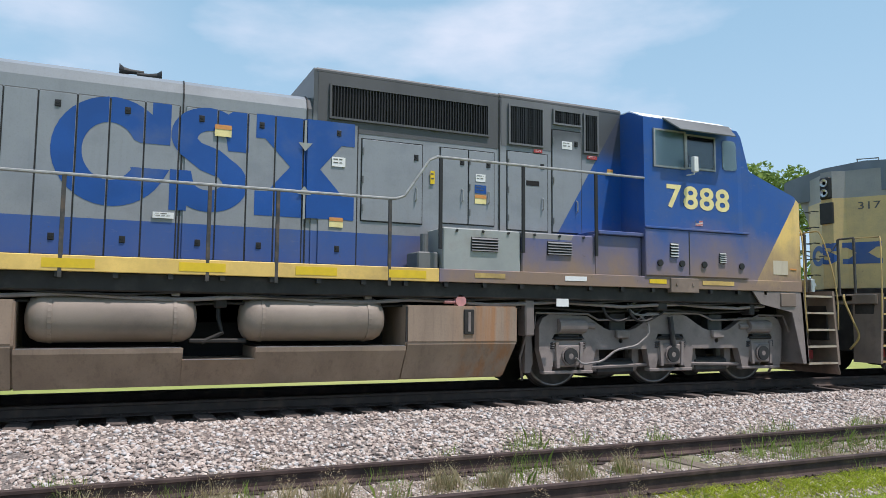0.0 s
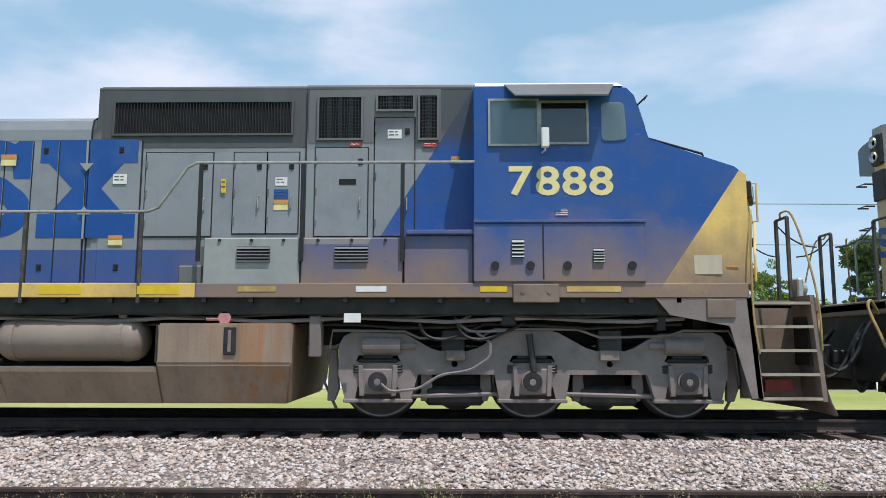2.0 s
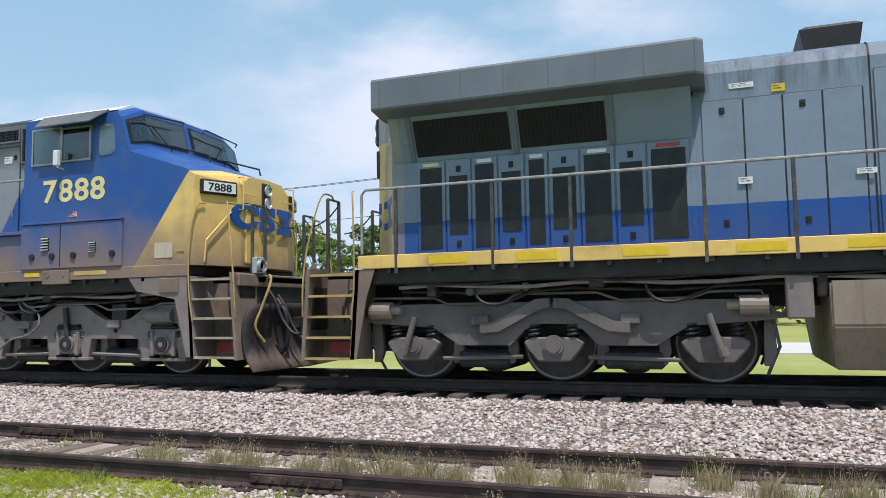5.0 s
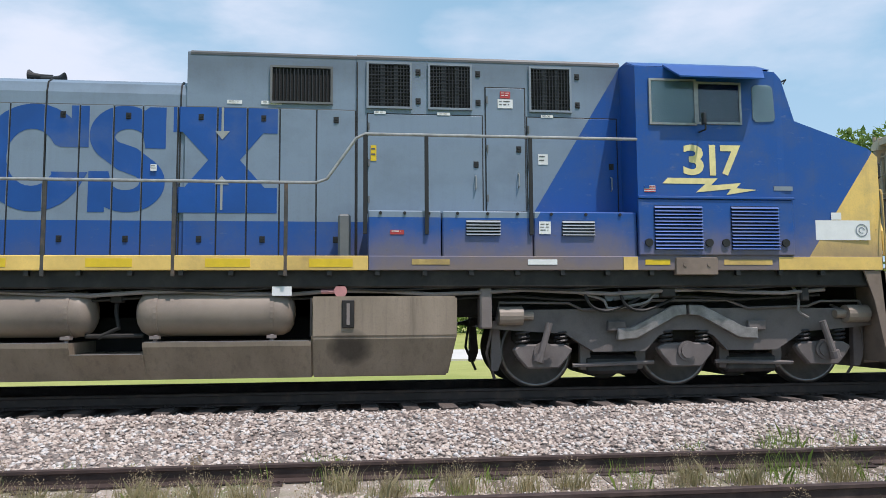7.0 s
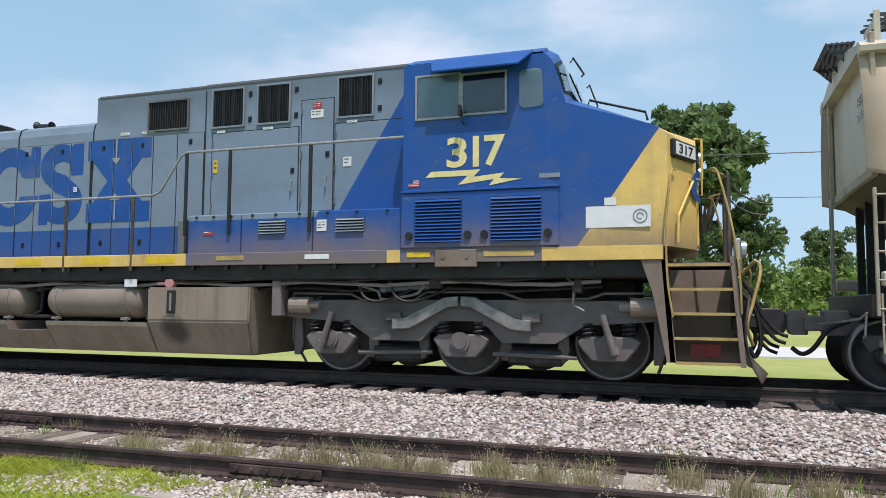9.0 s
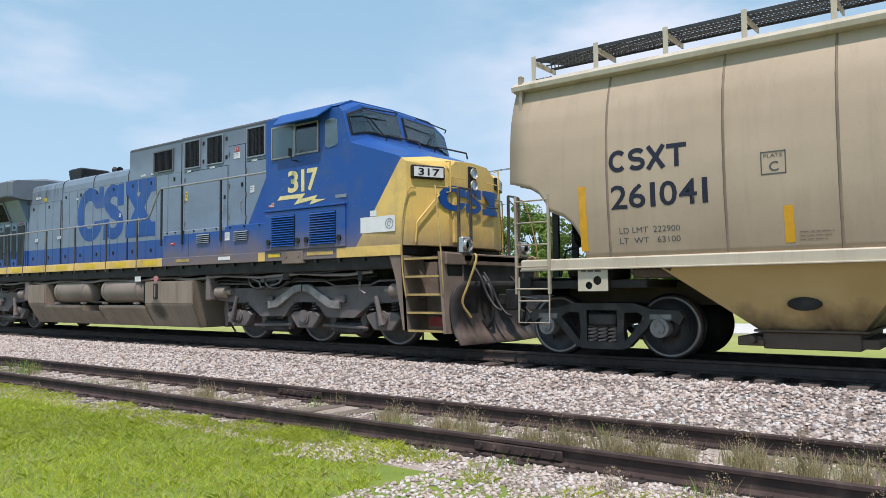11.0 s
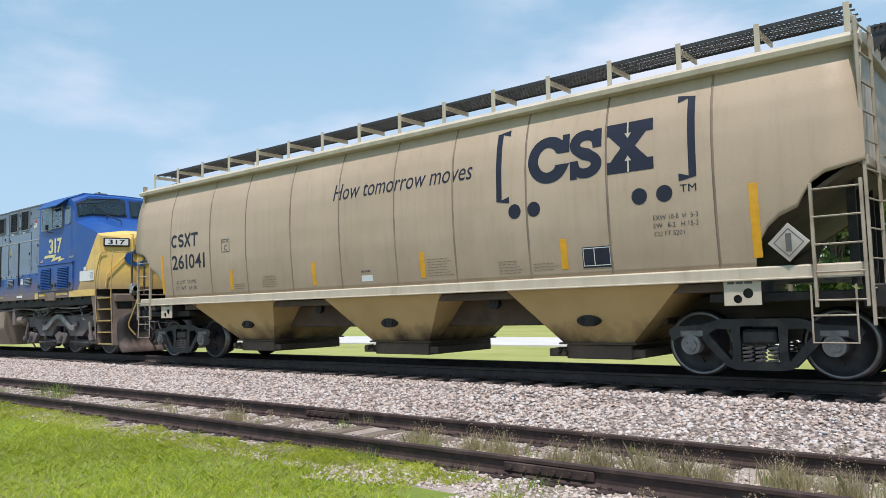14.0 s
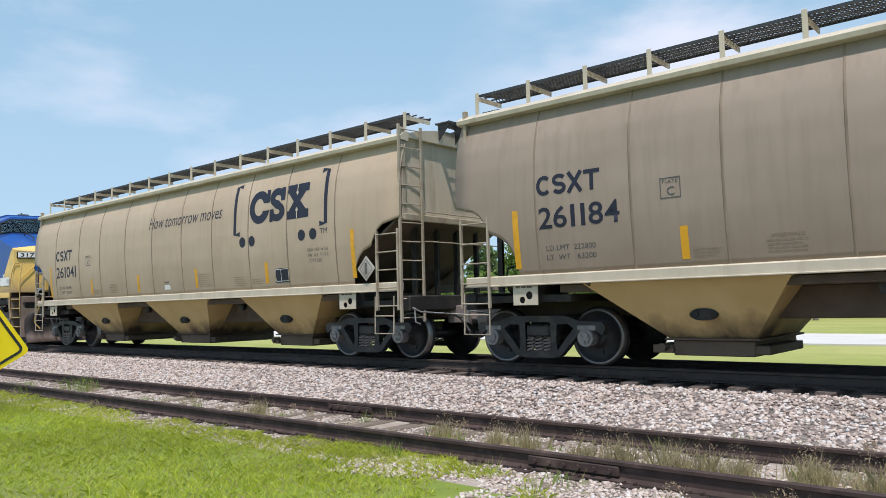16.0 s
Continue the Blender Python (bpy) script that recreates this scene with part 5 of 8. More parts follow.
# ---- diesel locomotives ----
def locomotive_truck(loco, xc, style):
    """Three-axle truck; style "wavy" has a waved frame with pedestals, "arched" a deep frame with diagonal beams."""
    tr = new("truck")
    tr.parent = loco
    tr.location = (xc, 0, 0)
    ax = (-2.05, 0.0, 2.05)
    cast = "truck" if style == "wavy" else "truck_b"
    for s in (-1, 1):
        ya, yb = s * 1.10, s * 1.24
        yo = s * 1.32
        bm = bmesh.new()
        if style == "wavy":
            half = [(0.26, 1.20), (0.36, 1.17), (0.72, 0.97), (0.86, 0.93), (1.24, 0.93), (1.36, 0.97), (1.69, 1.16), (2.40, 1.18), (2.52, 1.12), (2.58, 1.00)]
            top = [(-x, z) for x, z in half[::-1]] + half
            low = []
            for a in ax[::-1]:
                e = 0.53 if abs(a) > 1 else 0.50
                low += [(a + e, 0.62), (a + 0.44, 0.30), (a + 0.31, 0.28), (a + 0.27, 0.46), (a - 0.27, 0.46), (a - 0.31, 0.28), (a - 0.44, 0.30), (a - e, 0.62)]
            holes = [arc(-1.03, 0.76, 0.045, 0.045, 0, 315, 7), arc(1.03, 0.76, 0.045, 0.045, 0, 315, 7)] + [[(a - 0.30, 0.79), (a + 0.30, 0.79), (a + 0.26, 0.87), (a - 0.26, 0.87)] for a in ax]
            outline_with_holes(bm, top + low, holes, ya, yb)
        else:
            top = [(-3.02, 0.88), (-2.62, 0.98), (-2.35, 1.10), (-0.45, 1.11), (0.45, 1.11), (2.35, 1.10), (2.62, 0.98), (3.02, 0.88)]
            low = [(2.60, 0.83), (1.74, 0.77), (1.34, 0.52), (0.60, 0.52), (0.40, 0.73), (0.20, 0.81), (-0.20, 0.81), (-0.40, 0.73), (-0.60, 0.52), (-1.34, 0.52), (-1.74, 0.77), (-2.60, 0.83)]
            outline_with_holes(bm, top + low, [], ya, yb)
        part("side_frame", bm, cast, tr, "dusty cast steel side frame")
        for a in ax:
            bm = bmesh.new()
            if style == "wavy":
                prism(bm, [(a - 0.24, 0.36), (a + 0.24, 0.36), (a + 0.28, 0.70), (a - 0.28, 0.70)], min(s * 1.12, s * 1.27), max(s * 1.12, s * 1.27), 0.02)
                prism(bm, [(a - 0.46, 0.25), (a + 0.46, 0.25), (a + 0.46, 0.30), (a - 0.46, 0.30)], min(s * 1.12, s * 1.26), max(s * 1.12, s * 1.26), 0.01)
                rod(bm, (a, s * 1.26, 0.53), (a, s * 1.31, 0.53), 0.15, 18)
                rod(bm, (a, s * 1.30, 0.53), (a, s * 1.33, 0.53), 0.10, 16)
                for d in (-1, 1):
                    prism(bm, [(a + d * 0.21 - 0.03, 0.34), (a + d * 0.21 + 0.03, 0.34), (a + d * 0.23 + 0.03, 0.74), (a + d * 0.23 - 0.03, 0.74)], min(s * 1.24, s * 1.29), max(s * 1.24, s * 1.29), 0.006)
            else:
                prism(bm, [(a - 0.42, 0.56), (a - 0.30, 0.63), (a + 0.30, 0.63), (a + 0.42, 0.56), (a + 0.36, 0.46), (a + 0.22, 0.30), (a - 0.22, 0.30), (a - 0.36, 0.46)], min(s * 1.10, s * 1.24), max(s * 1.10, s * 1.24), 0.02)
                rod(bm, (a, s * 1.24, 0.52), (a, s * 1.28, 0.52), 0.14, 18)
                rod(bm, (a, s * 1.27, 0.52), (a, s * 1.30, 0.52), 0.10, 16)
            part("axle_box", bm, cast, tr, "dusty axle bearing box")
            if style == "wavy":
                bm = box(bmesh.new(), a - 0.27, a + 0.27, min(s * 1.16, s * 1.275), max(s * 1.16, s * 1.275), 0.775, 0.83, 0.02)
                box(bm, a - 0.20, a + 0.20, min(s * 1.16, s * 1.265), max(s * 1.16, s * 1.265), 0.83, 0.87, 0.01)
                part("spring_pad", bm, "black", tr, "black rubber spring pad")
                bm = bmesh.new()
                lathe(bm, [(s * 1.325, 0.03), (s * 1.335, 0.055), (s * 1.335, 0.125), (s * 1.30, 0.13)], "y", 18, (a, 0, 0.53))
                part("bearing_ring", bm, "truck_dark", tr)
            for d in (-0.27, 0.27):
                bm = bmesh.new()
                coil(bm, a + d, s * 1.17, 0.63, 0.80 if style != "wavy" else 0.74, 0.085, 3, 0.018)
                part("spring", bm, "truck_dark", tr)
        if style == "arched":
            for d in (-1, 1):
                bm = bmesh.new()
                prism(bm, [(d * 0.02, 1.16), (d * 0.22, 1.15), (d * 0.80, 0.84), (d * 1.02, 0.84), (d * 1.02, 0.68), (d * 0.74, 0.70), (d * 0.18, 1.02), (d * 0.02, 1.02)], min(s * 1.24, s * 1.33), max(s * 1.24, s * 1.33), 0.012)
                part("diagonal_beam", bm, "worn_metal" if (s < 0 and xc > 0) else cast, tr, "scraped pale diagonal beam" if (s < 0 and xc > 0) else "")
                bm = bmesh.new()
                rod(bm, (d * 2.12, s * 1.36, 0.46), (d * 1.98, s * 1.34, 0.92), 0.045, 10)
                rod(bm, (d * 2.15, s * 1.36, 0.40), (d * 2.12, s * 1.36, 0.50), 0.07, 10)
                part("damper", bm, cast, tr)
                bm = bmesh.new()
                rod(bm, (d * 2.35, s * 1.30, 1.02), (d * 2.68, s * 1.30, 1.02), 0.125, 16)
                rod(bm, (d * 2.20, s * 1.30, 1.02), (d * 2.35, s * 1.30, 1.02), 0.06, 10)
                part("brake_cylinder", bm, "reservoir", tr, "dusty brake cylinder")
            bm = bmesh.new()
            rod(bm, (-1.08, s * 1.30, 1.275), (-0.42, s * 1.30, 1.315), 0.058, 12)
            for x, z in ((-1.14, 1.27), (-0.34, 1.32)):
                rod(bm, (x, s * 1.25, z), (x, s * 1.36, z), 0.06, 12)
            part("yaw_damper", bm, "wing" if (s < 0 and xc > 0) else cast, tr, "steel-blue yaw damper" if (s < 0 and xc > 0) else "")
        else:
            for d in (-1, 1):
                bm = bmesh.new()
                rod(bm, (d * 1.75, s * 1.24, 1.00), (d * 2.25, s * 1.24, 1.00), 0.115, 16)
                rod(bm, (d * 1.55, s * 1.24, 1.00), (d * 1.80, s * 1.24, 1.00), 0.05, 10)
                part("brake_cylinder", bm, cast, tr, "dusty brake cylinder")
                bm = bmesh.new()
                box(bm, d * 1.05 - 0.16, d * 1.05 + 0.16, min(s * 1.0, s * 1.2), max(s * 1.0, s * 1.2), 0.90, 1.22, 0.02)
                part("rubber_mount", bm, "truck_dark", tr)
            bm = bmesh.new()
            rod(bm, (0.02, s * 1.30, 0.66), (-0.04, s * 1.30, 1.16), 0.045, 10)
            part("damper", bm, "truck_dark", tr)
        for k, (pa, pb) in enumerate((((-2.6, 1.06), (2.6, 1.06)),)):
            bm = bmesh.new()
            tube(bm, [(-2.7, s * 1.27, 0.95), (-2.66, s * 1.27, 1.20), (-1.7, s * 1.27, 1.19), (-1.5, s * 1.27, 1.10), (-0.7, s * 1.27, 1.10), (-0.5, s * 1.27, 1.22), (0.6, s * 1.27, 1.22), (0.9, s * 1.27, 1.11), (1.8, s * 1.27, 1.13), (2.0, s * 1.27, 1.20), (2.6, s * 1.27, 1.20), (2.75, s * 1.27, 0.9)], 0.018, 5)
            part("brake_pipe", bm, cast, tr)
        for d in (-1.03, 1.03):
            bm = box(bmesh.new(), d - 0.40, d + 0.40, min(s * 0.9, s * 1.1), max(s * 0.9, s * 1.1), 0.20, 0.46, 0.05)
            part("brake_rigging", bm, "truck_dark", tr)
    for s in (-1, 1):
        for d in (-2.68, -1.42, -0.62, 0.62, 1.42, 2.68):
            bm = prism(bmesh.new(), [(d - 0.05, 0.95), (d + 0.05, 0.95), (d + 0.09, 0.42), (d + 0.03, 0.26), (d - 0.07, 0.26), (d - 0.06, 0.6)], min(s * 0.98, s * 1.08), max(s * 0.98, s * 1.08), 0.01)
            part("brake_hanger", bm, cast, tr)
        for d in (-1, 1):
            bm = bmesh.new()
            tube(bm, [(d * 2.3, s * 1.05, 1.15), (d * 2.72, s * 1.12, 0.95), (d * 2.80, s * 1.02, 0.5), (d * 2.66, s * 0.85, 0.14)], 0.022, 6)
            part("sand_pipe", bm, cast, tr)
            bm = box(bmesh.new(), d * 1.02 - 0.13, d * 1.02 + 0.13, min(s * 1.24, s * 1.31), max(s * 1.24, s * 1.31), 0.80, 0.94, 0.015)
            part("valve_box", bm, cast, tr)
            bm = bmesh.new()
            rod(bm, (d * 0.45, s * 1.15, 0.36), (d * 1.62, s * 1.15, 0.33), 0.03, 6)
            part("brake_rod", bm, cast, tr)
    bm = box(bmesh.new(), -2.4, 2.4, -0.9, 0.9, 0.62, 0.98, 0.05)
    for d in (-1.0, 1.0):
        rod(bm, (d, -0.62, 0.46), (d, 0.62, 0.46), 0.36, 16)
    part("traction_motor", bm, "under", tr)
    for a in ax:
        wheelset(tr, a, 0.53, "wheel")
    return tr


def grille(owner, x0, x1, z0, z1, y, pitch=0.035, mesh=False, frame="grey"):
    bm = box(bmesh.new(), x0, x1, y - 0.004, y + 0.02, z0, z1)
    g = part("grille", bm, "recess", owner, "ventilation grille on a near-black painted shade sheet")
    bm = bmesh.new()
    for a, b, c, d in ((x0 - 0.03, x1 + 0.03, z1, z1 + 0.03), (x0 - 0.03, x1 + 0.03, z0 - 0.03, z0), (x0 - 0.03, x0, z0, z1), (x1, x1 + 0.03, z0, z1)):
        box(bm, a, b, y - 0.035, y + 0.01, c, d)
    part("frame", bm, frame, g)
    x = x0 + pitch
    bm = bmesh.new()
    while x < x1:
        box(bm, x - 0.006, x + 0.006, y - 0.028, y - 0.006, z0, z1)
        x += pitch
    if mesh:
        z = z0 + 0.05
        while z < z1:
            box(bm, x0, x1, y - 0.032, y - 0.026, z - 0.004, z + 0.004)
            z += 0.05
        k = int((x1 - x0) / 0.2)
        for i in range(1, k + 1):
            xx = x0 + (x1 - x0) * i / (k + 1)
            box(bm, xx - 0.03, xx + 0.03, y - 0.022, y - 0.006, z0, z1)
    tagged(part("slats", bm, "grille", g), kind="stuff")
    return g


def louvre(owner, x0, x1, z0, z1, y, count, mat, frame_mat):
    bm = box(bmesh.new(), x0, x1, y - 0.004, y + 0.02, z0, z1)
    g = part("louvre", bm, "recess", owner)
    for k in range(count):
        z = z0 + (z1 - z0) * (k + 0.5) / count
        h = (z1 - z0) / count * 0.30
        bm = bmesh.new()
        v = [(y - 0.034, z - h), (y - 0.028, z - h - 0.004), (y - 0.004, z + h), (y - 0.010, z + h)]
        loft(bm, [[(xx, a, b) for a, b in v] for xx in (x0, x1)])
        part("slat", bm, mat, g)
    return g


def notice(owner, x, z, y, w, h, mat, word="", name="notice", bars=0):
    if mat == "orange":
        nt = part(name, card(x - w / 2, x + w / 2, z - h / 2, z + h / 2, y), "number_yellow", owner, "yellow notice with an orange heading")
        part("heading", card(x - w / 2, x + w / 2, z + h * 0.12, z + h / 2, y - 0.005), "orange", nt)
        return nt
    nt = part(name, card(x - w / 2, x + w / 2, z - h / 2, z + h / 2, y), mat, owner)
    if bars:
        part("small_print", conform(print_lines(x - w * 0.4, x + w * 0.4, z + h * 0.32, bars, h * 0.7 / bars, h * 0.2 / bars, int(x * 100) % 97), lambda q: y - 0.008), "label_text" if mat != "red" else "white", nt)
    return nt


def latch(owner, x, z, y):
    bm = box(bmesh.new(), x - 0.036, x + 0.036, y - 0.006, y, z - 0.045, z + 0.045, 0.002)
    rod(bm, (x, y - 0.02, z + 0.015), (x, y, z + 0.015), 0.02, 8)
    box(bm, x - 0.026, x + 0.026, y - 0.016, y, z - 0.034, z - 0.015)
    part("latch", bm, "black", owner, "black door latch")


def door_fittings(loco, door, a, b, z0, z1, y):
    """The dark joint round a cabinet door, its hinges and its pull handle."""
    bm = bmesh.new()
    for p, q, r, t in ((a - 0.016, a, z0 - 0.016, z1 + 0.016), (b, b + 0.016, z0 - 0.016, z1 + 0.016), (a, b, z0 - 0.016, z0), (a, b, z1, z1 + 0.016)):
        box(bm, p, q, y - 0.005, y + 0.002, r, t)
    part("door_joint", bm, "black", loco)
    for z in (z0 + 0.18, (z0 + z1) / 2, z1 - 0.18):
        part("hinge", rod(bmesh.new(), (a + 0.012, y - 0.026, z - 0.05), (a + 0.012, y - 0.026, z + 0.05), 0.014, 6), "grey_dark", door)
    bm = bmesh.new()
    tube(bm, [(b - 0.10, y - 0.018, z0 + 0.34), (b - 0.10, y - 0.06, z0 + 0.36), (b - 0.10, y - 0.06, z0 + 0.52), (b - 0.10, y - 0.018, z0 + 0.54)], 0.010, 5)
    part("pull_handle", bm, "rail_metal", door)


def end_platform(loco, e, livery, plow, edge):
    """Steps, pilot, coupler, hoses and rails at one end; e is +1 ahead and -1 behind."""
    def X(a, b):
        return (min(e * a, e * b), max(e * a, e * b))
    bm = box(bmesh.new(), *X(9.9, 10.92), -1.0, 1.0, 1.50, 1.62, 0.015)
    part("pilot_deck", bm, "step", loco)
    bm = box(bmesh.new(), *X(10.86, 10.92), -1.5, 1.5, 1.44, 1.64, 0.015)
    part("end_beam", bm, "step", loco, "brown dusty end beam")
    # Near-black pilot plate: shade behind plough and hoses is put into its colour.
    bm = box(bmesh.new(), *X(10.0, 10.88), -0.95, 0.95, 0.5, 1.5, 0.02)
    box(bm, *X(10.80, 10.87), -1.42, 1.42, 0.75, 1.44, 0.015)
    part("pilot_plate", bm, "under", loco, "dark pilot plate with the shade behind the hoses painted in")
    for s in (-1, 1):
        Y = lambda a, b: (min(s * a, s * b), max(s * a, s * b))
        bm = prism(bmesh.new(), [(e * 9.97, 1.62), (e * 10.04, 1.62), (e * 10.13, 0.34), (e * 10.06, 0.34)], *Y(0.98, 1.56))
        skirt = [(e * 8.80, 1.62), (e * 10.03, 1.62), (e * 10.12, 0.34), (e * 9.98, 0.34), (e * 9.74, 1.26), (e * 8.98, 1.40)] if edge == "ladder" else [(e * 9.72, 1.62), (e * 10.03, 1.62), (e * 10.12, 0.34), (e * 10.02, 0.34), (e * 9.86, 1.2)]
        prism(bm, skirt, *Y(1.535, 1.56))
        part("step_gusset", bm, "truck" if edge == "ladder" else "step", loco, "brown dusty side plate of the steps")
        bm = box(bmesh.new(), *X(10.05, 10.88), *Y(0.96, 1.0), 0.30, 1.62)
        part("step_back", bm, "step", loco)
        bm = prism(bmesh.new(), [(e * 10.78, 1.66), (e * 10.84, 1.66), (e * 10.94, 0.30), (e * 10.88, 0.30)], *Y(0.98, 1.56))
        part("step_gusset", bm, "step", loco)
        for k in range(5):
            z = 0.34 + k * 0.305
            bm = box(bmesh.new(), *X(10.12 - k * 0.018, 10.88 - k * 0.02), *Y(1.22, 1.54), z - 0.02, z + 0.01)
            st = part("tread", bm, "step", loco)
            bm = box(bmesh.new(), *X(10.12 - k * 0.018, 10.88 - k * 0.02), *Y(1.54, 1.56), z - 0.022, z + 0.014)
            part("tread_edge", bm, edge, st, "worn pale tread edge")
        if s < 0:
            bm = box(bmesh.new(), *X(10.30, 10.66), -1.20, -1.0, 0.40, 0.56)
            part("red_panel", bm, "red", loco, "faded red panel behind the lowest step")
        # stanchions and curved grab rails
        bm = bmesh.new()
        tube(bm, [(e * 10.10, s * 1.57, 0.9), (e * 10.04, s * 1.59, 1.4), (e * 10.04, s * 1.59, 2.1), (e * 10.10, s * 1.5, 2.72), (e * 10.16, s * 1.36, 2.8)], 0.014, 6, curved=True)
        part("grab_rail", bm, "yellow_edge", loco, "worn yellow curved grab rail")
        bm = bmesh.new()
        tube(bm, [(e * 10.90, s * 1.57, 0.95), (e * 10.88, s * 1.59, 1.5), (e * 10.80, s * 1.55, 2.1), (e * 10.66, s * 1.45, 2.72), (e * 10.58, s * 1.3, 2.78), (e * 10.74, s * 0.9, 2.78)], 0.014, 6, curved=True)
        part("grab_rail", bm, "yellow_edge", loco, "worn yellow curved grab rail")
        for y in (0.62, 0.98):
            bm = box(bmesh.new(), *X(10.775, 10.825), s * y - 0.022, s * y + 0.022, 1.6, 2.78, 0.008)
            part("stanchion", bm, "post", loco)
        bm = bmesh.new()
        tube(bm, [(e * 10.8, s * 0.98, 2.78), (e * 10.8, s * 0.62, 2.78)], 0.02, 6)
        part("end_rail", bm, "post", loco)
        bm = bmesh.new()
        tube(bm, [(e * 10.93, s * 0.45, 1.25), (e * 11.12, s * 0.5, 1.0), (e * 11.18, s * 0.52, 0.6), (e * 11.10, s * 0.55, 0.38), (e * 11.02, s * 0.6, 0.5)], 0.032, 7, curved=True)
        part("air_hose", bm, "rubber", loco, "black rubber air hose")
        bm = bmesh.new()
        tube(bm, [(e * 10.95, s * 0.85, 1.45), (e * 11.1, s * 0.95, 1.62), (e * 11.16, s * 1.0, 1.5), (e * 11.06, s * 1.1, 1.1), (e * 10.98, s * 1.15, 0.8), (e * 11.05, s * 1.0, 0.55)], 0.022, 6, curved=True)
        part("cable", bm, "yellow_edge", loco, "looped pale jumper cable")
    for y, z in ((-0.62, 2.70), (0.62, 2.70)):
        bm = bmesh.new()
        tube(bm, [(e * 10.82, y, z), (e * 10.98, y, z - 0.16), (e * 11.18, y, z - 0.27), (e * 11.36, y, z - 0.30)], 0.012, 5, curved=True)
        part("safety_chain", bm, "black", loco, "sagging dark safety chain")
    for i, y in enumerate((-0.72, -0.42, 0.5, 0.78)):
        bm = bmesh.new()
        dip = 0.10 * i
        tube(bm, [(e * 10.92, y, 1.42 - dip), (e * 11.06, y, 1.22 - dip), (e * 11.2, y, 0.92 - dip), (e * 11.36, y, 0.72 - dip), (e * 11.49, y, 0.66 - dip)], 0.026, 7, curved=True)
        part("jumper_hose", bm, "rubber", loco)
    if plow:
        bm = bmesh.new()
        rows_ = []
        for z, d, w in ((1.16, 0.16, 0.80), (1.06, 0.12, 0.94), (0.86, 0.05, 1.0), (0.66, 0.03, 1.0), (0.46, 0.09, 1.0), (0.28, 0.20, 0.99), (0.12, 0.36, 0.97)):
            rows_.append([(e * (10.94 + d * (1 - 0.45 * abs(y) / 1.42)), y * w, z) for y in (-1.45, -1.2, -0.8, -0.4, 0, 0.4, 0.8, 1.2, 1.45)])
        rings = [[bm.verts.new(p) for p in r] for r in rows_]
        for a, b in zip(rings, rings[1:]):
            for i in range(8):
                bm.faces.new((a[i], a[i + 1], b[i + 1], b[i]))
        ob = part("plough", bm, "plough", loco, "dark scraped steel pilot plough with a dusty foot", smooth=True)
        ob.modifiers.new("thick", "SOLIDIFY").thickness = 0.03
    bm = box(bmesh.new(), *X(10.8, 11.25), -0.12, 0.12, 0.74, 0.94, 0.02)
    prism(bm, [(e * 11.2, 0.66), (e * 11.46, 0.66), (e * 11.52, 0.72), (e * 11.52, 0.96), (e * 11.46, 1.02), (e * 11.2, 1.02)], -0.17 if e > 0 else -0.04, 0.04 if e > 0 else 0.17, 0.015)
    part("coupler", bm, "truck_dark", loco, "dark cast knuckle coupler")


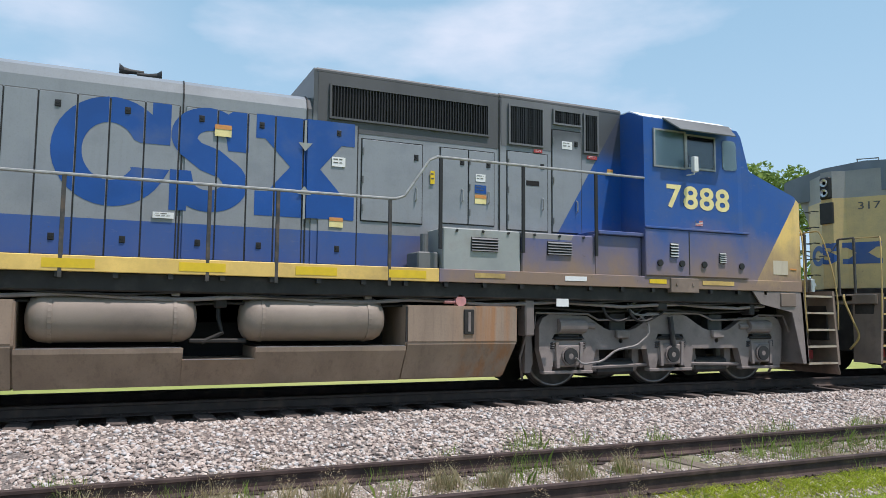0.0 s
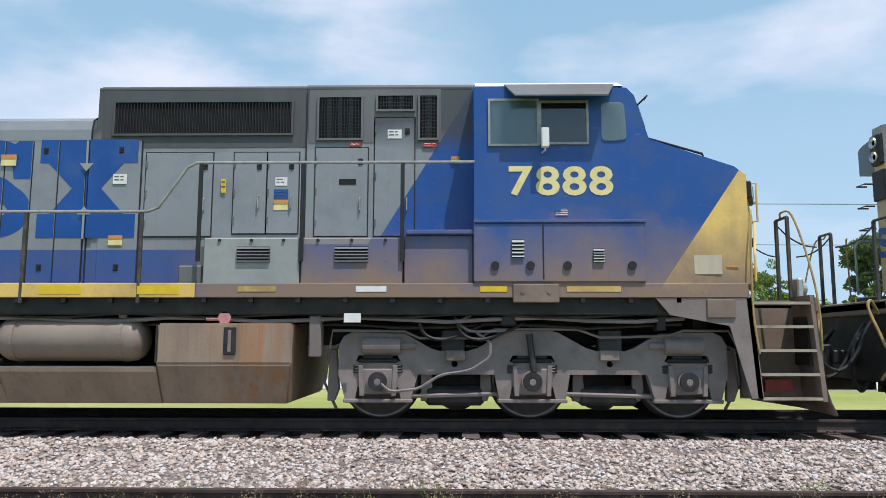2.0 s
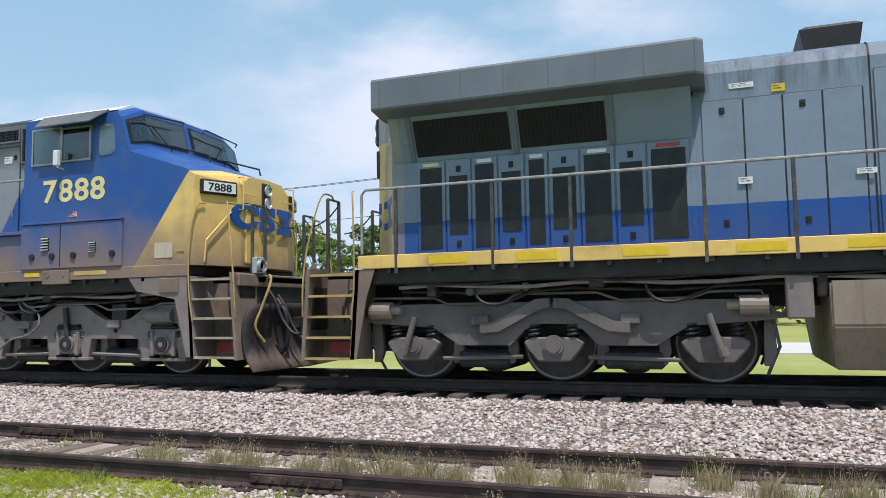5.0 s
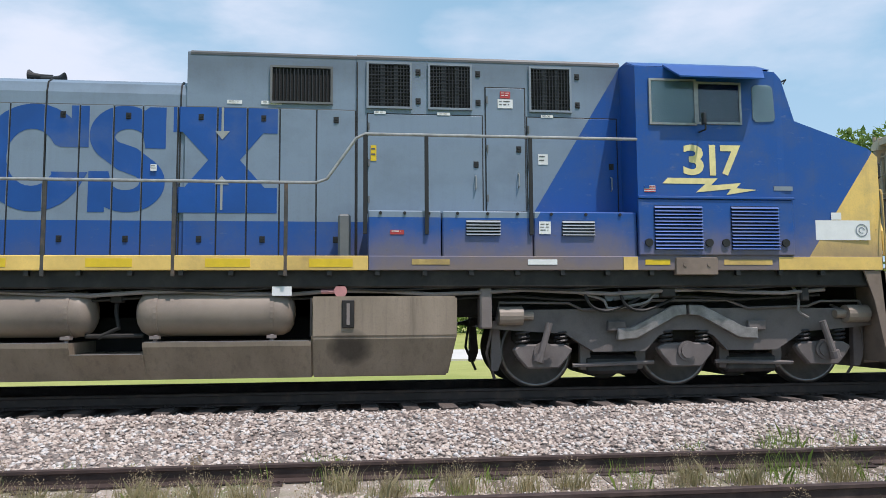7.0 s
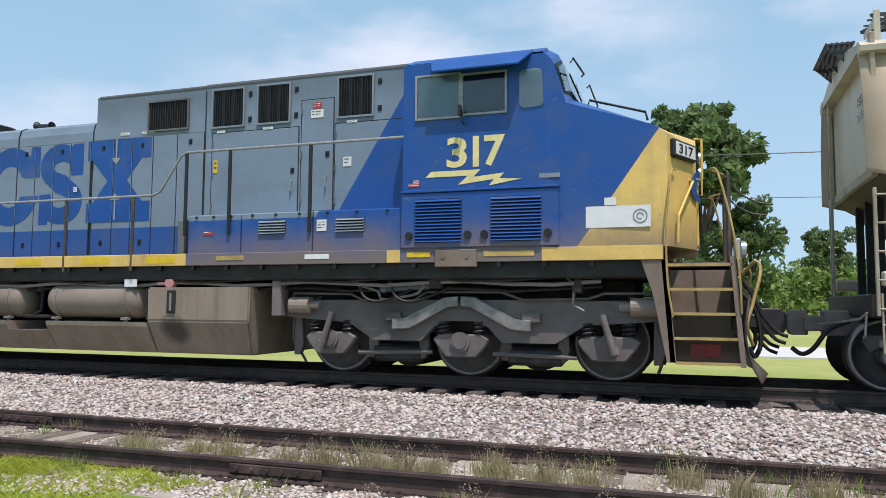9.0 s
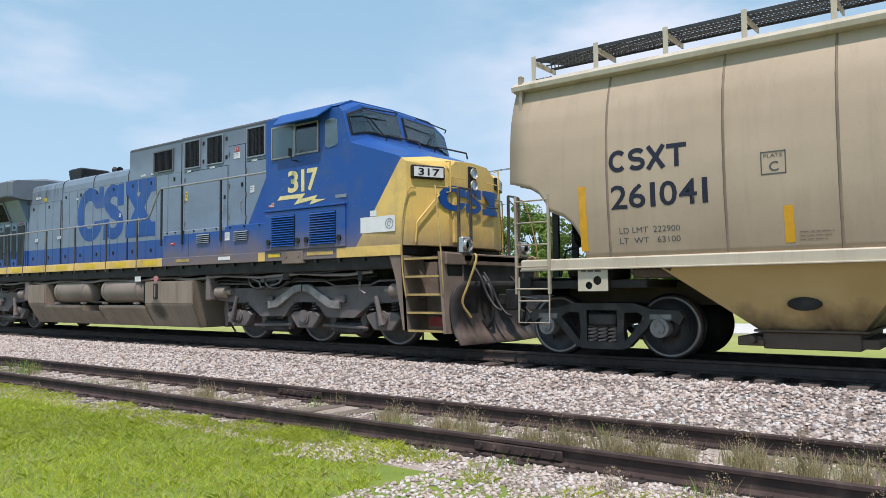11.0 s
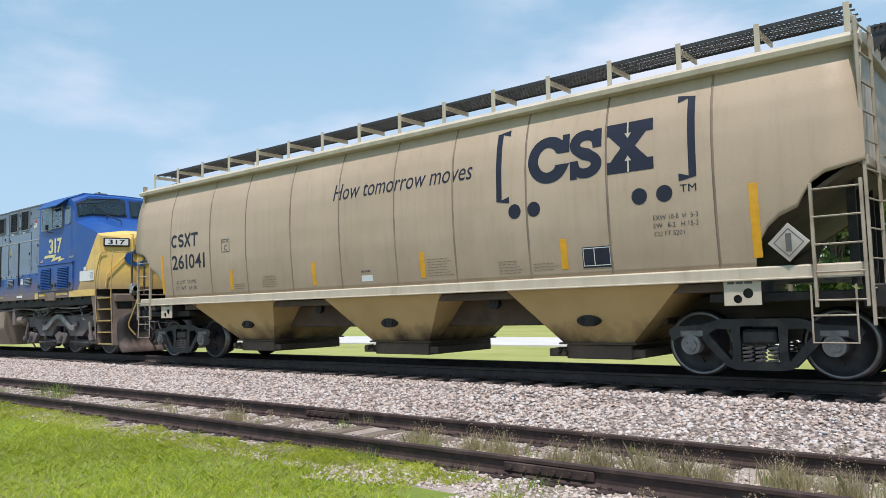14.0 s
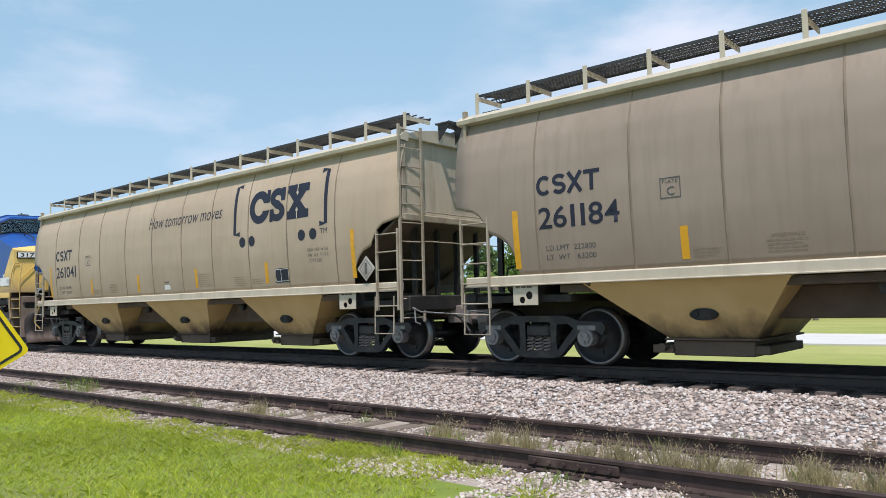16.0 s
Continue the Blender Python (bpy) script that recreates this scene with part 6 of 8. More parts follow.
def loco(center, kind, label, number):
    A = kind == "a"
    lv = "livery_" + kind
    L = thing("locomotive", label, "locomotive", "diesel locomotives of the train", at=(center, TRACK_Y, 0))
    VEHICLES.append((L, center))
    up0 = 1.12 if A else 0.37         # where the raised hood begins
    HY, BY, CY = -0.95, -1.53, -1.57   # near faces of the hood, the low boxes and the cab
    # frame and sill
    bm = box(bmesh.new(), -9.95, 9.95, -1.50, 1.50, 1.40, 1.64, 0.02)
    box(bm, -9.6, 9.6, -0.55, 0.55, 1.0, 1.42, 0.03)
    part("underframe", bm, "under", L)
    bm = box(bmesh.new(), -9.97, 9.97, -1.53, 1.53, 1.64, 1.79, 0.01)
    part("walkway", bm, "under", L)
    for s in (-1, 1):
        bm = box(bmesh.new(), -9.98, 2.78, min(s * 1.53, s * 1.575), max(s * 1.53, s * 1.575), 1.625, 1.815, 0.008)
        st = part("sill_stripe", bm, "yellow", L, "yellow sill stripe with scuffs")
        bm = box(bmesh.new(), 2.785, 10.0, min(s * 1.53, s * 1.572), max(s * 1.53, s * 1.572), 1.625, 1.815, 0.008)
        part("front_sill", bm, lv, L, "dust-brown front sill")
        for x in (-8.6, -7.35, -5.95, -4.6, -3.4, -1.95, -0.45, 1.0, 2.3) if s < 0 else ():
            part("reflector", box(bmesh.new(), x - 0.28, x + 0.28, -1.580, -1.574, 1.665, 1.775), "bright_yellow", st, "bright yellow reflector")
        for x, w, m in ((3.6, 0.5, "yellow_edge"), (5.1, 0.4, "white"), (6.7, 0.35, "bright_yellow"), (8.0, 0.7, "yellow")) if s < 0 else ():
            part("sill_patch", box(bmesh.new(), x - w / 2, x + w / 2, -1.579, -1.571, 1.70, 1.77), m, L)
    if not A:
        part("sill_stripe", box(bmesh.new(), 8.45, 9.99, -1.580, -1.573, 1.632, 1.808), "yellow", L, "yellow sill stripe below the nose")
        part("sill_patch", box(bmesh.new(), 6.22, 6.42, -1.580, -1.573, 1.632, 1.808), "yellow", L)
    bm = box(bmesh.new(), 6.95, 7.55, -1.60, -1.5, 1.56, 1.80, 0.01)
    for x in (7.08, 7.42):
        rod(bm, (x, -1.61, 1.70), (x, -1.59, 1.70), 0.03, 8)
    part("jacking_pad", bm, "step", L)
    # main hood
    hood = [(-0.93, 1.79), (-0.93, 4.08), (-0.89, 4.22), (-0.78, 4.29), (-0.4, 4.33), (0.4, 4.33), (0.78, 4.29), (0.89, 4.22), (0.93, 4.08), (0.93, 1.79)]
    bm = loft(bmesh.new(), [[(x, y, z) for y, z in hood] for x in (-5.32, up0 + 0.1)])
    part("hood", bm, lv, L, "grey hood with a blue band along its foot")
    for x in (-3.24, -0.70 if A else -1.52, up0 - 0.14):
        bm = loft(bmesh.new(), [[(q, y * 1.012, 1.79 + (z - 1.79) * 1.004) for y, z in hood] for q in (x - 0.009, x + 0.009)])
        part("hood_joint", bm, "black", L)
    # raised hood ahead of it
    tall = [(-0.95, 1.79), (-0.95, 4.675), (-0.93, 4.70), (0.93, 4.70), (0.95, 4.675), (0.95, 1.79)]
    bm = loft(bmesh.new(), [[(up0 - 0.06, y, z) for y, z in tall], [(2.63 if not A else 4.08, y, z) for y, z in tall]])
    part("raised_hood", bm, lv, L, "grey raised hood section")
    bm = loft(bmesh.new(), [[(x, y * 1.015, 1.79 + (z - 1.79) * 1.003) for y, z in tall] for x in (2.625 if not A else 4.075, 6.46)])
    part("hood_joint", box(bmesh.new(), 2.622 if not A else 4.072, 2.640 if not A else 4.090, -0.972, -0.955, 1.80, 4.60), "black", L)
    part("equipment_cabinet", bm, lv, L, "grey equipment cabinet behind the cab")
    CB = HY * 1.015
    for xa, xb, k in ((up0 - 0.02, 2.63 if not A else 4.08, 1.0), (2.625 if not A else 4.075, 6.45, 1.015)):
        cap = [(-0.956 * k, 4.65), (-0.956 * k, 4.68), (-0.935 * k, 4.708 + k * 0.5 - 0.5), (0.935 * k, 4.708 + k * 0.5 - 0.5), (0.956 * k, 4.68), (0.956 * k, 4.65)]
        part("hood_roof", loft(bmesh.new(), [[(x, y, z) for y, z in cap] for x in (xa, xb)]), "charcoal", L, "sooty dark roof sheet of the raised hood")
    # radiator section with overhanging wings
    body = [(-0.97, 1.79), (-0.97, 3.80), (0.97, 3.80), (0.97, 1.79)]
    bm = loft(bmesh.new(), [[(x, y, z) for y, z in body] for x in (-9.70, -5.32)])
    part("radiator_body", bm, lv, L)
    wing = [(-1.20, 3.86), (-1.585, 3.92), (-1.60, 3.95), (-1.60, 4.35), (-1.575, 4.385), (-1.44, 4.43), (-0.5, 4.56), (0.5, 4.56), (1.44, 4.43), (1.575, 4.385), (1.60, 4.35), (1.60, 3.95), (1.585, 3.92), (1.20, 3.86)]
    bm = loft(bmesh.new(), [[(-9.74, y, z) for y, z in wing], [(-5.26, y, z) for y, z in wing], [(-5.16, y * 0.93, min(z, 4.50)) for y, z in wing]])
    part("radiator_wing", bm, "wing", L, "grey overhanging radiator wings with dust")
    for k in range(8):
        x = -9.60 + k * 0.62
        part("wing_seam", box(bmesh.new(), x - 0.006, x + 0.006, -1.603, -1.598, 3.96, 4.34), "grey_dark", L)
    lean = [(-0.98, 3.24), (-1.24, 3.865), (1.24, 3.865), (0.98, 3.24)]
    part("intake_frame", loft(bmesh.new(), [[(x, y, z) for y, z in lean] for x in (-9.64, -5.34)]), lv, L, "grey leaning frame of the radiator intakes")
    for s in (-1, 1):
        for x0, x1 in ((-9.25, -7.80), (-7.66, -6.45)):
            # Flat slab whose near-black colour replaces the intake's shaded depth.
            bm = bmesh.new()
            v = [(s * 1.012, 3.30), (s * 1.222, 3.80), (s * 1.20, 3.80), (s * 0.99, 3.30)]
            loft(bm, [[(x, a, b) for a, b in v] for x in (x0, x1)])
            rad = part("radiator_opening", bm, "recess", L, "slanted radiator intake, its shaded depth painted black")
            bm = bmesh.new()
            x = x0 + 0.06
            while x < x1:
                rod(bm, (x, s * 1.016, 3.30), (x, s * 1.226, 3.80), 0.008, 4)
                x += 0.06
            tagged(part("screen", bm, "grille", rad), kind="stuff")
        for x in (-9.32, -7.73, -6.38):
            bm = bmesh.new()
            v = [(s * 0.98, 3.25), (s * 1.235, 3.86), (s * 1.265, 3.85), (s * 1.01, 3.24)]
            loft(bm, [[(q, a, b) for a, b in v] for q in (x - 0.04, x + 0.04)])
            part("wing_rib", bm, "wing", L)
    px = -9.28
    for i, w in enumerate((0.46, 0.40, 0.40, 0.40, 0.34, 0.44, 0.48, 0.42, 0.56)):
        bm = box(bmesh.new(), px + 0.012, px + w - 0.012, -1.0, -0.96, 1.84, 3.22, 0.006)
        dp = part("side_panel", bm, lv, L)
        z1 = 3.12 if i % 2 == 0 else 2.98
        bm = box(bmesh.new(), px + 0.06, px + w - 0.06, -1.010, -1.0, 1.92 if i % 2 == 0 else 2.12, z1)
        part("panel_screen", bm, "grille", dp, "dark mesh screen")
        if i % 2:
            latch(dp, px + w / 2, 3.08, -1.004)
            latch(dp, px + w / 2, 1.98, -1.004)
        else:
            notice(dp, px + w / 2, 3.17, -1.002, w * 0.55, 0.05, ("number_yellow", "white", "white", "white", "red")[i // 2], bars=0)
        px += w
    # hood doors
    if A:
        doors = [(-5.2, -4.71), (-4.69, -4.24), (-4.22, -3.78), (-3.76, -3.28), (-3.2, -2.80), (-2.78, -2.42), (-2.40, -1.98), (-1.96, -1.60), (-1.58, -1.18), (-1.16, -0.75), (-0.66, -0.26), (-0.24, 0.14), (0.16, 0.52), (0.54, 0.92)]
        more = [(1.16, 1.72)]
    else:
        doors = [(-5.22, -4.72), (-4.70, -4.25), (-4.23, -3.79), (-3.77, -3.34), (-3.2, -2.82), (-2.80, -2.38), (-2.36, -1.98), (-1.96, -1.53), (-1.50, -1.09), (-1.07, -0.65), (-0.63, -0.27), (-0.25, 0.19)]
        more = [(0.30, 0.72), (0.74, 1.12), (1.14, 1.56), (1.58, 2.06), (2.08, 2.60)]
    edges = []
    for i, (a, b) in enumerate(doors + more):
        y = -0.93 if i < len(doors) else -0.95
        top = 3.70 if b < -3.22 else 3.90
        bm = box(bmesh.new(), a, b, y - 0.022, y, 1.86, top, 0.004)
        d = part("hood_door", bm, lv, L)
        edges.append(b + 0.01)
        part("door_gap", box(bmesh.new(), b + 0.001, b + 0.019, y - 0.014, y - 0.001, 1.86, top), "black", L)
        part("hinge_line", box(bmesh.new(), a, b, y - 0.018, y - 0.001, top + 0.002, top + 0.014), "grey_dark", L)
        if i % 2 == 0:
            latch(d, (a + b) / 2, top - 0.14, y - 0.022)
            latch(d, (a + b) / 2, 2.08, y - 0.022)
    # operator's emblem over the doors
    for i in range(3):
        em = groove(emblem(i, -2.25, 2.50, 3.93, 1.42) if A else emblem(i, -2.34, 2.44, 3.88, 1.46), edges + [up0 - 0.15])
        conform(em, lambda z: 0.0)
        for v in em.verts:
            v.co.y += -0.956 if v.co.x < up0 - 0.15 else -0.977
        part(EMBLEM[i], em, "blue", L, "large blue piece of the operator's emblem")
    ax_ = 0.95 if A else 0.80
    for za, zb, d in ((3.90, 3.48, 1), (2.48, 2.92, -1)):
        bm = bmesh.new()
        quad(bm, ax_ - 0.016, ax_ + 0.016, min(za, zb), max(za, zb), -0.984)
        bm.faces.new([bm.verts.new((ax_ + q, -0.985, zz)) for q, zz in ((-0.10, zb + d * 0.09), (0.10, zb + d * 0.09), (0.0, zb - d * 0.03))])
        part("arrow", bm, "grey_light", L, "thin pale arrow")
    for x, z, m, w, h in ((-4.72, 2.62, "white", 0.17, 0.09), (-3.34, 2.64, "white", 0.22, 0.07), (-2.32, 3.66, "white", 0.10, 0.05), (-0.10, 3.05, "white", 0.08, 0.09)) if not A else ((-0.18, 3.62, "orange", 0.22, 0.16), (1.44, 3.34, "white", 0.20, 0.14), (1.42, 2.46, "orange", 0.20, 0.14), (-0.9, 2.42, "white", 0.26, 0.08)):
        notice(L, x, z, -0.975 if x < 1 else -0.983, w, h, m, bars=2)
    for x, z, m, w, h in ((-4.72, 3.88, "white", 0.30, 0.07), (-4.28, 3.80, "bright_yellow", 0.16, 0.10), (0.95, 3.99, "white", 0.2, 0.05), (1.45, 3.99, "white", 0.28, 0.05), (2.27, 3.55, "white", 0.16, 0.12)) if not A else ((-2.9, 3.2, "white", 0.2, 0.07),):
        notice(L, x, z, -0.955 if x > 0.37 else -0.937, w, h, m, bars=2)
    if A:
        for a, b, z0, z1 in ((1.80, 2.75, 2.52, 3.72), (3.06, 3.52, 2.56, 3.72), (3.54, 3.98, 2.56, 3.72), (4.22, 4.96, 2.52, 3.78), (5.06, 5.62, 2.52, 4.22)):
            d = part("cabinet_door", box(bmesh.new(), a, b, CB - 0.02 if a > 4.1 else -0.97, CB if a > 4.1 else -0.95, z0, z1, 0.004), lv, L)
            latch(d, b - 0.10, z1 - 0.2, CB - 0.02 if a > 4.1 else -0.97)
            door_fittings(L, d, a, b, z0, z1, CB if a > 4.1 else -0.95)
        part("door_window", card(4.56, 4.80, 3.25, 3.33, CB - 0.021), "recess", L)
        part("soot_panel", box(bmesh.new(), 1.125, 4.075, -0.955, -0.948, 3.80, 4.645), "charcoal", L, "charcoal sooty panel round the long grille")
        part("soot_panel", box(bmesh.new(), 4.11, 6.0, CB - 0.005, CB + 0.002, 3.86, 4.645), "soot_grey", L)
        grille(L, 1.32, 3.86, 4.0, 4.46, -0.957, 0.045, frame="charcoal")
        grille(L, 4.26, 4.86, 3.92, 4.52, CB - 0.006, 0.04, True, "soot_grey")
        grille(L, 5.10, 5.60, 4.34, 4.54, CB - 0.006, 0.04, True, "soot_grey")
        grille(L, 5.70, 5.94, 3.92, 4.54, CB - 0.006, 0.04, True, "soot_grey")
        for x, z, m, w, h in ((3.74, 3.30, "white", 0.17, 0.12), (3.74, 3.12, "blue", 0.2, 0.13), (3.74, 2.96, "orange", 0.2, 0.14), (2.92, 3.24, "bright_yellow", 0.07, 0.2), (5.34, 3.98, "white", 0.2, 0.13), (4.78, 3.83, "red", 0.16, 0.06), (5.84, 3.82, "red", 0.2, 0.06), (6.2, 3.6, "orange", 0.12, 0.1)):
            notice(L, x, z, CB - 0.022 if x > 4.1 else -0.973, w, h, m, bars=2)
    else:
        for a, b, z0, z1 in ((2.78, 4.40, 2.46, 3.86), (4.46, 5.02, 2.50, 4.28), (5.06, 6.38, 2.46, 3.86)):
            d = part("cabinet_door", box(bmesh.new(), a, b, CB - 0.014, CB, z0, z1, 0.004), lv, L)
            latch(d, b - 0.09, (z0 + z1) / 2, CB - 0.014)
            door_fittings(L, d, a, b, z0, z1, CB)
        grille(L, 1.46, 2.26, 4.01, 4.49, -0.953, 0.05, frame="grey_dark")
        for a, b in ((2.79, 3.37), (3.66, 4.23), (5.12, 5.69)):
            grille(L, a, b, 3.97, 4.58, CB - 0.001, 0.045, True)
            latch(L, b + 0.12, 4.48, CB)
            latch(L, b + 0.12, 4.06, CB)
        for x, z, m, w, h in ((4.74, 4.18, "red", 0.15, 0.10), (4.74, 4.05, "white", 0.22, 0.13), (2.95, 3.88, "white", 0.16, 0.04), (3.85, 3.88, "white", 0.18, 0.04), (5.35, 3.88, "white", 0.18, 0.04), (5.28, 3.25, "white", 0.14, 0.15), (2.86, 3.30, "bright_yellow", 0.08, 0.22)):
            notice(L, x, z, CB - 0.018, w, h, m, bars=2)
    # low boxes beside the cabinets
    if A:
        lows = [(2.86, 4.14, "grey_light"), (4.16, 5.50, lv)]
    else:
        lows = [(2.78, 3.74, lv), (3.76, 4.98, lv), (5.0, 6.44, lv)]
    for a, b, m in lows:
        for s in (-1, 1):
            bm = box(bmesh.new(), a, b, min(s * 0.94, s * 1.53), max(s * 0.94, s * 1.53), 1.80, 2.42, 0.015)
            bx = part("low_box", bm, m, L)
        for k in range(3):
            bm = bmesh.new()
            x = a + (b - a) * (k + 0.5) / 3
            rod(bm, (x, -1.55, 2.385), (x, -1.53, 2.385), 0.022, 6)
            part("fastener", bm, "black", bx)
    for a, b in ((3.31, 3.75), (4.61, 5.05)) if A else ((4.08, 4.54), (5.39, 5.84)):
        louvre(L, a, b, 2.09, 2.30, BY - 0.001, 5, "soot_grey" if A else "grey", lv)
    if A:
        bm = box(bmesh.new(), 5.52, 6.44, -1.49, -0.94, 1.80, 2.46, 0.015)
        box(bm, 5.55, 6.46, -1.56, -0.96, 2.46, 2.52, 0.01)
        part("side_locker", bm, lv, L)
        for x in (2.55,):
            bm = box(bmesh.new(), 2.5, 2.82, -1.45, -1.0, 1.80, 2.06, 0.02)
            rod(bm, (2.7, -1.2, 2.06), (2.7, -1.2, 2.34), 0.06, 10)
            part("bell_box", bm, "grey_dark", L)
    else:
        notice(L, 3.16, 2.13, BY - 0.004, 0.18, 0.06, "red", bars=1)
        notice(L, 5.15, 2.20, BY - 0.004, 0.16, 0.17, "white", bars=3)
        bm = box(bmesh.new(), 2.38, 2.55, -1.30, -1.1, 1.80, 2.40, 0.03)
        part("bell_box", bm, "grey_dark", L)
    # cab and nose
    st = []
    for x, h, zt, hc, zc in ((6.45, 1.57, 4.46, 1.20, 4.62), (7.5, 1.57, 4.46, 1.20, 4.63), (8.50, 1.57, 4.44, 1.15, 4.61), (8.60, 1.56, 4.34, 1.10, 4.56), (8.78, 1.56, 3.74, 1.10, 3.90), (9.90, 1.53, 3.37, 0.9, 3.50), (10.06, 1.50, 3.26, 0.8, 3.42), (10.40, 0.72, 3.18, 0.5, 3.34)):
        st.append([(x, -h, 1.80), (x, -h, zt), (x, -hc, zc), (x, 0, zc + 0.03), (x, hc, zc), (x, h, zt), (x, h, 1.80)])
    bm = loft(bmesh.new(), st)
    part("cab", bm, lv, L, "blue cab with a sloping yellow-tipped nose")
    bm = loft(bmesh.new(), [[(x, -1.53, 4.485), (x, -1.2, 4.645), (x, 0, 4.68), (x, 1.2, 4.645), (x, 1.53, 4.485), (x, 0, 4.5)] for x in (6.47, 8.46)])
    part("cab_roof", bm, "roof_white" if A else "blue", L, "white cab roof" if A else "blue cab roof")
    bm = box(bmesh.new(), 6.44, 8.68, CY - 0.03, CY + 0.02, 1.83, 2.60, 0.01)
    bx = part("side_box", bm, lv, L, "dust-stained locker below the cab")
    bm = box(bmesh.new(), 6.44, 8.70, CY - 0.05, CY, 2.605, 2.64, 0.006)
    part("drip_rail", bm, lv, bx)
    if A:
        for x0, x1, z0, z1 in ((6.94, 7.10, 2.14, 2.38), (8.00, 8.14, 2.08, 2.26)):
            louvre(bx, x0, x1, z0, z1, CY - 0.031, 5, "grey_light", lv)
        for x in (6.72, 7.18, 7.66, 8.50):
            bm = bmesh.new()
            rod(bm, (x, CY - 0.06, 2.04), (x, CY - 0.03, 2.04), 0.055, 12)
            part("round_latch", bm, "black", bx)
        part("box_joint", box(bmesh.new(), 7.34, 7.36, CY - 0.033, CY - 0.02, 1.86, 2.58), "black", bx)
    else:
        for x0, x1 in ((6.66, 7.34), (7.76, 8.45)):
            louvre(bx, x0, x1, 1.90, 2.51, CY - 0.031, 13, "blue", lv)
            for x in (x0 - 0.09, x1 + 0.09):
                bm = bmesh.new()
                rod(bm, (x, CY - 0.06, 2.0), (x, CY - 0.03, 2.0), 0.055, 12)
                part("round_latch", bm, "black", bx)
    # windows
    def window(x0, x1, z0, z1, behind):
        bm = bmesh.new()
        for a, b, c, d in ((x0, x1, z1 - 0.03, z1), (x0, x1, z0, z0 + 0.03), (x0, x0 + 0.03, z0 + 0.03, z1 - 0.03), (x1 - 0.03, x1, z0 + 0.03, z1 - 0.03)):
            box(bm, a, b, CY - 0.03, CY + 0.01, c, d)
        w = part("window_frame", bm, "rail_metal", L, "bare metal window frame")
        part("cabin", box(bmesh.new(), x0 + 0.03, x1 - 0.03, CY - 0.006, CY - 0.002, z0 + 0.03, z1 - 0.03), behind, w)
        part("pane", box(bmesh.new(), x0 + 0.03, x1 - 0.03, CY - 0.022, CY - 0.016, z0 + 0.03, z1 - 0.03), "glass", w, "cab window glass")
    window(6.64, 7.32, 3.64, 4.29, "cabin_pale")
    window(7.32, 7.98, 3.66, 4.26, "cabin_dark")
    corner = arc(8.22, 4.17, 0.07, 0.07, 180, 90, 3) + arc(8.39, 4.17, 0.07, 0.07, 90, 0, 3) + arc(8.42, 3.78, 0.06, 0.06, 0, -90, 3) + arc(8.22, 3.78, 0.07, 0.07, -90, -180, 3)
    cw = part("corner_window", prism(bmesh.new(), corner, CY - 0.006, CY - 0.001), "cabin_sky", L)
    part("pane", prism(bmesh.new(), corner, CY - 0.016, CY - 0.011), "glass", cw)
    bm = bmesh.new()
    loft(bm, [[(a, -1.56, 4.50), (b, -1.86, 4.255), (b, -1.855, 4.235), (a, -1.56, 4.47)] for a, b in ((6.86, 6.98), (8.33, 8.19))])
    part("sun_visor", bm, "grey_dark" if A else "blue", L, "tilted sun visor over the side window")
    bm = box(bmesh.new(), 7.33, 7.43 if A else 7.37, -1.78, -1.70, 3.58 if A else 3.62, 3.84 if A else 3.78, 0.01)
    tube(bm, [(7.36, -1.57, 3.55), (7.38, -1.72, 3.55), (7.38, -1.74, 3.7)], 0.014, 6)
    part("mirror", bm, "white" if A else "black", L, "small side mirror")
    for s in (-1, 1):
        bm = bmesh.new()
        def front(y, z, d):
            top = 4.59 - 0.03 * y / 1.1 if y < 1.1 else 4.56 - (y - 1.1) / 0.46 * 0.22
            return (8.60 + (top - z) / 0.63 * 0.18 + d, s * y, z)
        for d, g, mt, nm in ((0.012, 0.035, "black", "windscreen_seal"), (0.020, 0.0, "cabin_dark", "cabin"), (0.032, 0.0, "glass", "windscreen")):
            bm = bmesh.new()
            top = [(1.46 + g, 4.27 + g), (1.1, 4.44 + g), (0.10 - g, 4.48 + g)]
            bot = [(1.46 + g, 3.92 - g), (1.1, 4.02 - g), (0.10 - g, 4.04 - g)]
            for i in range(2):
                loft(bm, [[front(*q, k) for q in (top[i], top[i + 1], bot[i + 1], bot[i])] for k in (d - 0.006, d)])
            part(nm, bm, mt, L, "front windscreen" if nm == "windscreen" else "")
        bm = bmesh.new()
        tube(bm, [(8.80, s * 1.3, 4.36), (8.84, s * 1.3, 4.42), (8.84, s * 0.3, 4.5), (8.80, s * 0.3, 4.46)], 0.014, 6)
        tube(bm, [(8.86, s * 0.7, 3.98), (8.74, s * 1.0, 4.3)], 0.012, 5)
        part("wiper", bm, "black", L)
        bm = bmesh.new()
        tube(bm, [(8.95, s * 0.75, 3.86), (8.98, s * 0.75, 3.97), (9.75, s * 0.75, 3.74), (9.78, s * 0.75, 3.62)], 0.018, 6)
        part("nose_grab_iron", bm, "black", L)
    # number, cab marks
    if A:
        part("road_number", digits(number, 6.91, 8.29, 2.97, 3.37, CY - 0.006, 0.022), "number_yellow", L, "pale yellow road number " + number)
    else:
        part("road_number", digits(number, 7.11, 7.95, 2.94, 3.37, CY - 0.006, 0.028), "number_yellow", L, "pale yellow road number " + number)
        bm = bmesh.new()
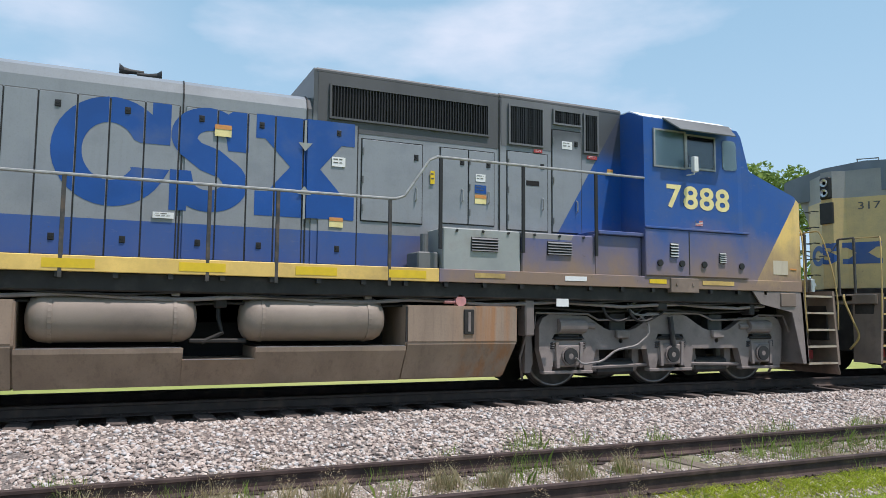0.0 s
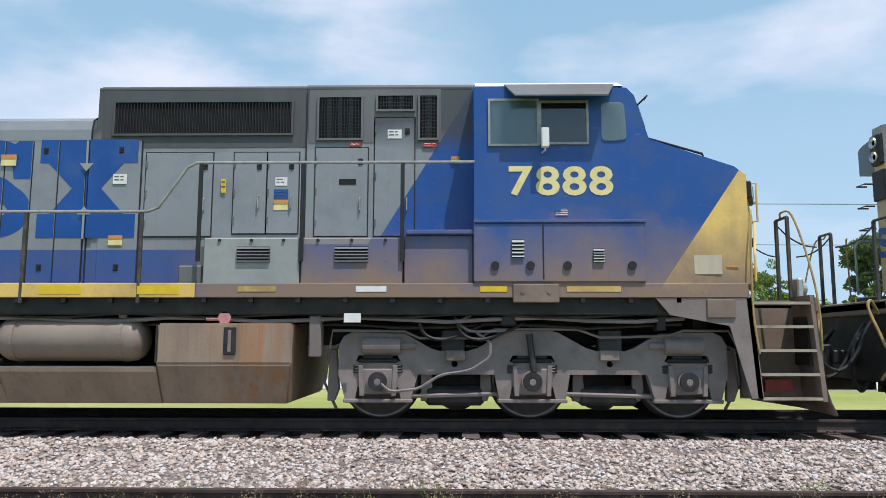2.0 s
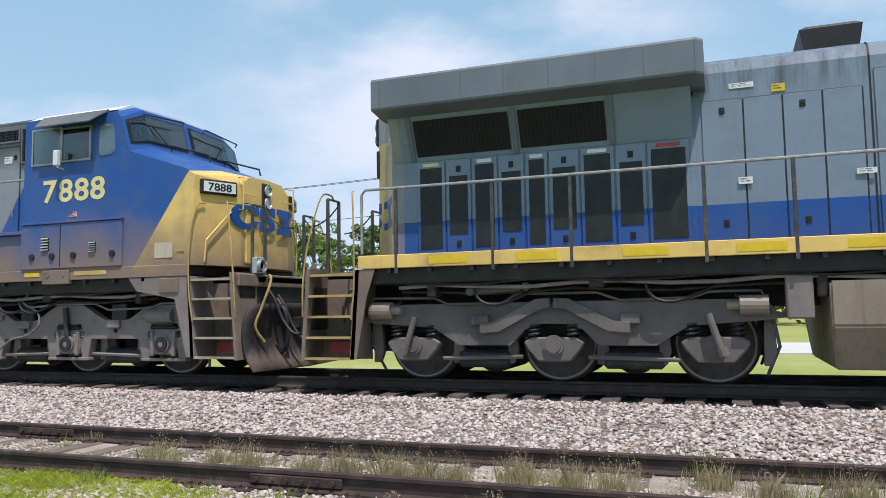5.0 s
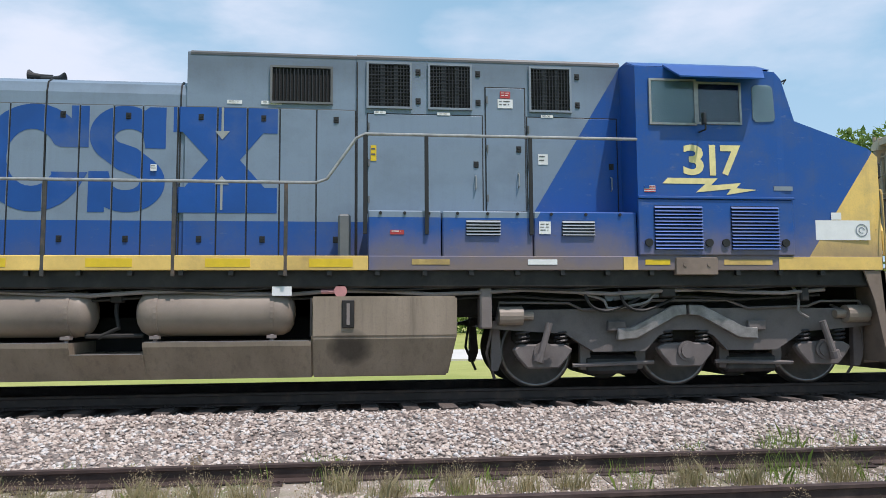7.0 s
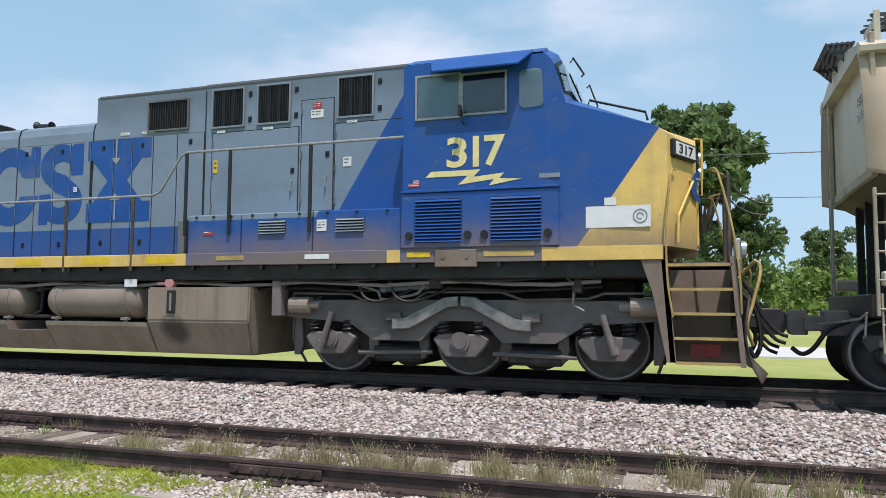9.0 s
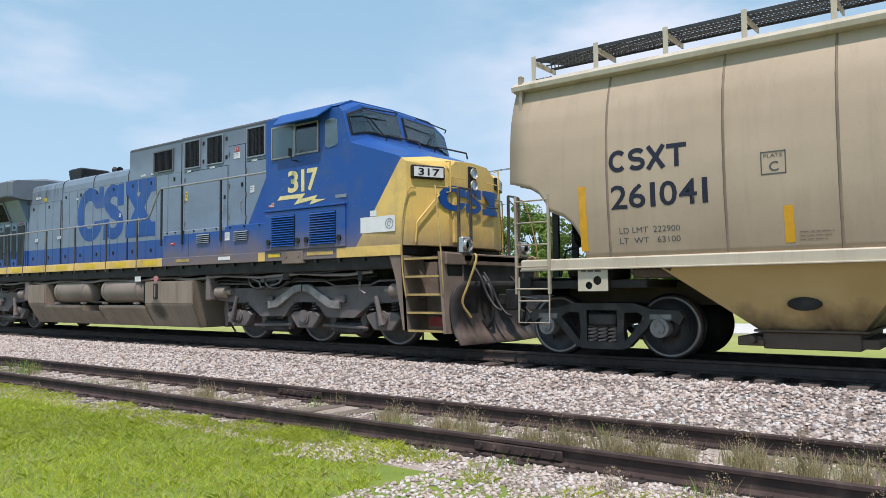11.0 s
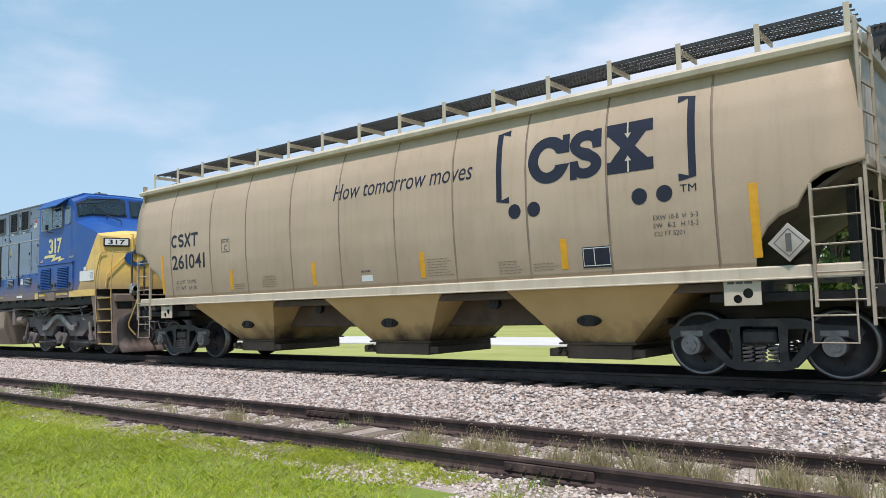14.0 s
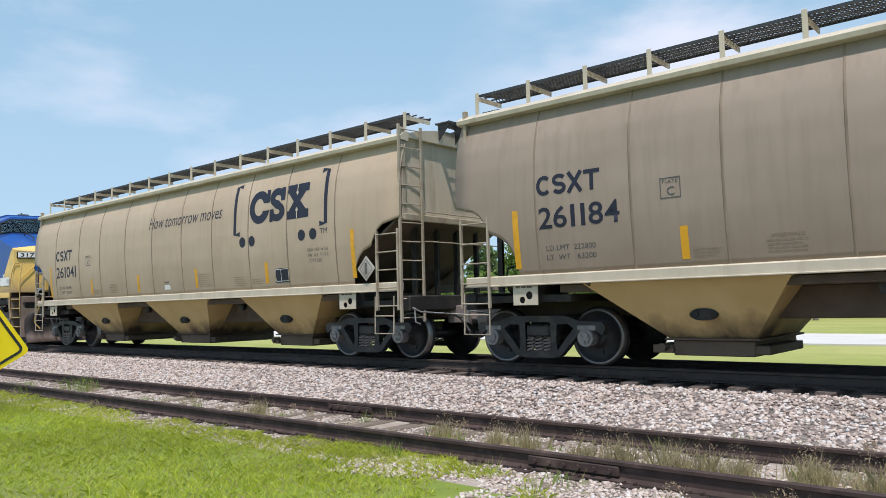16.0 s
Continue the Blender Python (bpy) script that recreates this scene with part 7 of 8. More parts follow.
        q = [(6.80, 2.82), (6.88, 2.90), (7.60, 2.90), (7.50, 2.80), (7.94, 2.84), (7.87, 2.765), (8.18, 2.745), (7.72, 2.67), (7.79, 2.755), (7.28, 2.70), (7.42, 2.82)]
        f = bm.faces.new([bm.verts.new((x, CY - 0.006, z)) for x, z in q[::-1]])
        f.normal_update()
        bmesh.ops.triangulate(bm, faces=[f])
        part("lightning_bolt", bm, "number_yellow", L, "pale yellow lightning bolt")
        part("small_plate", card(8.42, 8.70, 2.74, 2.80, CY - 0.002), "grey", L)
    fx = 7.60 if A else 6.62
    fl = part("flag_label", card(fx - 0.08, fx + 0.08, 2.70, 2.79, CY - 0.002), "white", L, "small striped flag label")
    bm = bmesh.new()
    for k in range(4):
        quad(bm, fx - 0.08, fx + 0.08, 2.70 + k * 0.0245, 2.712 + k * 0.0245, CY - 0.008)
    part("flag_stripes", bm, "red", fl)
    part("flag_field", card(fx - 0.08, fx - 0.01, 2.748, 2.79, CY - 0.007), "blue", fl)
    if A:
        part("white_board", card(9.32, 9.68, 1.93, 2.18, CY + 0.025), "hopper_light", L, "pale blank board on the nose side")
        part("orange_strip", card(9.74, 9.9, 2.02, 2.05, CY + 0.03), "orange", L)
        part("sill_locker", box(bmesh.new(), 9.45, 9.82, -1.585, -1.5, 1.36, 1.60, 0.01), "step", L)
    else:
        wb = part("white_board", card(9.03, 9.85, 2.05, 2.33, CY + 0.02), "white", L, "white board with a faint round mark")
        part("white_board", card(9.27, 9.42, 2.34, 2.44, CY + 0.016), "white", L)
        bm = bmesh.new()
        band(bm, arc(9.72, 2.19, 0.085, 0.085, 0, 360, 20), 0.014, CY + 0.011)
        band(bm, arc(9.72, 2.19, 0.04, 0.04, 0, 300, 12), 0.012, CY + 0.011)
        part("round_mark", bm, "grey", wb)
    # nose front: number boards, headlights, door, rails
    for s in (-1, 1):
        m = Matrix.Translation((10.235, s * 1.12, 3.08)) @ Matrix.Rotation(radians(s * 23.5), 4, "Z")
        bm = box(bmesh.new(), -0.05, 0.05, -0.33, 0.33, -0.12, 0.12, 0.02)
        bm.transform(m)
        nb = part("number_board", bm, "black", L, "black framed number board")
        bm = box(bmesh.new(), 0.045, 0.056, -0.29, 0.29, -0.085, 0.085)
        bm.transform(m)
        part("board_face", bm, "white", nb)
        bm = letters(number, -0.21, 0.21, -0.065, 0.065, 0, bold=0.02)
        for v in bm.verts:
            v.co = m @ Vector((0.060, v.co.x, v.co.z))
        part("board_number", bm, "black", nb, "black number " + number)
        m2 = Matrix.Translation((10.22, s * 1.1, 2.3)) @ Matrix.Rotation(radians(s * 23.5), 4, "Z")
        bm = bmesh.new()
        tube(bm, [(0.0, -0.2 * s, 0.42), (0.07, -0.2 * s, 0.40), (0.07, 0.25 * s, -0.1), (0.07, 0.28 * s, -0.45)], 0.017, 6)
        bm.transform(m2)
        part("nose_handrail", bm, "yellow", L)
    bm = box(bmesh.new(), 10.36, 10.425, -0.13, 0.13, 2.82, 3.30, 0.02)
    hl = part("headlight_housing", bm, "black", L, "black twin headlight housing")
    for z in (2.95, 3.17):
        bm = lathe(bmesh.new(), [(10.43, 0.04), (10.45, 0.085), (10.47, 0.095), (10.44, 0.10)], "x", 18, (0, 0, z))
        part("headlight", bm, "lamp_glass", hl, "round clear headlight")
    bm = box(bmesh.new(), 10.36, 10.43, -0.62, -0.16, 1.85, 2.80, 0.02)
    part("nose_door", bm, "yellow", L)
    for i in range(3):
        em = cut_at(emblem(i, -0.95, 2.42, 1.9, 0.46), (-0.66, 0.66))
        for v in em.verts:
            v.co = Vector((10.45 - 0.38 * max(0.0, abs(v.co.x) - 0.66), v.co.x, v.co.z))
        part(EMBLEM[i], em, "blue", L, "blue piece of the operator's emblem")
    for y, z0, z1 in ((-0.78, 2.75, 3.3), (0.78, 2.75, 3.3)):
        bm = bmesh.new()
        tube(bm, [(10.38, y, z0), (10.48, y, z0), (10.48, y, z1), (10.38, y, z1)], 0.015, 6)
        rod(bm, (10.47, y, (z0 + z1) / 2), (10.47, y * 0.4, (z0 + z1) / 2), 0.012, 6)
        part("nose_ladder_rail", bm, "yellow", L)
    for y in (-0.95, 0.95):
        bm = lathe(bmesh.new(), [(10.93, 0.05), (10.96, 0.09), (11.0, 0.10), (10.94, 0.11)], "x", 16, (0, y, 1.78))
        box(bm, 10.85, 10.94, y - 0.13, y + 0.13, 1.64, 1.92, 0.02)
        part("ditch_light", bm, "chrome", L, "round ditch light")
    # rear end: a shallow nose in the middle of the end wall
    bm = bmesh.new()
    loft(bm, [[(-9.69, -0.96, z), (-10.08, -0.30, z), (-10.30, -0.14, z), (-10.30, 0.14, z), (-10.08, 0.30, z), (-9.69, 0.96, z)] for z in (1.80, 3.95, 4.34)])
    part("rear_nose", bm, lv, L, "yellow shallow nose on the rear end")
    bm = box(bmesh.new(), -10.37, -10.27, -0.13, 0.13, 3.74, 4.22, 0.03)
    rl = part("rear_headlight_housing", bm, "black", L, "black twin rear headlight housing")
    for z in (3.87, 4.09):
        bm = lathe(bmesh.new(), [(-10.37, 0.04), (-10.39, 0.08), (-10.40, 0.085), (-10.37, 0.09)], "x", 18, (0, 0, z))
        part("headlight", bm, "lamp_glass", rl, "round clear headlight")
    part("rear_panel", box(bmesh.new(), -10.34, -10.28, -0.16, 0.16, 3.20, 3.66, 0.01), "black", L)
    for i in range(3):
        em = cut_at(emblem(i, -0.85, 2.32, 1.7, 0.46), (-0.30, -0.14, 0.14, 0.30))
        for v in em.verts:
            v.co = Vector((-10.31 + 1.4 * min(0.16, max(0.0, abs(v.co.x) - 0.14)) + 0.59 * max(0.0, abs(v.co.x) - 0.30), -v.co.x, v.co.z))
        part(EMBLEM[i], em, "blue", L, "blue piece of the operator's emblem")
    bm = letters(number, 0.50, 0.86, 3.48, 3.64, 0)
    for v in bm.verts:
        v.co = Vector((-10.095 + 0.59 * max(0.0, v.co.x - 0.30), -v.co.x, v.co.z))
    part("rear_number", bm, "label_text", L, "dark number " + number)
    for k in range(5):
        bm = bmesh.new()
        z = 2.1 + k * 0.35
        tube(bm, [(-10.28, 0.24, z), (-10.42, 0.24, z), (-10.42, 0.46, z), (-10.26, 0.46, z)], 0.014, 5)
        part("rung", bm, "post", L)
    bm = bmesh.new()
    tube(bm, [(-9.5, -0.7, 4.44), (-9.55, -0.7, 4.60), (-9.55, -0.2, 4.66), (-9.5, -0.2, 4.5)], 0.016, 6)
    part("roof_rail", bm, "grey_dark", L)
    for k, y in enumerate((-1.02, -0.84, -0.66, -0.5)):
        bm = bmesh.new()
        d = 0.06 * (k % 2)
        tube(bm, [(-10.12, y, 1.42), (-10.42 - d, y - 0.03, 1.30), (-10.52 - d, y, 0.95), (-10.44, y + 0.06, 0.55 + d), (-10.28, y + 0.14, 0.48 + d), (-10.12, y + 0.18, 0.82)], 0.024, 7, curved=True)
        part("jumper_hose", bm, "hose_grey", L, "dusty grey jumper hose")
    # roof fittings
    bm = loft(bmesh.new(), [[(-3.92 + a, -0.42 + a * 0.4, z), (-3.22 - a, -0.42 + a * 0.4, z), (-3.22 - a, 0.42 - a * 0.4, z), (-3.92 + a, 0.42 - a * 0.4, z)] for z, a in ((4.26, 0.04), (4.68, -0.03), (4.72, 0.05))])
    part("exhaust_pipe", bm, "black", L, "black exhaust stack")
    hx = -1.23 if A else -1.88
    hn = new("horn")
    hn.parent = L
    tagged(hn, "black three-trumpet air horn")
    part("horn_base", box(bmesh.new(), hx - 0.08, hx + 0.08, -0.12, 0.12, 4.28, 4.44, 0.02), "black", hn)
    for y, d, z in ((-0.14, 1, 4.50), (0.02, -1, 4.58), (0.16, -1, 4.48)):
        bm = lathe(bmesh.new(), [(hx - d * 0.05, 0.03), (hx + d * 0.12, 0.035), (hx + d * 0.22, 0.055), (hx + d * 0.28, 0.10), (hx + d * 0.285, 0.10), (hx + d * 0.24, 0.02)], "x", 14, (0, y, z))
        bm.transform(pose(hx, 0, 4.30) @ Matrix.Scale(0.98, 4) @ pose(-hx, 0, -4.30))
        part("trumpet", bm, "black", hn)
    bm = box(bmesh.new(), 7.8, 8.1, -0.6, -0.3, 4.68, 4.76, 0.02)
    part("antenna_dome", bm, "grey_dark", L)
    bm = bmesh.new()
    tube(bm, [(7.72, -0.55, 4.64), (7.75, -0.55, 4.77), (8.10, -0.55, 4.77), (8.13, -0.55, 4.64)], 0.016, 6)
    part("roof_hoop", bm, "black", L, "black roof grab hoop")
    for x in (6.9, 7.3):
        bm = bmesh.new()
        rod(bm, (x, -0.6, 4.66), (x, -0.6, 4.80), 0.012, 6)
        part("antenna", bm, "black", L)
    # fuel tank with a notch for the air reservoirs
    tm = "tank_" + kind
    x0, c0, c1, x1 = (-3.9, -2.47, 2.30, 4.03) if A else (-3.86, -2.90, 2.05, 3.90)
    T = new("fuel_tank")
    T.parent = L
    tagged(T, "dusty brown fuel tank hung under the frame")
    full = [(-1.55, 0.76), (-1.55, 1.29), (1.55, 1.29), (1.55, 0.76), (1.26, 0.235), (-1.26, 0.235)]
    shallow = [(-1.55, 0.60), (-1.55, 0.72), (1.55, 0.72), (1.55, 0.60), (1.26, 0.235), (-1.26, 0.235)]
    shallow[0], shallow[3] = (-1.54, 0.66), (1.54, 0.66)
    for a, b, pr in ((x0, c0, full), (c1, x1, full)):
        ca, cb = (a, b) if a < 0 else (a, b)
        bm = loft(bmesh.new(), [[(a - (0.06 if a == x0 else 0) * (1 if z > 0.7 else -1) * 0.5, y, z) for y, z in pr], [(b + (0.10 if b == x1 else 0) * (1 if z > 0.7 else -1) * 0.5, y, z) for y, z in pr]])
        bmesh.ops.bevel(bm, geom=list(bm.edges), offset=0.025, segments=2, affect="EDGES")
        part("tank_end", bm, tm, T)
    da, db = (-0.64, 0.24) if A else (-0.91, -0.03)
    for a, b, zt in ((c0, da, 0.72), (da, db, 0.57), (db, c1, 0.72)):
        bm = loft(bmesh.new(), [[(x, y * (1.0 if zt > 0.6 or abs(y) < 1.3 else 0.985), min(z, zt)) for y, z in shallow] for x in (a, b)])
        part("tank_floor", bm, tm, T)
        part("worn_edge", box(bmesh.new(), a + 0.02, b - 0.02, -1.545, -1.50, zt + 0.001, zt + 0.010), "worn_metal", T, "scraped bright tank edge")
    part("tank_joint", box(bmesh.new(), c1 - 0.01, c1 + 0.012, -1.562, -1.54, 0.78, 1.27), "under", T)
    gx0 = (c1 + x1) / 2 + (0.1 if A else -0.45)
    gg = part("sight_glass", box(bmesh.new(), gx0 - 0.08, gx0 + 0.08, -1.575, -1.54, 0.88, 1.24, 0.01), "under", T, "recessed fuel sight glass")
    part("glass_tube", box(bmesh.new(), gx0 - 0.02, gx0 + 0.02, -1.582, -1.57, 0.92, 1.2), "truck", gg)
    bm = bmesh.new()
    rod(bm, (gx0 - 0.1, -1.50, 1.36), (gx0 - 0.1, -1.40, 1.36), 0.085, 12)
    rod(bm, (gx0 - 0.35, -1.45, 1.35), (gx0 - 0.1, -1.45, 1.35), 0.03, 8)
    part("fuel_cap", bm, "faded_red", T, "faded red fuel filler cap")
    part("fuel_label", card(1.55, 1.80, 1.30, 1.42, -1.50) if not A else card(4.75, 4.97, 1.30, 1.42, -1.56), "white", L)
    # Added near-black block; it paints the shade behind the air reservoirs.
    part("shade_backing", box(bmesh.new(), c0, c1, -0.55, 0.55, 0.36, 1.42), "recess", L)
    for a, b in ((-2.40, -0.46), (0.06, 2.06)) if A else ((-2.64, -0.69), (-0.18, 1.83)):
        r = 0.305
        bm = lathe(bmesh.new(), [(a, 0.04), (a + 0.02, r * 0.55), (a + 0.07, r * 0.82), (a + 0.15, r * 0.97), (a + 0.22, r), (b - 0.22, r), (b - 0.15, r * 0.97), (b - 0.07, r * 0.82), (b - 0.02, r * 0.55), (b, 0.04)], "x", 28, (0, -1.20, 1.09))
        rs = part("air_reservoir", bm, "reservoir", L, "tan dusty cylindrical air reservoir", smooth=True)
        for x in (a + 0.28, b - 0.28):
            bm = lathe(bmesh.new(), [(x - 0.02, r + 0.002), (x - 0.02, r + 0.010), (x + 0.02, r + 0.010), (x + 0.02, r + 0.002)], "x", 28, (0, -1.20, 1.09))
            part("strap", bm, "reservoir", rs)
            bm = bmesh.new()
            if A:
                rod(bm, (x, -1.35, 1.36), (x, -1.40, 1.48), 0.02, 6)
                box(bm, x - 0.05, x + 0.05, -1.42, -1.34, 1.36, 1.40)
            else:
                rod(bm, (x, -1.42, 0.80), (x, -1.46, 0.70), 0.03, 6)
                box(bm, x - 0.06, x + 0.06, -1.50, -1.40, 0.76, 0.80)
            part("reservoir_bolt", bm, "truck", rs)
    xm = -0.44 if not A else -0.2
    bm = bmesh.new()
    tube(bm, [(xm, -1.2, 1.5), (xm, -1.25, 1.1), (xm + 0.05, -1.3, 0.9), (xm - 0.2, -1.3, 0.78)], 0.03, 7)
    tube(bm, [(xm - 0.35, -1.3, 0.80), (xm + 0.35, -1.3, 0.80)], 0.03, 7)
    box(bm, xm - 0.06, xm + 0.10, -1.34, -1.2, 1.22, 1.48, 0.02)
    part("air_valve", bm, "under", L)
    # pipes, conduits and boxes under the sill
    for k, (y, z, r) in enumerate(((-1.42, 1.34, 0.028), (-1.30, 1.26, 0.022), (-1.46, 1.39, 0.016))):
        bm = bmesh.new()
        pts = [(-9.4 + i * 0.62, y, z + 0.03 * math.sin(i * 1.7 + k)) for i in range(31)]
        tube(bm, pts, r, 6)
        part("pipe", bm, "under" if k else "truck", L)
    for x, w, h in ((-4.2, 0.3, 0.55), (-3.95, 0.12, 0.3), (4.35, 0.16, 0.55), (-8.9, 0.14, 0.2), (8.9, 0.12, 0.2), (-6.6, 0.2, 0.12), (6.9, 0.2, 0.14)):
        bm = box(bmesh.new(), x - w / 2, x + w / 2, -1.45, -1.2, 1.40 - h, 1.40, 0.02)
        part("hanger_box", bm, "truck" if h > 0.3 else "under", L)
    for x in (-6.0, 5.7, 6.2, -8.3):
        bm = bmesh.new()
        tube(bm, [(x, -1.4, 1.38), (x + 0.1, -1.42, 1.15), (x + 0.35, -1.4, 1.08), (x + 0.7, -1.36, 1.2), (x + 0.9, -1.3, 1.3)], 0.022, 6, curved=True)
        part("hose", bm, "rubber", L)
    for pts in ([(7.1, 1.50), (6.5, 1.45), (6.22, 1.30), (6.40, 1.18), (6.95, 1.20)], [(6.45, 1.19), (6.66, 1.05), (6.66, 0.85), (6.40, 0.68), (6.0, 0.62), (5.72, 0.44), (5.35, 0.40), (5.20, 0.52)]) if A else ([(5.5, 1.36), (6.0, 1.24), (6.05, 1.10), (6.6, 1.18), (6.75, 1.34)], [(8.7, 1.46), (8.85, 1.30), (8.82, 1.05), (9.0, 0.95)]):
        bm = bmesh.new()
        fine = []
        for (xa, za), (xb, zb) in zip(pts, pts[1:]):
            fine += [(xa + (xb - xa) * q, -1.37, za + (zb - za) * q) for q in (0.15, 0.5, 0.85)]
        tube(bm, fine, 0.020, 6)
        part("hose", bm, "hose_grey", L, "dusty grey hose looped over the truck")
    bm = bmesh.new()
    k = -9.5
    while k < 9.6:
        box(bm, k - 0.03, k + 0.03, -1.56, -1.45, 1.56, 1.625)
        k += 0.62
    tagged(part("sill_bolts", bm, "black", L), kind="stuff")
    # handrails
    lowz, hiz, ry = 2.77, 3.43, -1.56
    for s in (-1, 1):
        bm = bmesh.new()
        y = s * 1.56
        tube(bm, [(-9.92, y, 1.85), (-9.92, y, 2.70), (-9.86, y, 2.77), (-5, y, lowz), (0, y, lowz), (2.10, y, lowz), (2.24, y, lowz + 0.05), (2.62, y, hiz - 0.06), (2.74, y, hiz), (4.5, y, hiz), (6.46, y, hiz)], 0.021, 8)
        part("handrail", bm, "rail_metal", L, "long bare steel handrail")
        posts = [-9.38, -7.95, -6.88, -5.22, -4.21, -2.83 if not A else -3.1, -1.25 if not A else -2.04, 0.32 if not A else -0.39] + ([0.47, 2.03] if A else [1.72])
        for x in posts:
            bm = box(bmesh.new(), x - 0.024, x + 0.024, y - 0.016, y + 0.016, 1.55, lowz - 0.015, 0.004)
            part("rail_post", bm, "post", L)
        for x in (2.80, 4.17, 5.5) if A else (2.74, 3.55, 4.96):
            bm = box(bmesh.new(), x - 0.026, x + 0.026, y - 0.016, y + 0.016, 2.10, hiz - 0.015, 0.004)
            part("rail_post", bm, "black", L)
    end_platform(L, 1, lv, True, "ladder" if A else "yellow_edge")
    end_platform(L, -1, lv, False, "ladder" if A else "yellow_edge")
    locomotive_truck(L, 7.22, "wavy" if A else "arched")
    locomotive_truck(L, -7.22, "wavy" if A else "arched")
    return L


loco(LOCO_A, "a", "worn blue, grey and yellow diesel locomotive with a dusty brown sill", "7888")
loco(LOCO_B, "b", "blue, grey and yellow diesel locomotive with overhanging radiator wings", "317")


# ---- beyond the track: trees, undergrowth, pole ----
def leafy(name, base, tip):
    n = Nodes(name)
    g = n.t.nodes.new("ShaderNodeNewGeometry")
    c = n.mix(g.outputs["Random Per Island"], base, tip)
    c = n.mix(n.math("MULTIPLY", n.ramp(n.noise(0.35, 3), 0.35, 0.7), 0.5), c, tuple(k * 0.55 for k in base))
    n.b.inputs["Transmission Weight"].default_value = 0.0
    n.b.inputs["Subsurface Weight"].default_value = 0.0
    mat = n.done(c, 0.7, 0, 0.25)
    nt = n.t
    out = next(k for k in nt.nodes if k.type == "OUTPUT_MATERIAL")
    thin, both = nt.nodes.new("ShaderNodeBsdfTranslucent"), nt.nodes.new("ShaderNodeMixShader")
    both.inputs[0].default_value = 0.42
    nt.links.new(c, thin.inputs["Color"])
    nt.links.new(n.b.outputs[0], both.inputs[1])
    nt.links.new(thin.outputs[0], both.inputs[2])
    nt.links.new(both.outputs[0], out.inputs["Surface"])
    return mat


M["leaf"] = leafy("broad_leaves", (0.135, 0.23, 0.055), (0.32, 0.43, 0.12))
M["leaf_dark"] = leafy("dark_leaves", (0.115, 0.185, 0.075), (0.25, 0.35, 0.13))
M["grass"] = leafy("grass_blades", (0.34, 0.44, 0.035), (0.66, 0.70, 0.10))
M["weed"] = leafy("dry_weed_stems", (0.33, 0.31, 0.15), (0.64, 0.54, 0.35))
M["weed_green"] = leafy("green_weeds", (0.17, 0.28, 0.05), (0.38, 0.48, 0.13))
M["seed"] = leafy("seed_heads", (0.30, 0.23, 0.14), (0.52, 0.42, 0.29))
M["bark"] = plain("bark", (0.11, 0.085, 0.065), 0.9, var=0.4, scale=3, bump=0.5, stretch=(2, 2, 0.4))
M["pole_wood"] = plain("weathered_pole_wood", (0.17, 0.14, 0.115), 0.85, var=0.3, scale=3, bump=0.3, stretch=(3, 3, 0.2))


def leaf_cloud(rs, centers, radii, per, size, squash=0.8):
    """Small leaf blades scattered through clumps, as vertices and quads."""
    k = len(centers)
    d = rs.normal(size=(k, per, 3))
    d /= np.linalg.norm(d, axis=2, keepdims=True)
    r = rs.uniform(0.45, 1.0, (k, per, 1)) ** 0.6
    p = np.asarray(centers)[:, None] + d * r * np.asarray(radii)[:, None, None] * np.array([1, 1, squash])
    p = p.reshape(-1, 3)
    m = len(p)
    a = rs.normal(size=(m, 3))
    a /= np.linalg.norm(a, axis=1, keepdims=True)
    b = np.cross(a, rs.normal(size=(m, 3)))
    b /= np.linalg.norm(b, axis=1, keepdims=True)
    s = size * rs.uniform(0.6, 1.4, (m, 1))
    q = np.stack([p - a * s, p + b * s * 0.5, p + a * s, p - b * s * 0.5], 1).reshape(-1, 3)
    f = np.arange(m * 4).reshape(-1, 4)
    return q, f


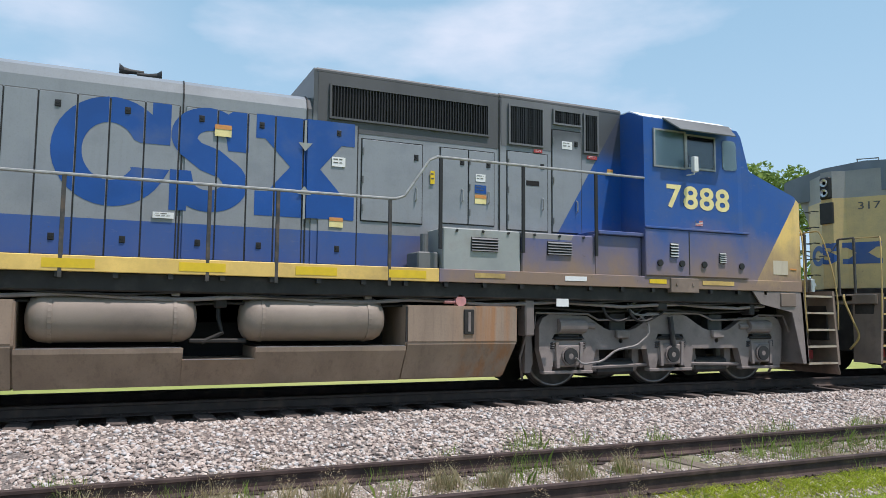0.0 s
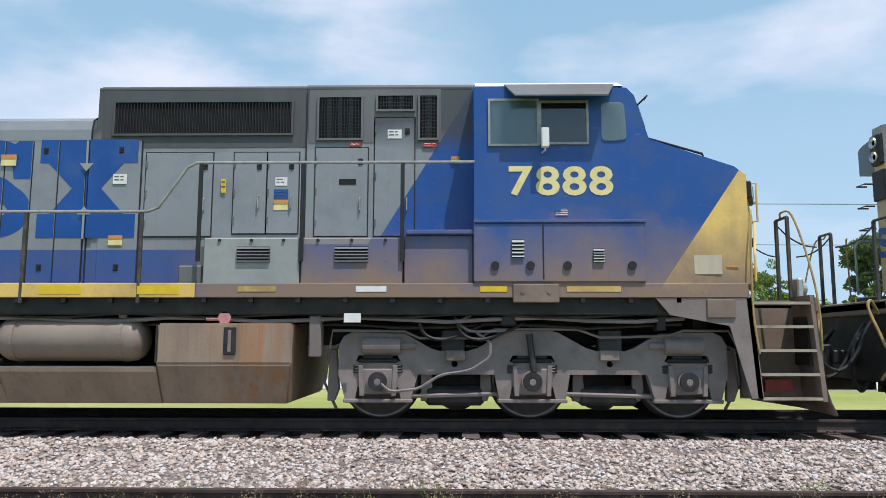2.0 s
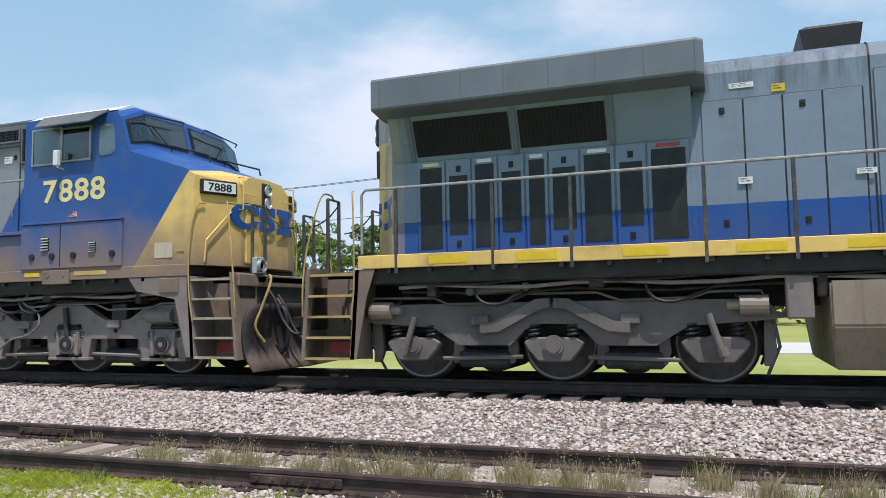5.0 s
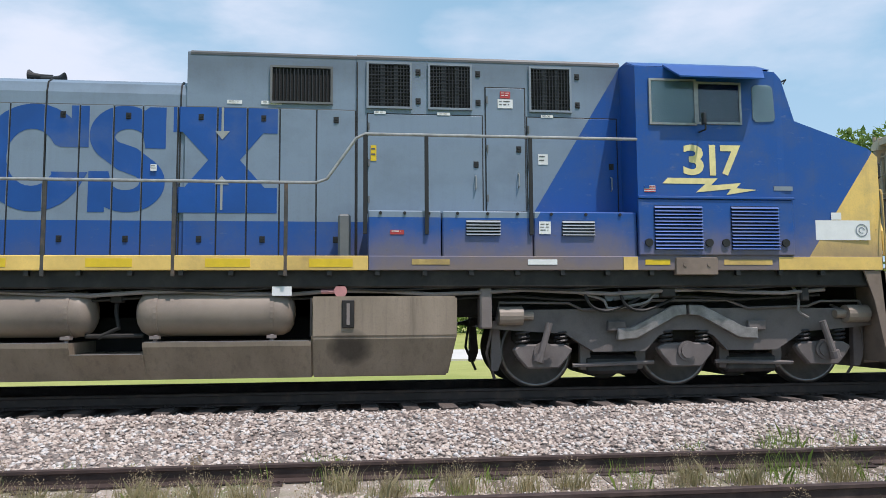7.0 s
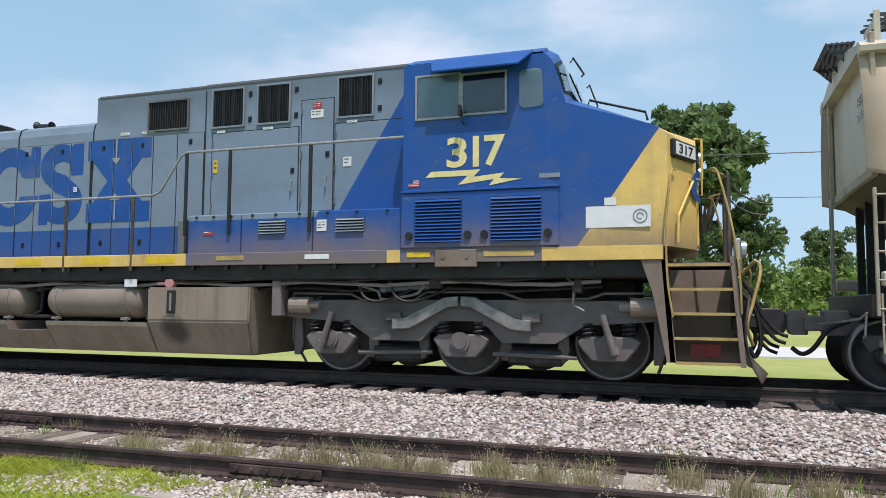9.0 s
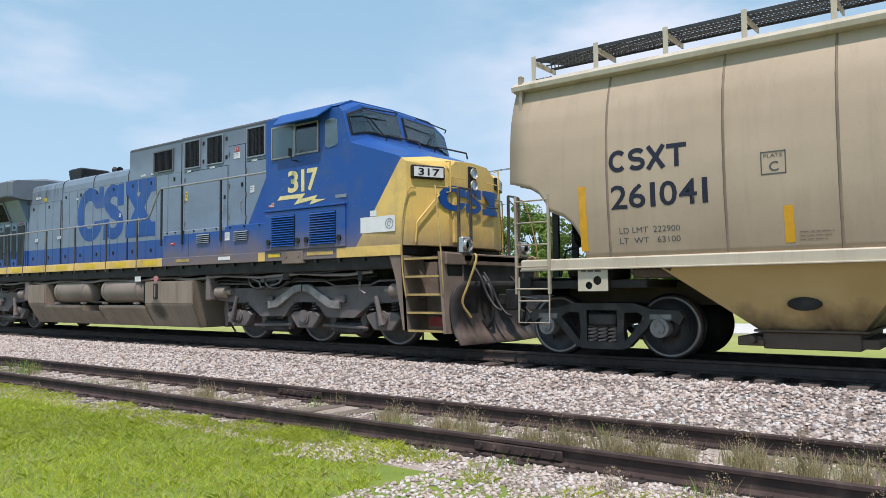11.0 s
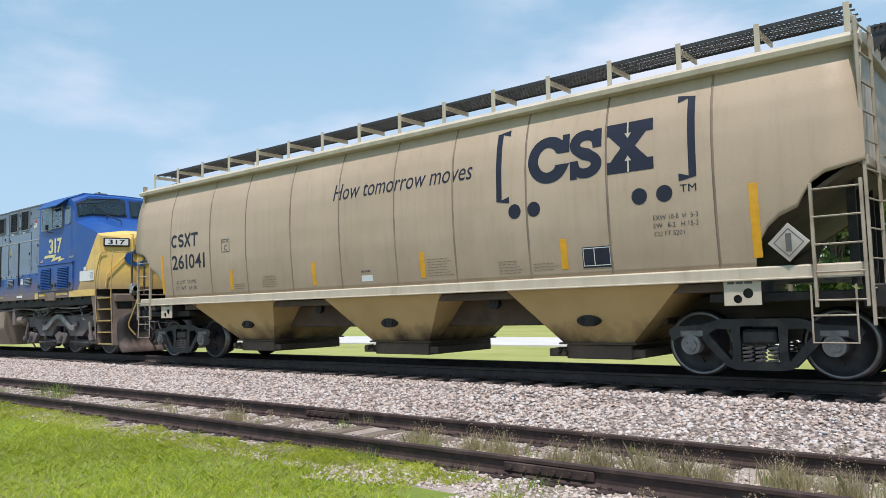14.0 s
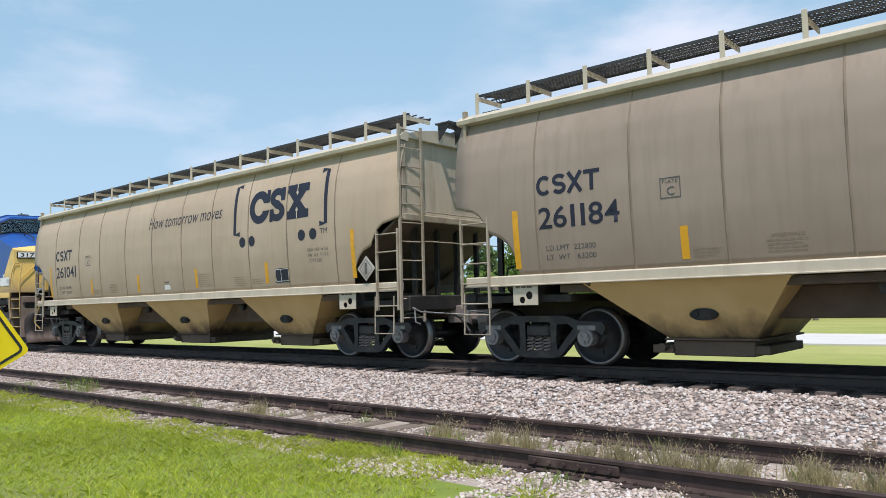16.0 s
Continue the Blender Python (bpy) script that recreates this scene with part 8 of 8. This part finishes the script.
def tree_parts(seed, height, spread, mat):
    rs, rnd = np.random.RandomState(seed), random.Random(seed)
    tree = new("tree")
    bm = bmesh.new()
    hub = height * 0.42
    lean = Vector((rnd.uniform(-0.4, 0.4), rnd.uniform(-0.4, 0.4), hub))
    rod(bm, (0, 0, -0.2), lean, height * 0.022, 9, height * 0.013)
    centers, radii = [], []
    for k in range(11):
        a, up = k * 2.4 + rnd.uniform(-0.4, 0.4), rnd.uniform(0.0, 0.45)
        reach = spread * rnd.uniform(0.45, 1.0) * (1 - 0.5 * up)
        tip = Vector((math.cos(a) * reach, math.sin(a) * reach, hub + height * (0.05 + up)))
        start = lean * rnd.uniform(0.75, 1.0)
        mid = (start + tip) / 2 + Vector((0, 0, height * 0.04))
        rod(bm, start, mid, height * 0.008, 6, height * 0.005)
        rod(bm, mid, tip, height * 0.005, 5, height * 0.002)
        for _ in range(7):
            c = tip + Vector((rnd.gauss(0, 0.5), rnd.gauss(0, 0.5), rnd.gauss(0.1, 0.45))) * spread * 0.42
            centers.append(c[:])
            radii.append(spread * rnd.uniform(0.14, 0.30))
    for _ in range(10):
        centers.append((rnd.gauss(0, 0.22) * spread, rnd.gauss(0, 0.22) * spread, height * rnd.uniform(0.82, 0.97)))
        radii.append(spread * rnd.uniform(0.12, 0.22))
    part("trunk", bm, "bark", tree, "grey-brown trunk and limbs")
    for _ in range(14):
        centers.append((rnd.gauss(0, 0.45) * spread, rnd.gauss(0, 0.45) * spread, height * rnd.uniform(0.10, 0.40)))
        radii.append(spread * rnd.uniform(0.16, 0.28))
    q, f = leaf_cloud(rs, centers, radii, 95, height * 0.0175)
    me = bpy.data.meshes.new("crown")
    me.from_pydata(q.tolist(), [], f.tolist())
    me.materials.append(M[mat])
    crown = new("crown", me)
    crown.parent = tree
    return tree


kinds = [tree_parts(5, 14.0, 4.6, "leaf"), tree_parts(8, 14.0, 3.6, "leaf_dark"), tree_parts(12, 14.0, 5.4, "leaf"), tree_parts(17, 14.0, 3.0, "leaf_dark")]
LABELS = ("broad green tree with an uneven crown at the field's edge", "dark green narrow tree at the field's edge", "wide light green tree at the field's edge", "slim dark pine-like tree at the field's edge")
rnd = random.Random(21)
spots = [(62, 58, 17, 2), (52, 55, 17, 0), (44, 54, 16.2, 2), (37, 55, 14.5, 0), (32, 58, 10, 3), (25, 62, 7.5, 0), (17, 63, 8.0, 2), (9, 61, 7.5, 1), (3.4, 58, 9.5, 1), (0.4, 56, 16.6, 3), (-1.9, 55, 15.2, 3),
         (-8.5, 60, 9.5, 0), (-11, 57, 10.6, 1), (-13.2, 60, 11.6, 3), (-16, 58, 10.2, 1), (-19, 61, 10.5, 3), (-24, 60, 9.2, 0), (-29, 62, 9.5, 1), (-34, 60, 8.6, 0), (-40, 60, 8.4, 2), (-47, 62, 7.8, 1), (-55, 64, 8.2, 0), (-66, 66, 8, 1), (-80, 70, 8, 0)]
used = set()
for x, y, h, k in spots:
    m = pose(x, y, -0.55, 0, 0, rnd.uniform(0, 360))
    t = kinds[k]
    if k in used:
        t = copy_thing(kinds[k], m)
    else:
        used.add(k)
        t.matrix_basis = m
    s = h / 14.0
    t.scale = (s * rnd.uniform(0.9, 1.1), s * rnd.uniform(0.9, 1.1), s)
    tagged(t, LABELS[k], "tree", "trees along the field's edge")

rs = np.random.RandomState(4)
cs = np.stack([rs.uniform(-95, 75, 1300), rs.uniform(56, 66, 1300), rs.uniform(0.0, 3.6, 1300)], 1)
q, f = leaf_cloud(rs, cs, rs.uniform(0.8, 1.9, 1300), 40, 0.27)
me = bpy.data.meshes.new("undergrowth")
me.from_pydata(q.tolist(), [], f.tolist())
me.materials.append(M["leaf"])
tagged(new("undergrowth", me), "tangled light green undergrowth below the trees", "undergrowth", kind="stuff")

cs = np.stack([rs.uniform(-190, 150, 900), rs.uniform(84, 104, 900), rs.uniform(0.5, 5.5, 900)], 1)
q, f = leaf_cloud(rs, cs, rs.uniform(1.6, 3.4, 900), 34, 0.6)
me = bpy.data.meshes.new("far_woods")
me.from_pydata(q.tolist(), [], f.tolist())
me.materials.append(M["leaf_dark"])
tagged(new("far_woods", me), "distant dark green woods along the horizon", "woods", kind="stuff")

pole = thing("utility_pole", "weathered wooden utility pole with crossarm and transformer", "utility pole", at=(-12.6, 50, -0.6))
part("shaft", rod(bmesh.new(), (0, 0, 0), (0, 0, 12.4), 0.17, 12, 0.11), "pole_wood", pole)
part("crossarm", box(bmesh.new(), -1.1, 1.1, -0.08, 0.04, 11.5, 11.64, 0.01), "pole_wood", pole)
for x in (-0.95, -0.4, 0.4, 0.95):
    part("insulator", lathe(bmesh.new(), [(11.64, 0.03), (11.68, 0.06), (11.76, 0.06), (11.82, 0.02)], "z", 10, (x, -0.02, 0)), "grey", pole)
part("transformer", lathe(bmesh.new(), [(9.2, 0.05), (9.22, 0.24), (10.0, 0.25), (10.05, 0.1)], "z", 16, (-0.42, -0.1, 0)), "grey_light", pole, "grey pole-mounted transformer")
for k, (z, y) in enumerate(((11.8, 0.0), (11.8, 0.1), (9.0, -0.1))):
    bm = bmesh.new()
    x = (-0.95, 0.95, 0.0)[k]
    tube(bm, [(x - 40 + i * 8, y, z - 0.9 * abs(i - 5) / 5 * (2 - abs(i - 5) / 5)) for i in range(11)], 0.02, 4)
    part("wire", bm, "black", pole)

# ---- warning sign beside the siding ----
sign = thing("warning_sign", "yellow diamond warning sign with a black rim on a post", "sign")
n_ = Nodes("yellow_sign_sheet")
M["sign_yellow"] = n_.done(n_.mix(n_.ramp(n_.noise(6, 3), 0.3, 0.7), (0.80, 0.58, 0.0), (0.84, 0.64, 0.01)), 0.4, 0, 0.4)
SIGN_AT, SIGN_TURN, SIGN_LEAN, HALF = (-5.88, 1.60, 0.885), 74.5, 12.6, 0.38
sm = pose(*SIGN_AT, 0, 0, SIGN_TURN) @ pose(0, 0, 0, 0, SIGN_LEAN + 45, 0)
bm = prism(bmesh.new(), arc(HALF - 0.04, HALF - 0.04, 0.04, 0.04, 0, 90, 4) + arc(-HALF + 0.04, HALF - 0.04, 0.04, 0.04, 90, 180, 4) + arc(-HALF + 0.04, -HALF + 0.04, 0.04, 0.04, 180, 270, 4) + arc(HALF - 0.04, -HALF + 0.04, 0.04, 0.04, 270, 360, 4), 0, 0.004)
bm.transform(sm)
part("sheet", bm, "sign_yellow", sign)
bm = bmesh.new()
w = HALF - 0.035
band(bm, arc(w - 0.03, w - 0.03, 0.03, 0.03, 0, 90, 4) + arc(-w + 0.03, w - 0.03, 0.03, 0.03, 90, 180, 4) + arc(-w + 0.03, -w + 0.03, 0.03, 0.03, 180, 270, 4) + arc(w - 0.03, -w + 0.03, 0.03, 0.03, 270, 360, 4) + [(w, w - 0.03)], 0.018, -0.003)
bm.transform(sm)
part("rim", bm, "black", sign)
bm = bmesh.new()
band(bm, arc(0.12, 0.12, 0.07, 0.10, 0, 360, 20), 0.03, -0.003)
bm.transform(sm)
part("symbol", bm, "black", sign)
bm = box(bmesh.new(), -0.03, 0.03, 0.01, 0.05, -1.25, 0.45, 0.004)
bm.transform(pose(*SIGN_AT, 0, 0, SIGN_TURN) @ pose(0, 0, 0, 0, SIGN_LEAN, 0))
part("post", bm, "rail_metal", sign)

# ---- grass and weeds ----
def blades(name, x, y, z, length, width, lean, mat, label, category, seed):
    rs = np.random.RandomState(seed)
    k = len(x)
    a = rs.uniform(0, 2 * np.pi, k)
    u = np.stack([np.cos(a), np.sin(a), np.zeros(k)], 1) * (width * rs.uniform(0.6, 1.3, k))[:, None]
    b = rs.uniform(0, 2 * np.pi, k)
    tilt = np.stack([np.cos(b), np.sin(b), np.zeros(k)], 1) * (length * lean * rs.uniform(0.2, 1.2, k))[:, None]
    p = np.stack([x, y, z], 1)
    up = np.zeros((k, 3))
    up[:, 2] = length
    mid = p + up * 0.55 + tilt * 0.3
    v = np.stack([p - u, p + u, mid + u * 0.7, p + up * rs.uniform(0.8, 1.0, k)[:, None] + tilt, mid - u * 0.7], 1).reshape(-1, 3)
    me = bpy.data.meshes.new(name)
    me.from_pydata(v.tolist(), [], np.arange(k * 5).reshape(-1, 5).tolist())
    me.materials.append(M[mat])
    return tagged(new(name, me), label, category, kind="stuff")


def on_grass(x, y):
    """Where the lawn grows: up to the siding, but for an uneven patch of gravel before the middle of it."""
    e1, e2 = noise.noise(Vector((x * 0.7, y * 0.7, 0))), noise.noise(Vector((x * 2.3, y * 2.3, 5)))
    tongue = 0.85 * math.exp(-((x + 6.1) / 1.0) ** 2) + 0.95 * math.exp(-((x - 6.9) / 2.1) ** 2)
    if y > 5.45 + tongue + 0.45 * e1 + 0.25 * e2 + max(0.0, -x - 7) * 0.05:
        return False
    oval = ((x + 0.35) / 4.5) ** 2 + ((y - 4.75) / 1.9) ** 2 + 0.5 * e1 + 0.45 * e2
    return oval > 0.86 or (e2 > 0.33 and oval > 0.25) or ((x + 2.1) / 0.7) ** 2 + ((y - 5.25) / 0.5) ** 2 + e2 < 0.7


rs = np.random.RandomState(9)
x = np.concatenate([rs.uniform(-24, -3.0, 170000), rs.uniform(-3.0, 16, 60000), rs.uniform(-22, 18, 30000)])
u1, u2 = rs.uniform(0, 1, 170000), rs.uniform(0, 1, 60000)
y = np.concatenate([6.2 - 4.4 * u1 ** 1.4 + rs.normal(0, 0.8, 170000) * u1 ** 3, 5.9 - 4.2 * u2 ** 1.4 + rs.normal(0, 0.8, 60000) * u2 ** 3, rs.normal(0.2, 1.8, 30000)])
x = np.concatenate([x, rs.normal(-6.1, 0.8, 9000), rs.normal(6.9, 1.6, 16000)])
y = np.concatenate([y, rs.uniform(5.2, 6.4, 25000)])
keep = np.array([on_grass(a, b) for a, b in zip(x, y)])
x, y = x[keep], y[keep]
z = np.array([bank(b) for b in y]) - 0.01
blades("grass", x, y, z, rs.uniform(0.025, 0.085, len(x)) * np.array([1 + 0.5 * noise.noise(Vector((a * 1.4, b * 1.4, 8))) for a, b in zip(x, y)]), np.full(len(x), 0.0036), 1.5, "grass", "short sunlit lawn grass beside the siding", "grass", 1)

rs = np.random.RandomState(31)
pick = rs.rand(len(x)) < 0.16
blades("dry_grass", x[pick] + rs.normal(0, 0.03, pick.sum()), y[pick], z[pick], rs.uniform(0.02, 0.07, pick.sum()), np.full(pick.sum(), 0.004), 1.5, "weed", "straw-coloured dry blades among the lawn grass", "grass", 5)


def tufts(name, spots, per, spread, lo, hi, mat, label, seed):
    rs = np.random.RandomState(seed)
    xs, ys, zs, ls = [], [], [], []
    for tx, ty, s in spots:
        k = int(per * s)
        xs.append(tx + rs.normal(0, spread * s, k))
        ys.append(ty + rs.normal(0, spread * s * 0.7, k))
        ls.append(rs.uniform(lo, hi, k) * s)
    x, y, l = np.concatenate(xs), np.concatenate(ys), np.concatenate(ls)
    z = np.array([bank(b) for b in y]) - 0.02
    return blades(name, x, y, z, l, np.full(len(x), 0.0028), 0.5, mat, label, "weeds", seed)


rw = random.Random(6)
KNOWN = [(-9.17, 6.48, 1.35), (-7.28, 7.37, 1.0), (-5.73, 6.62, 1.2), (-5.02, 6.65, 1.1), (-4.57, 6.55, 1.3), (-3.84, 6.5, 1.1), (-3.5, 6.56, 1.35), (-2.93, 6.48, 1.4), (-2.65, 6.55, 1.2), (-2.33, 6.48, 1.2), (-1.74, 6.5, 1.2), (-1.33, 6.55, 1.3), (-0.96, 6.59, 1.2),
         (-1.83, 6.76, 1.2), (-0.14, 6.88, 1.25), (0.3, 6.61, 1.2), (0.91, 6.75, 1.3), (1.51, 6.68, 1.1), (1.94, 6.74, 1.2), (3.04, 6.72, 1.35), (3.6, 6.66, 1.2), (4.47, 6.67, 1.3), (5.2, 6.7, 1.2)]
def strip(lo, hi):
    return rw.uniform(lo, hi), rw.choice((rw.uniform(6.1, 7.1), rw.uniform(6.1, 7.1), rw.uniform(7.4, 7.75), rw.uniform(5.35, 5.7))), rw.uniform(0.5, 1.05)
dry = KNOWN + [strip(-3, 14) for _ in range(34)] + [strip(-26, -3) for _ in range(40)]
green = [(-15.43, 6.75, 1.9), (-15.6, 7.0, 1.5), (-15.5, 6.4, 1.6), (-15.8, 5.8, 1.5), (-4.27, 5.48, 0.9), (-3.51, 5.11, 0.8), (-2.7, 7.6, 1.1), (-0.2, 7.25, 1.2), (-3.4, 7.3, 1.1), (-1.0, 7.3, 1.1), (0.6, 7.3, 1.1), (2.6, 7.25, 1.2), (4.4, 7.0, 1.2)] + [strip(-2, 14) for _ in range(52)] + [strip(-26, -2) for _ in range(40)]
rg = random.Random(12)
green += [(rg.uniform(3.5, 14), rg.choice((rg.uniform(6.5, 7.2), rg.uniform(7.4, 8.0))), rg.uniform(0.9, 1.5)) for _ in range(55)]
heads = np.array([(tx, ty, bank(ty) + 0.15 * s) for tx, ty, s in dry])
q, f = leaf_cloud(np.random.RandomState(77), heads, np.array([0.12 * s for _, _, s in dry]), 150, 0.0085, 1.0)
me = bpy.data.meshes.new("seed_heads")
me.from_pydata(q.tolist(), [], f.tolist())
me.materials.append(M["seed"])
tagged(new("seed_heads", me), "fine brownish seed heads of the siding weeds", "weeds", kind="stuff")
carpet = [(rw.uniform(-5, 14), rw.uniform(6.0, 7.15), rw.uniform(0.28, 0.6)) for _ in range(45)]
tufts("low_weeds", carpet, 60, 0.20, 0.04, 0.20, "weed", "low brownish weeds matted between the siding rails", 14)
tufts("weed_clumps", KNOWN, 170, 0.075, 0.08, 0.25, "weed", "bushy straw-coloured weed clumps between the siding rails", 15)
tufts("dry_weeds", dry, 55, 0.085, 0.06, 0.25, "weed", "dry brownish weed tufts between the siding rails", 2)
tufts("green_weeds", green, 50, 0.085, 0.05, 0.24, "weed_green", "green weed tufts along the siding rails", 3)


# ---- the run of the train ----
def train_at(t):
    for (a, sa), (b, sb) in zip(RUN, RUN[1:]):
        if t <= b:
            return sa + (sb - sa) * (t - a) / (b - a)
    return RUN[-1][1]


def motions():
    for ob, x in VEHICLES:
        walk(ob, [(t, pose(x + s, TRACK_Y, 0)) for t, s in RUN])
    steps = [i * 2 / 15 for i in range(121)]
    for ob, x, r in WHEELSETS:
        walk(ob, [(min(t, 16.0), pose(x, 0, r, 0, math.degrees(train_at(min(t, 16.0)) / r), 0)) for t in steps])


motions()
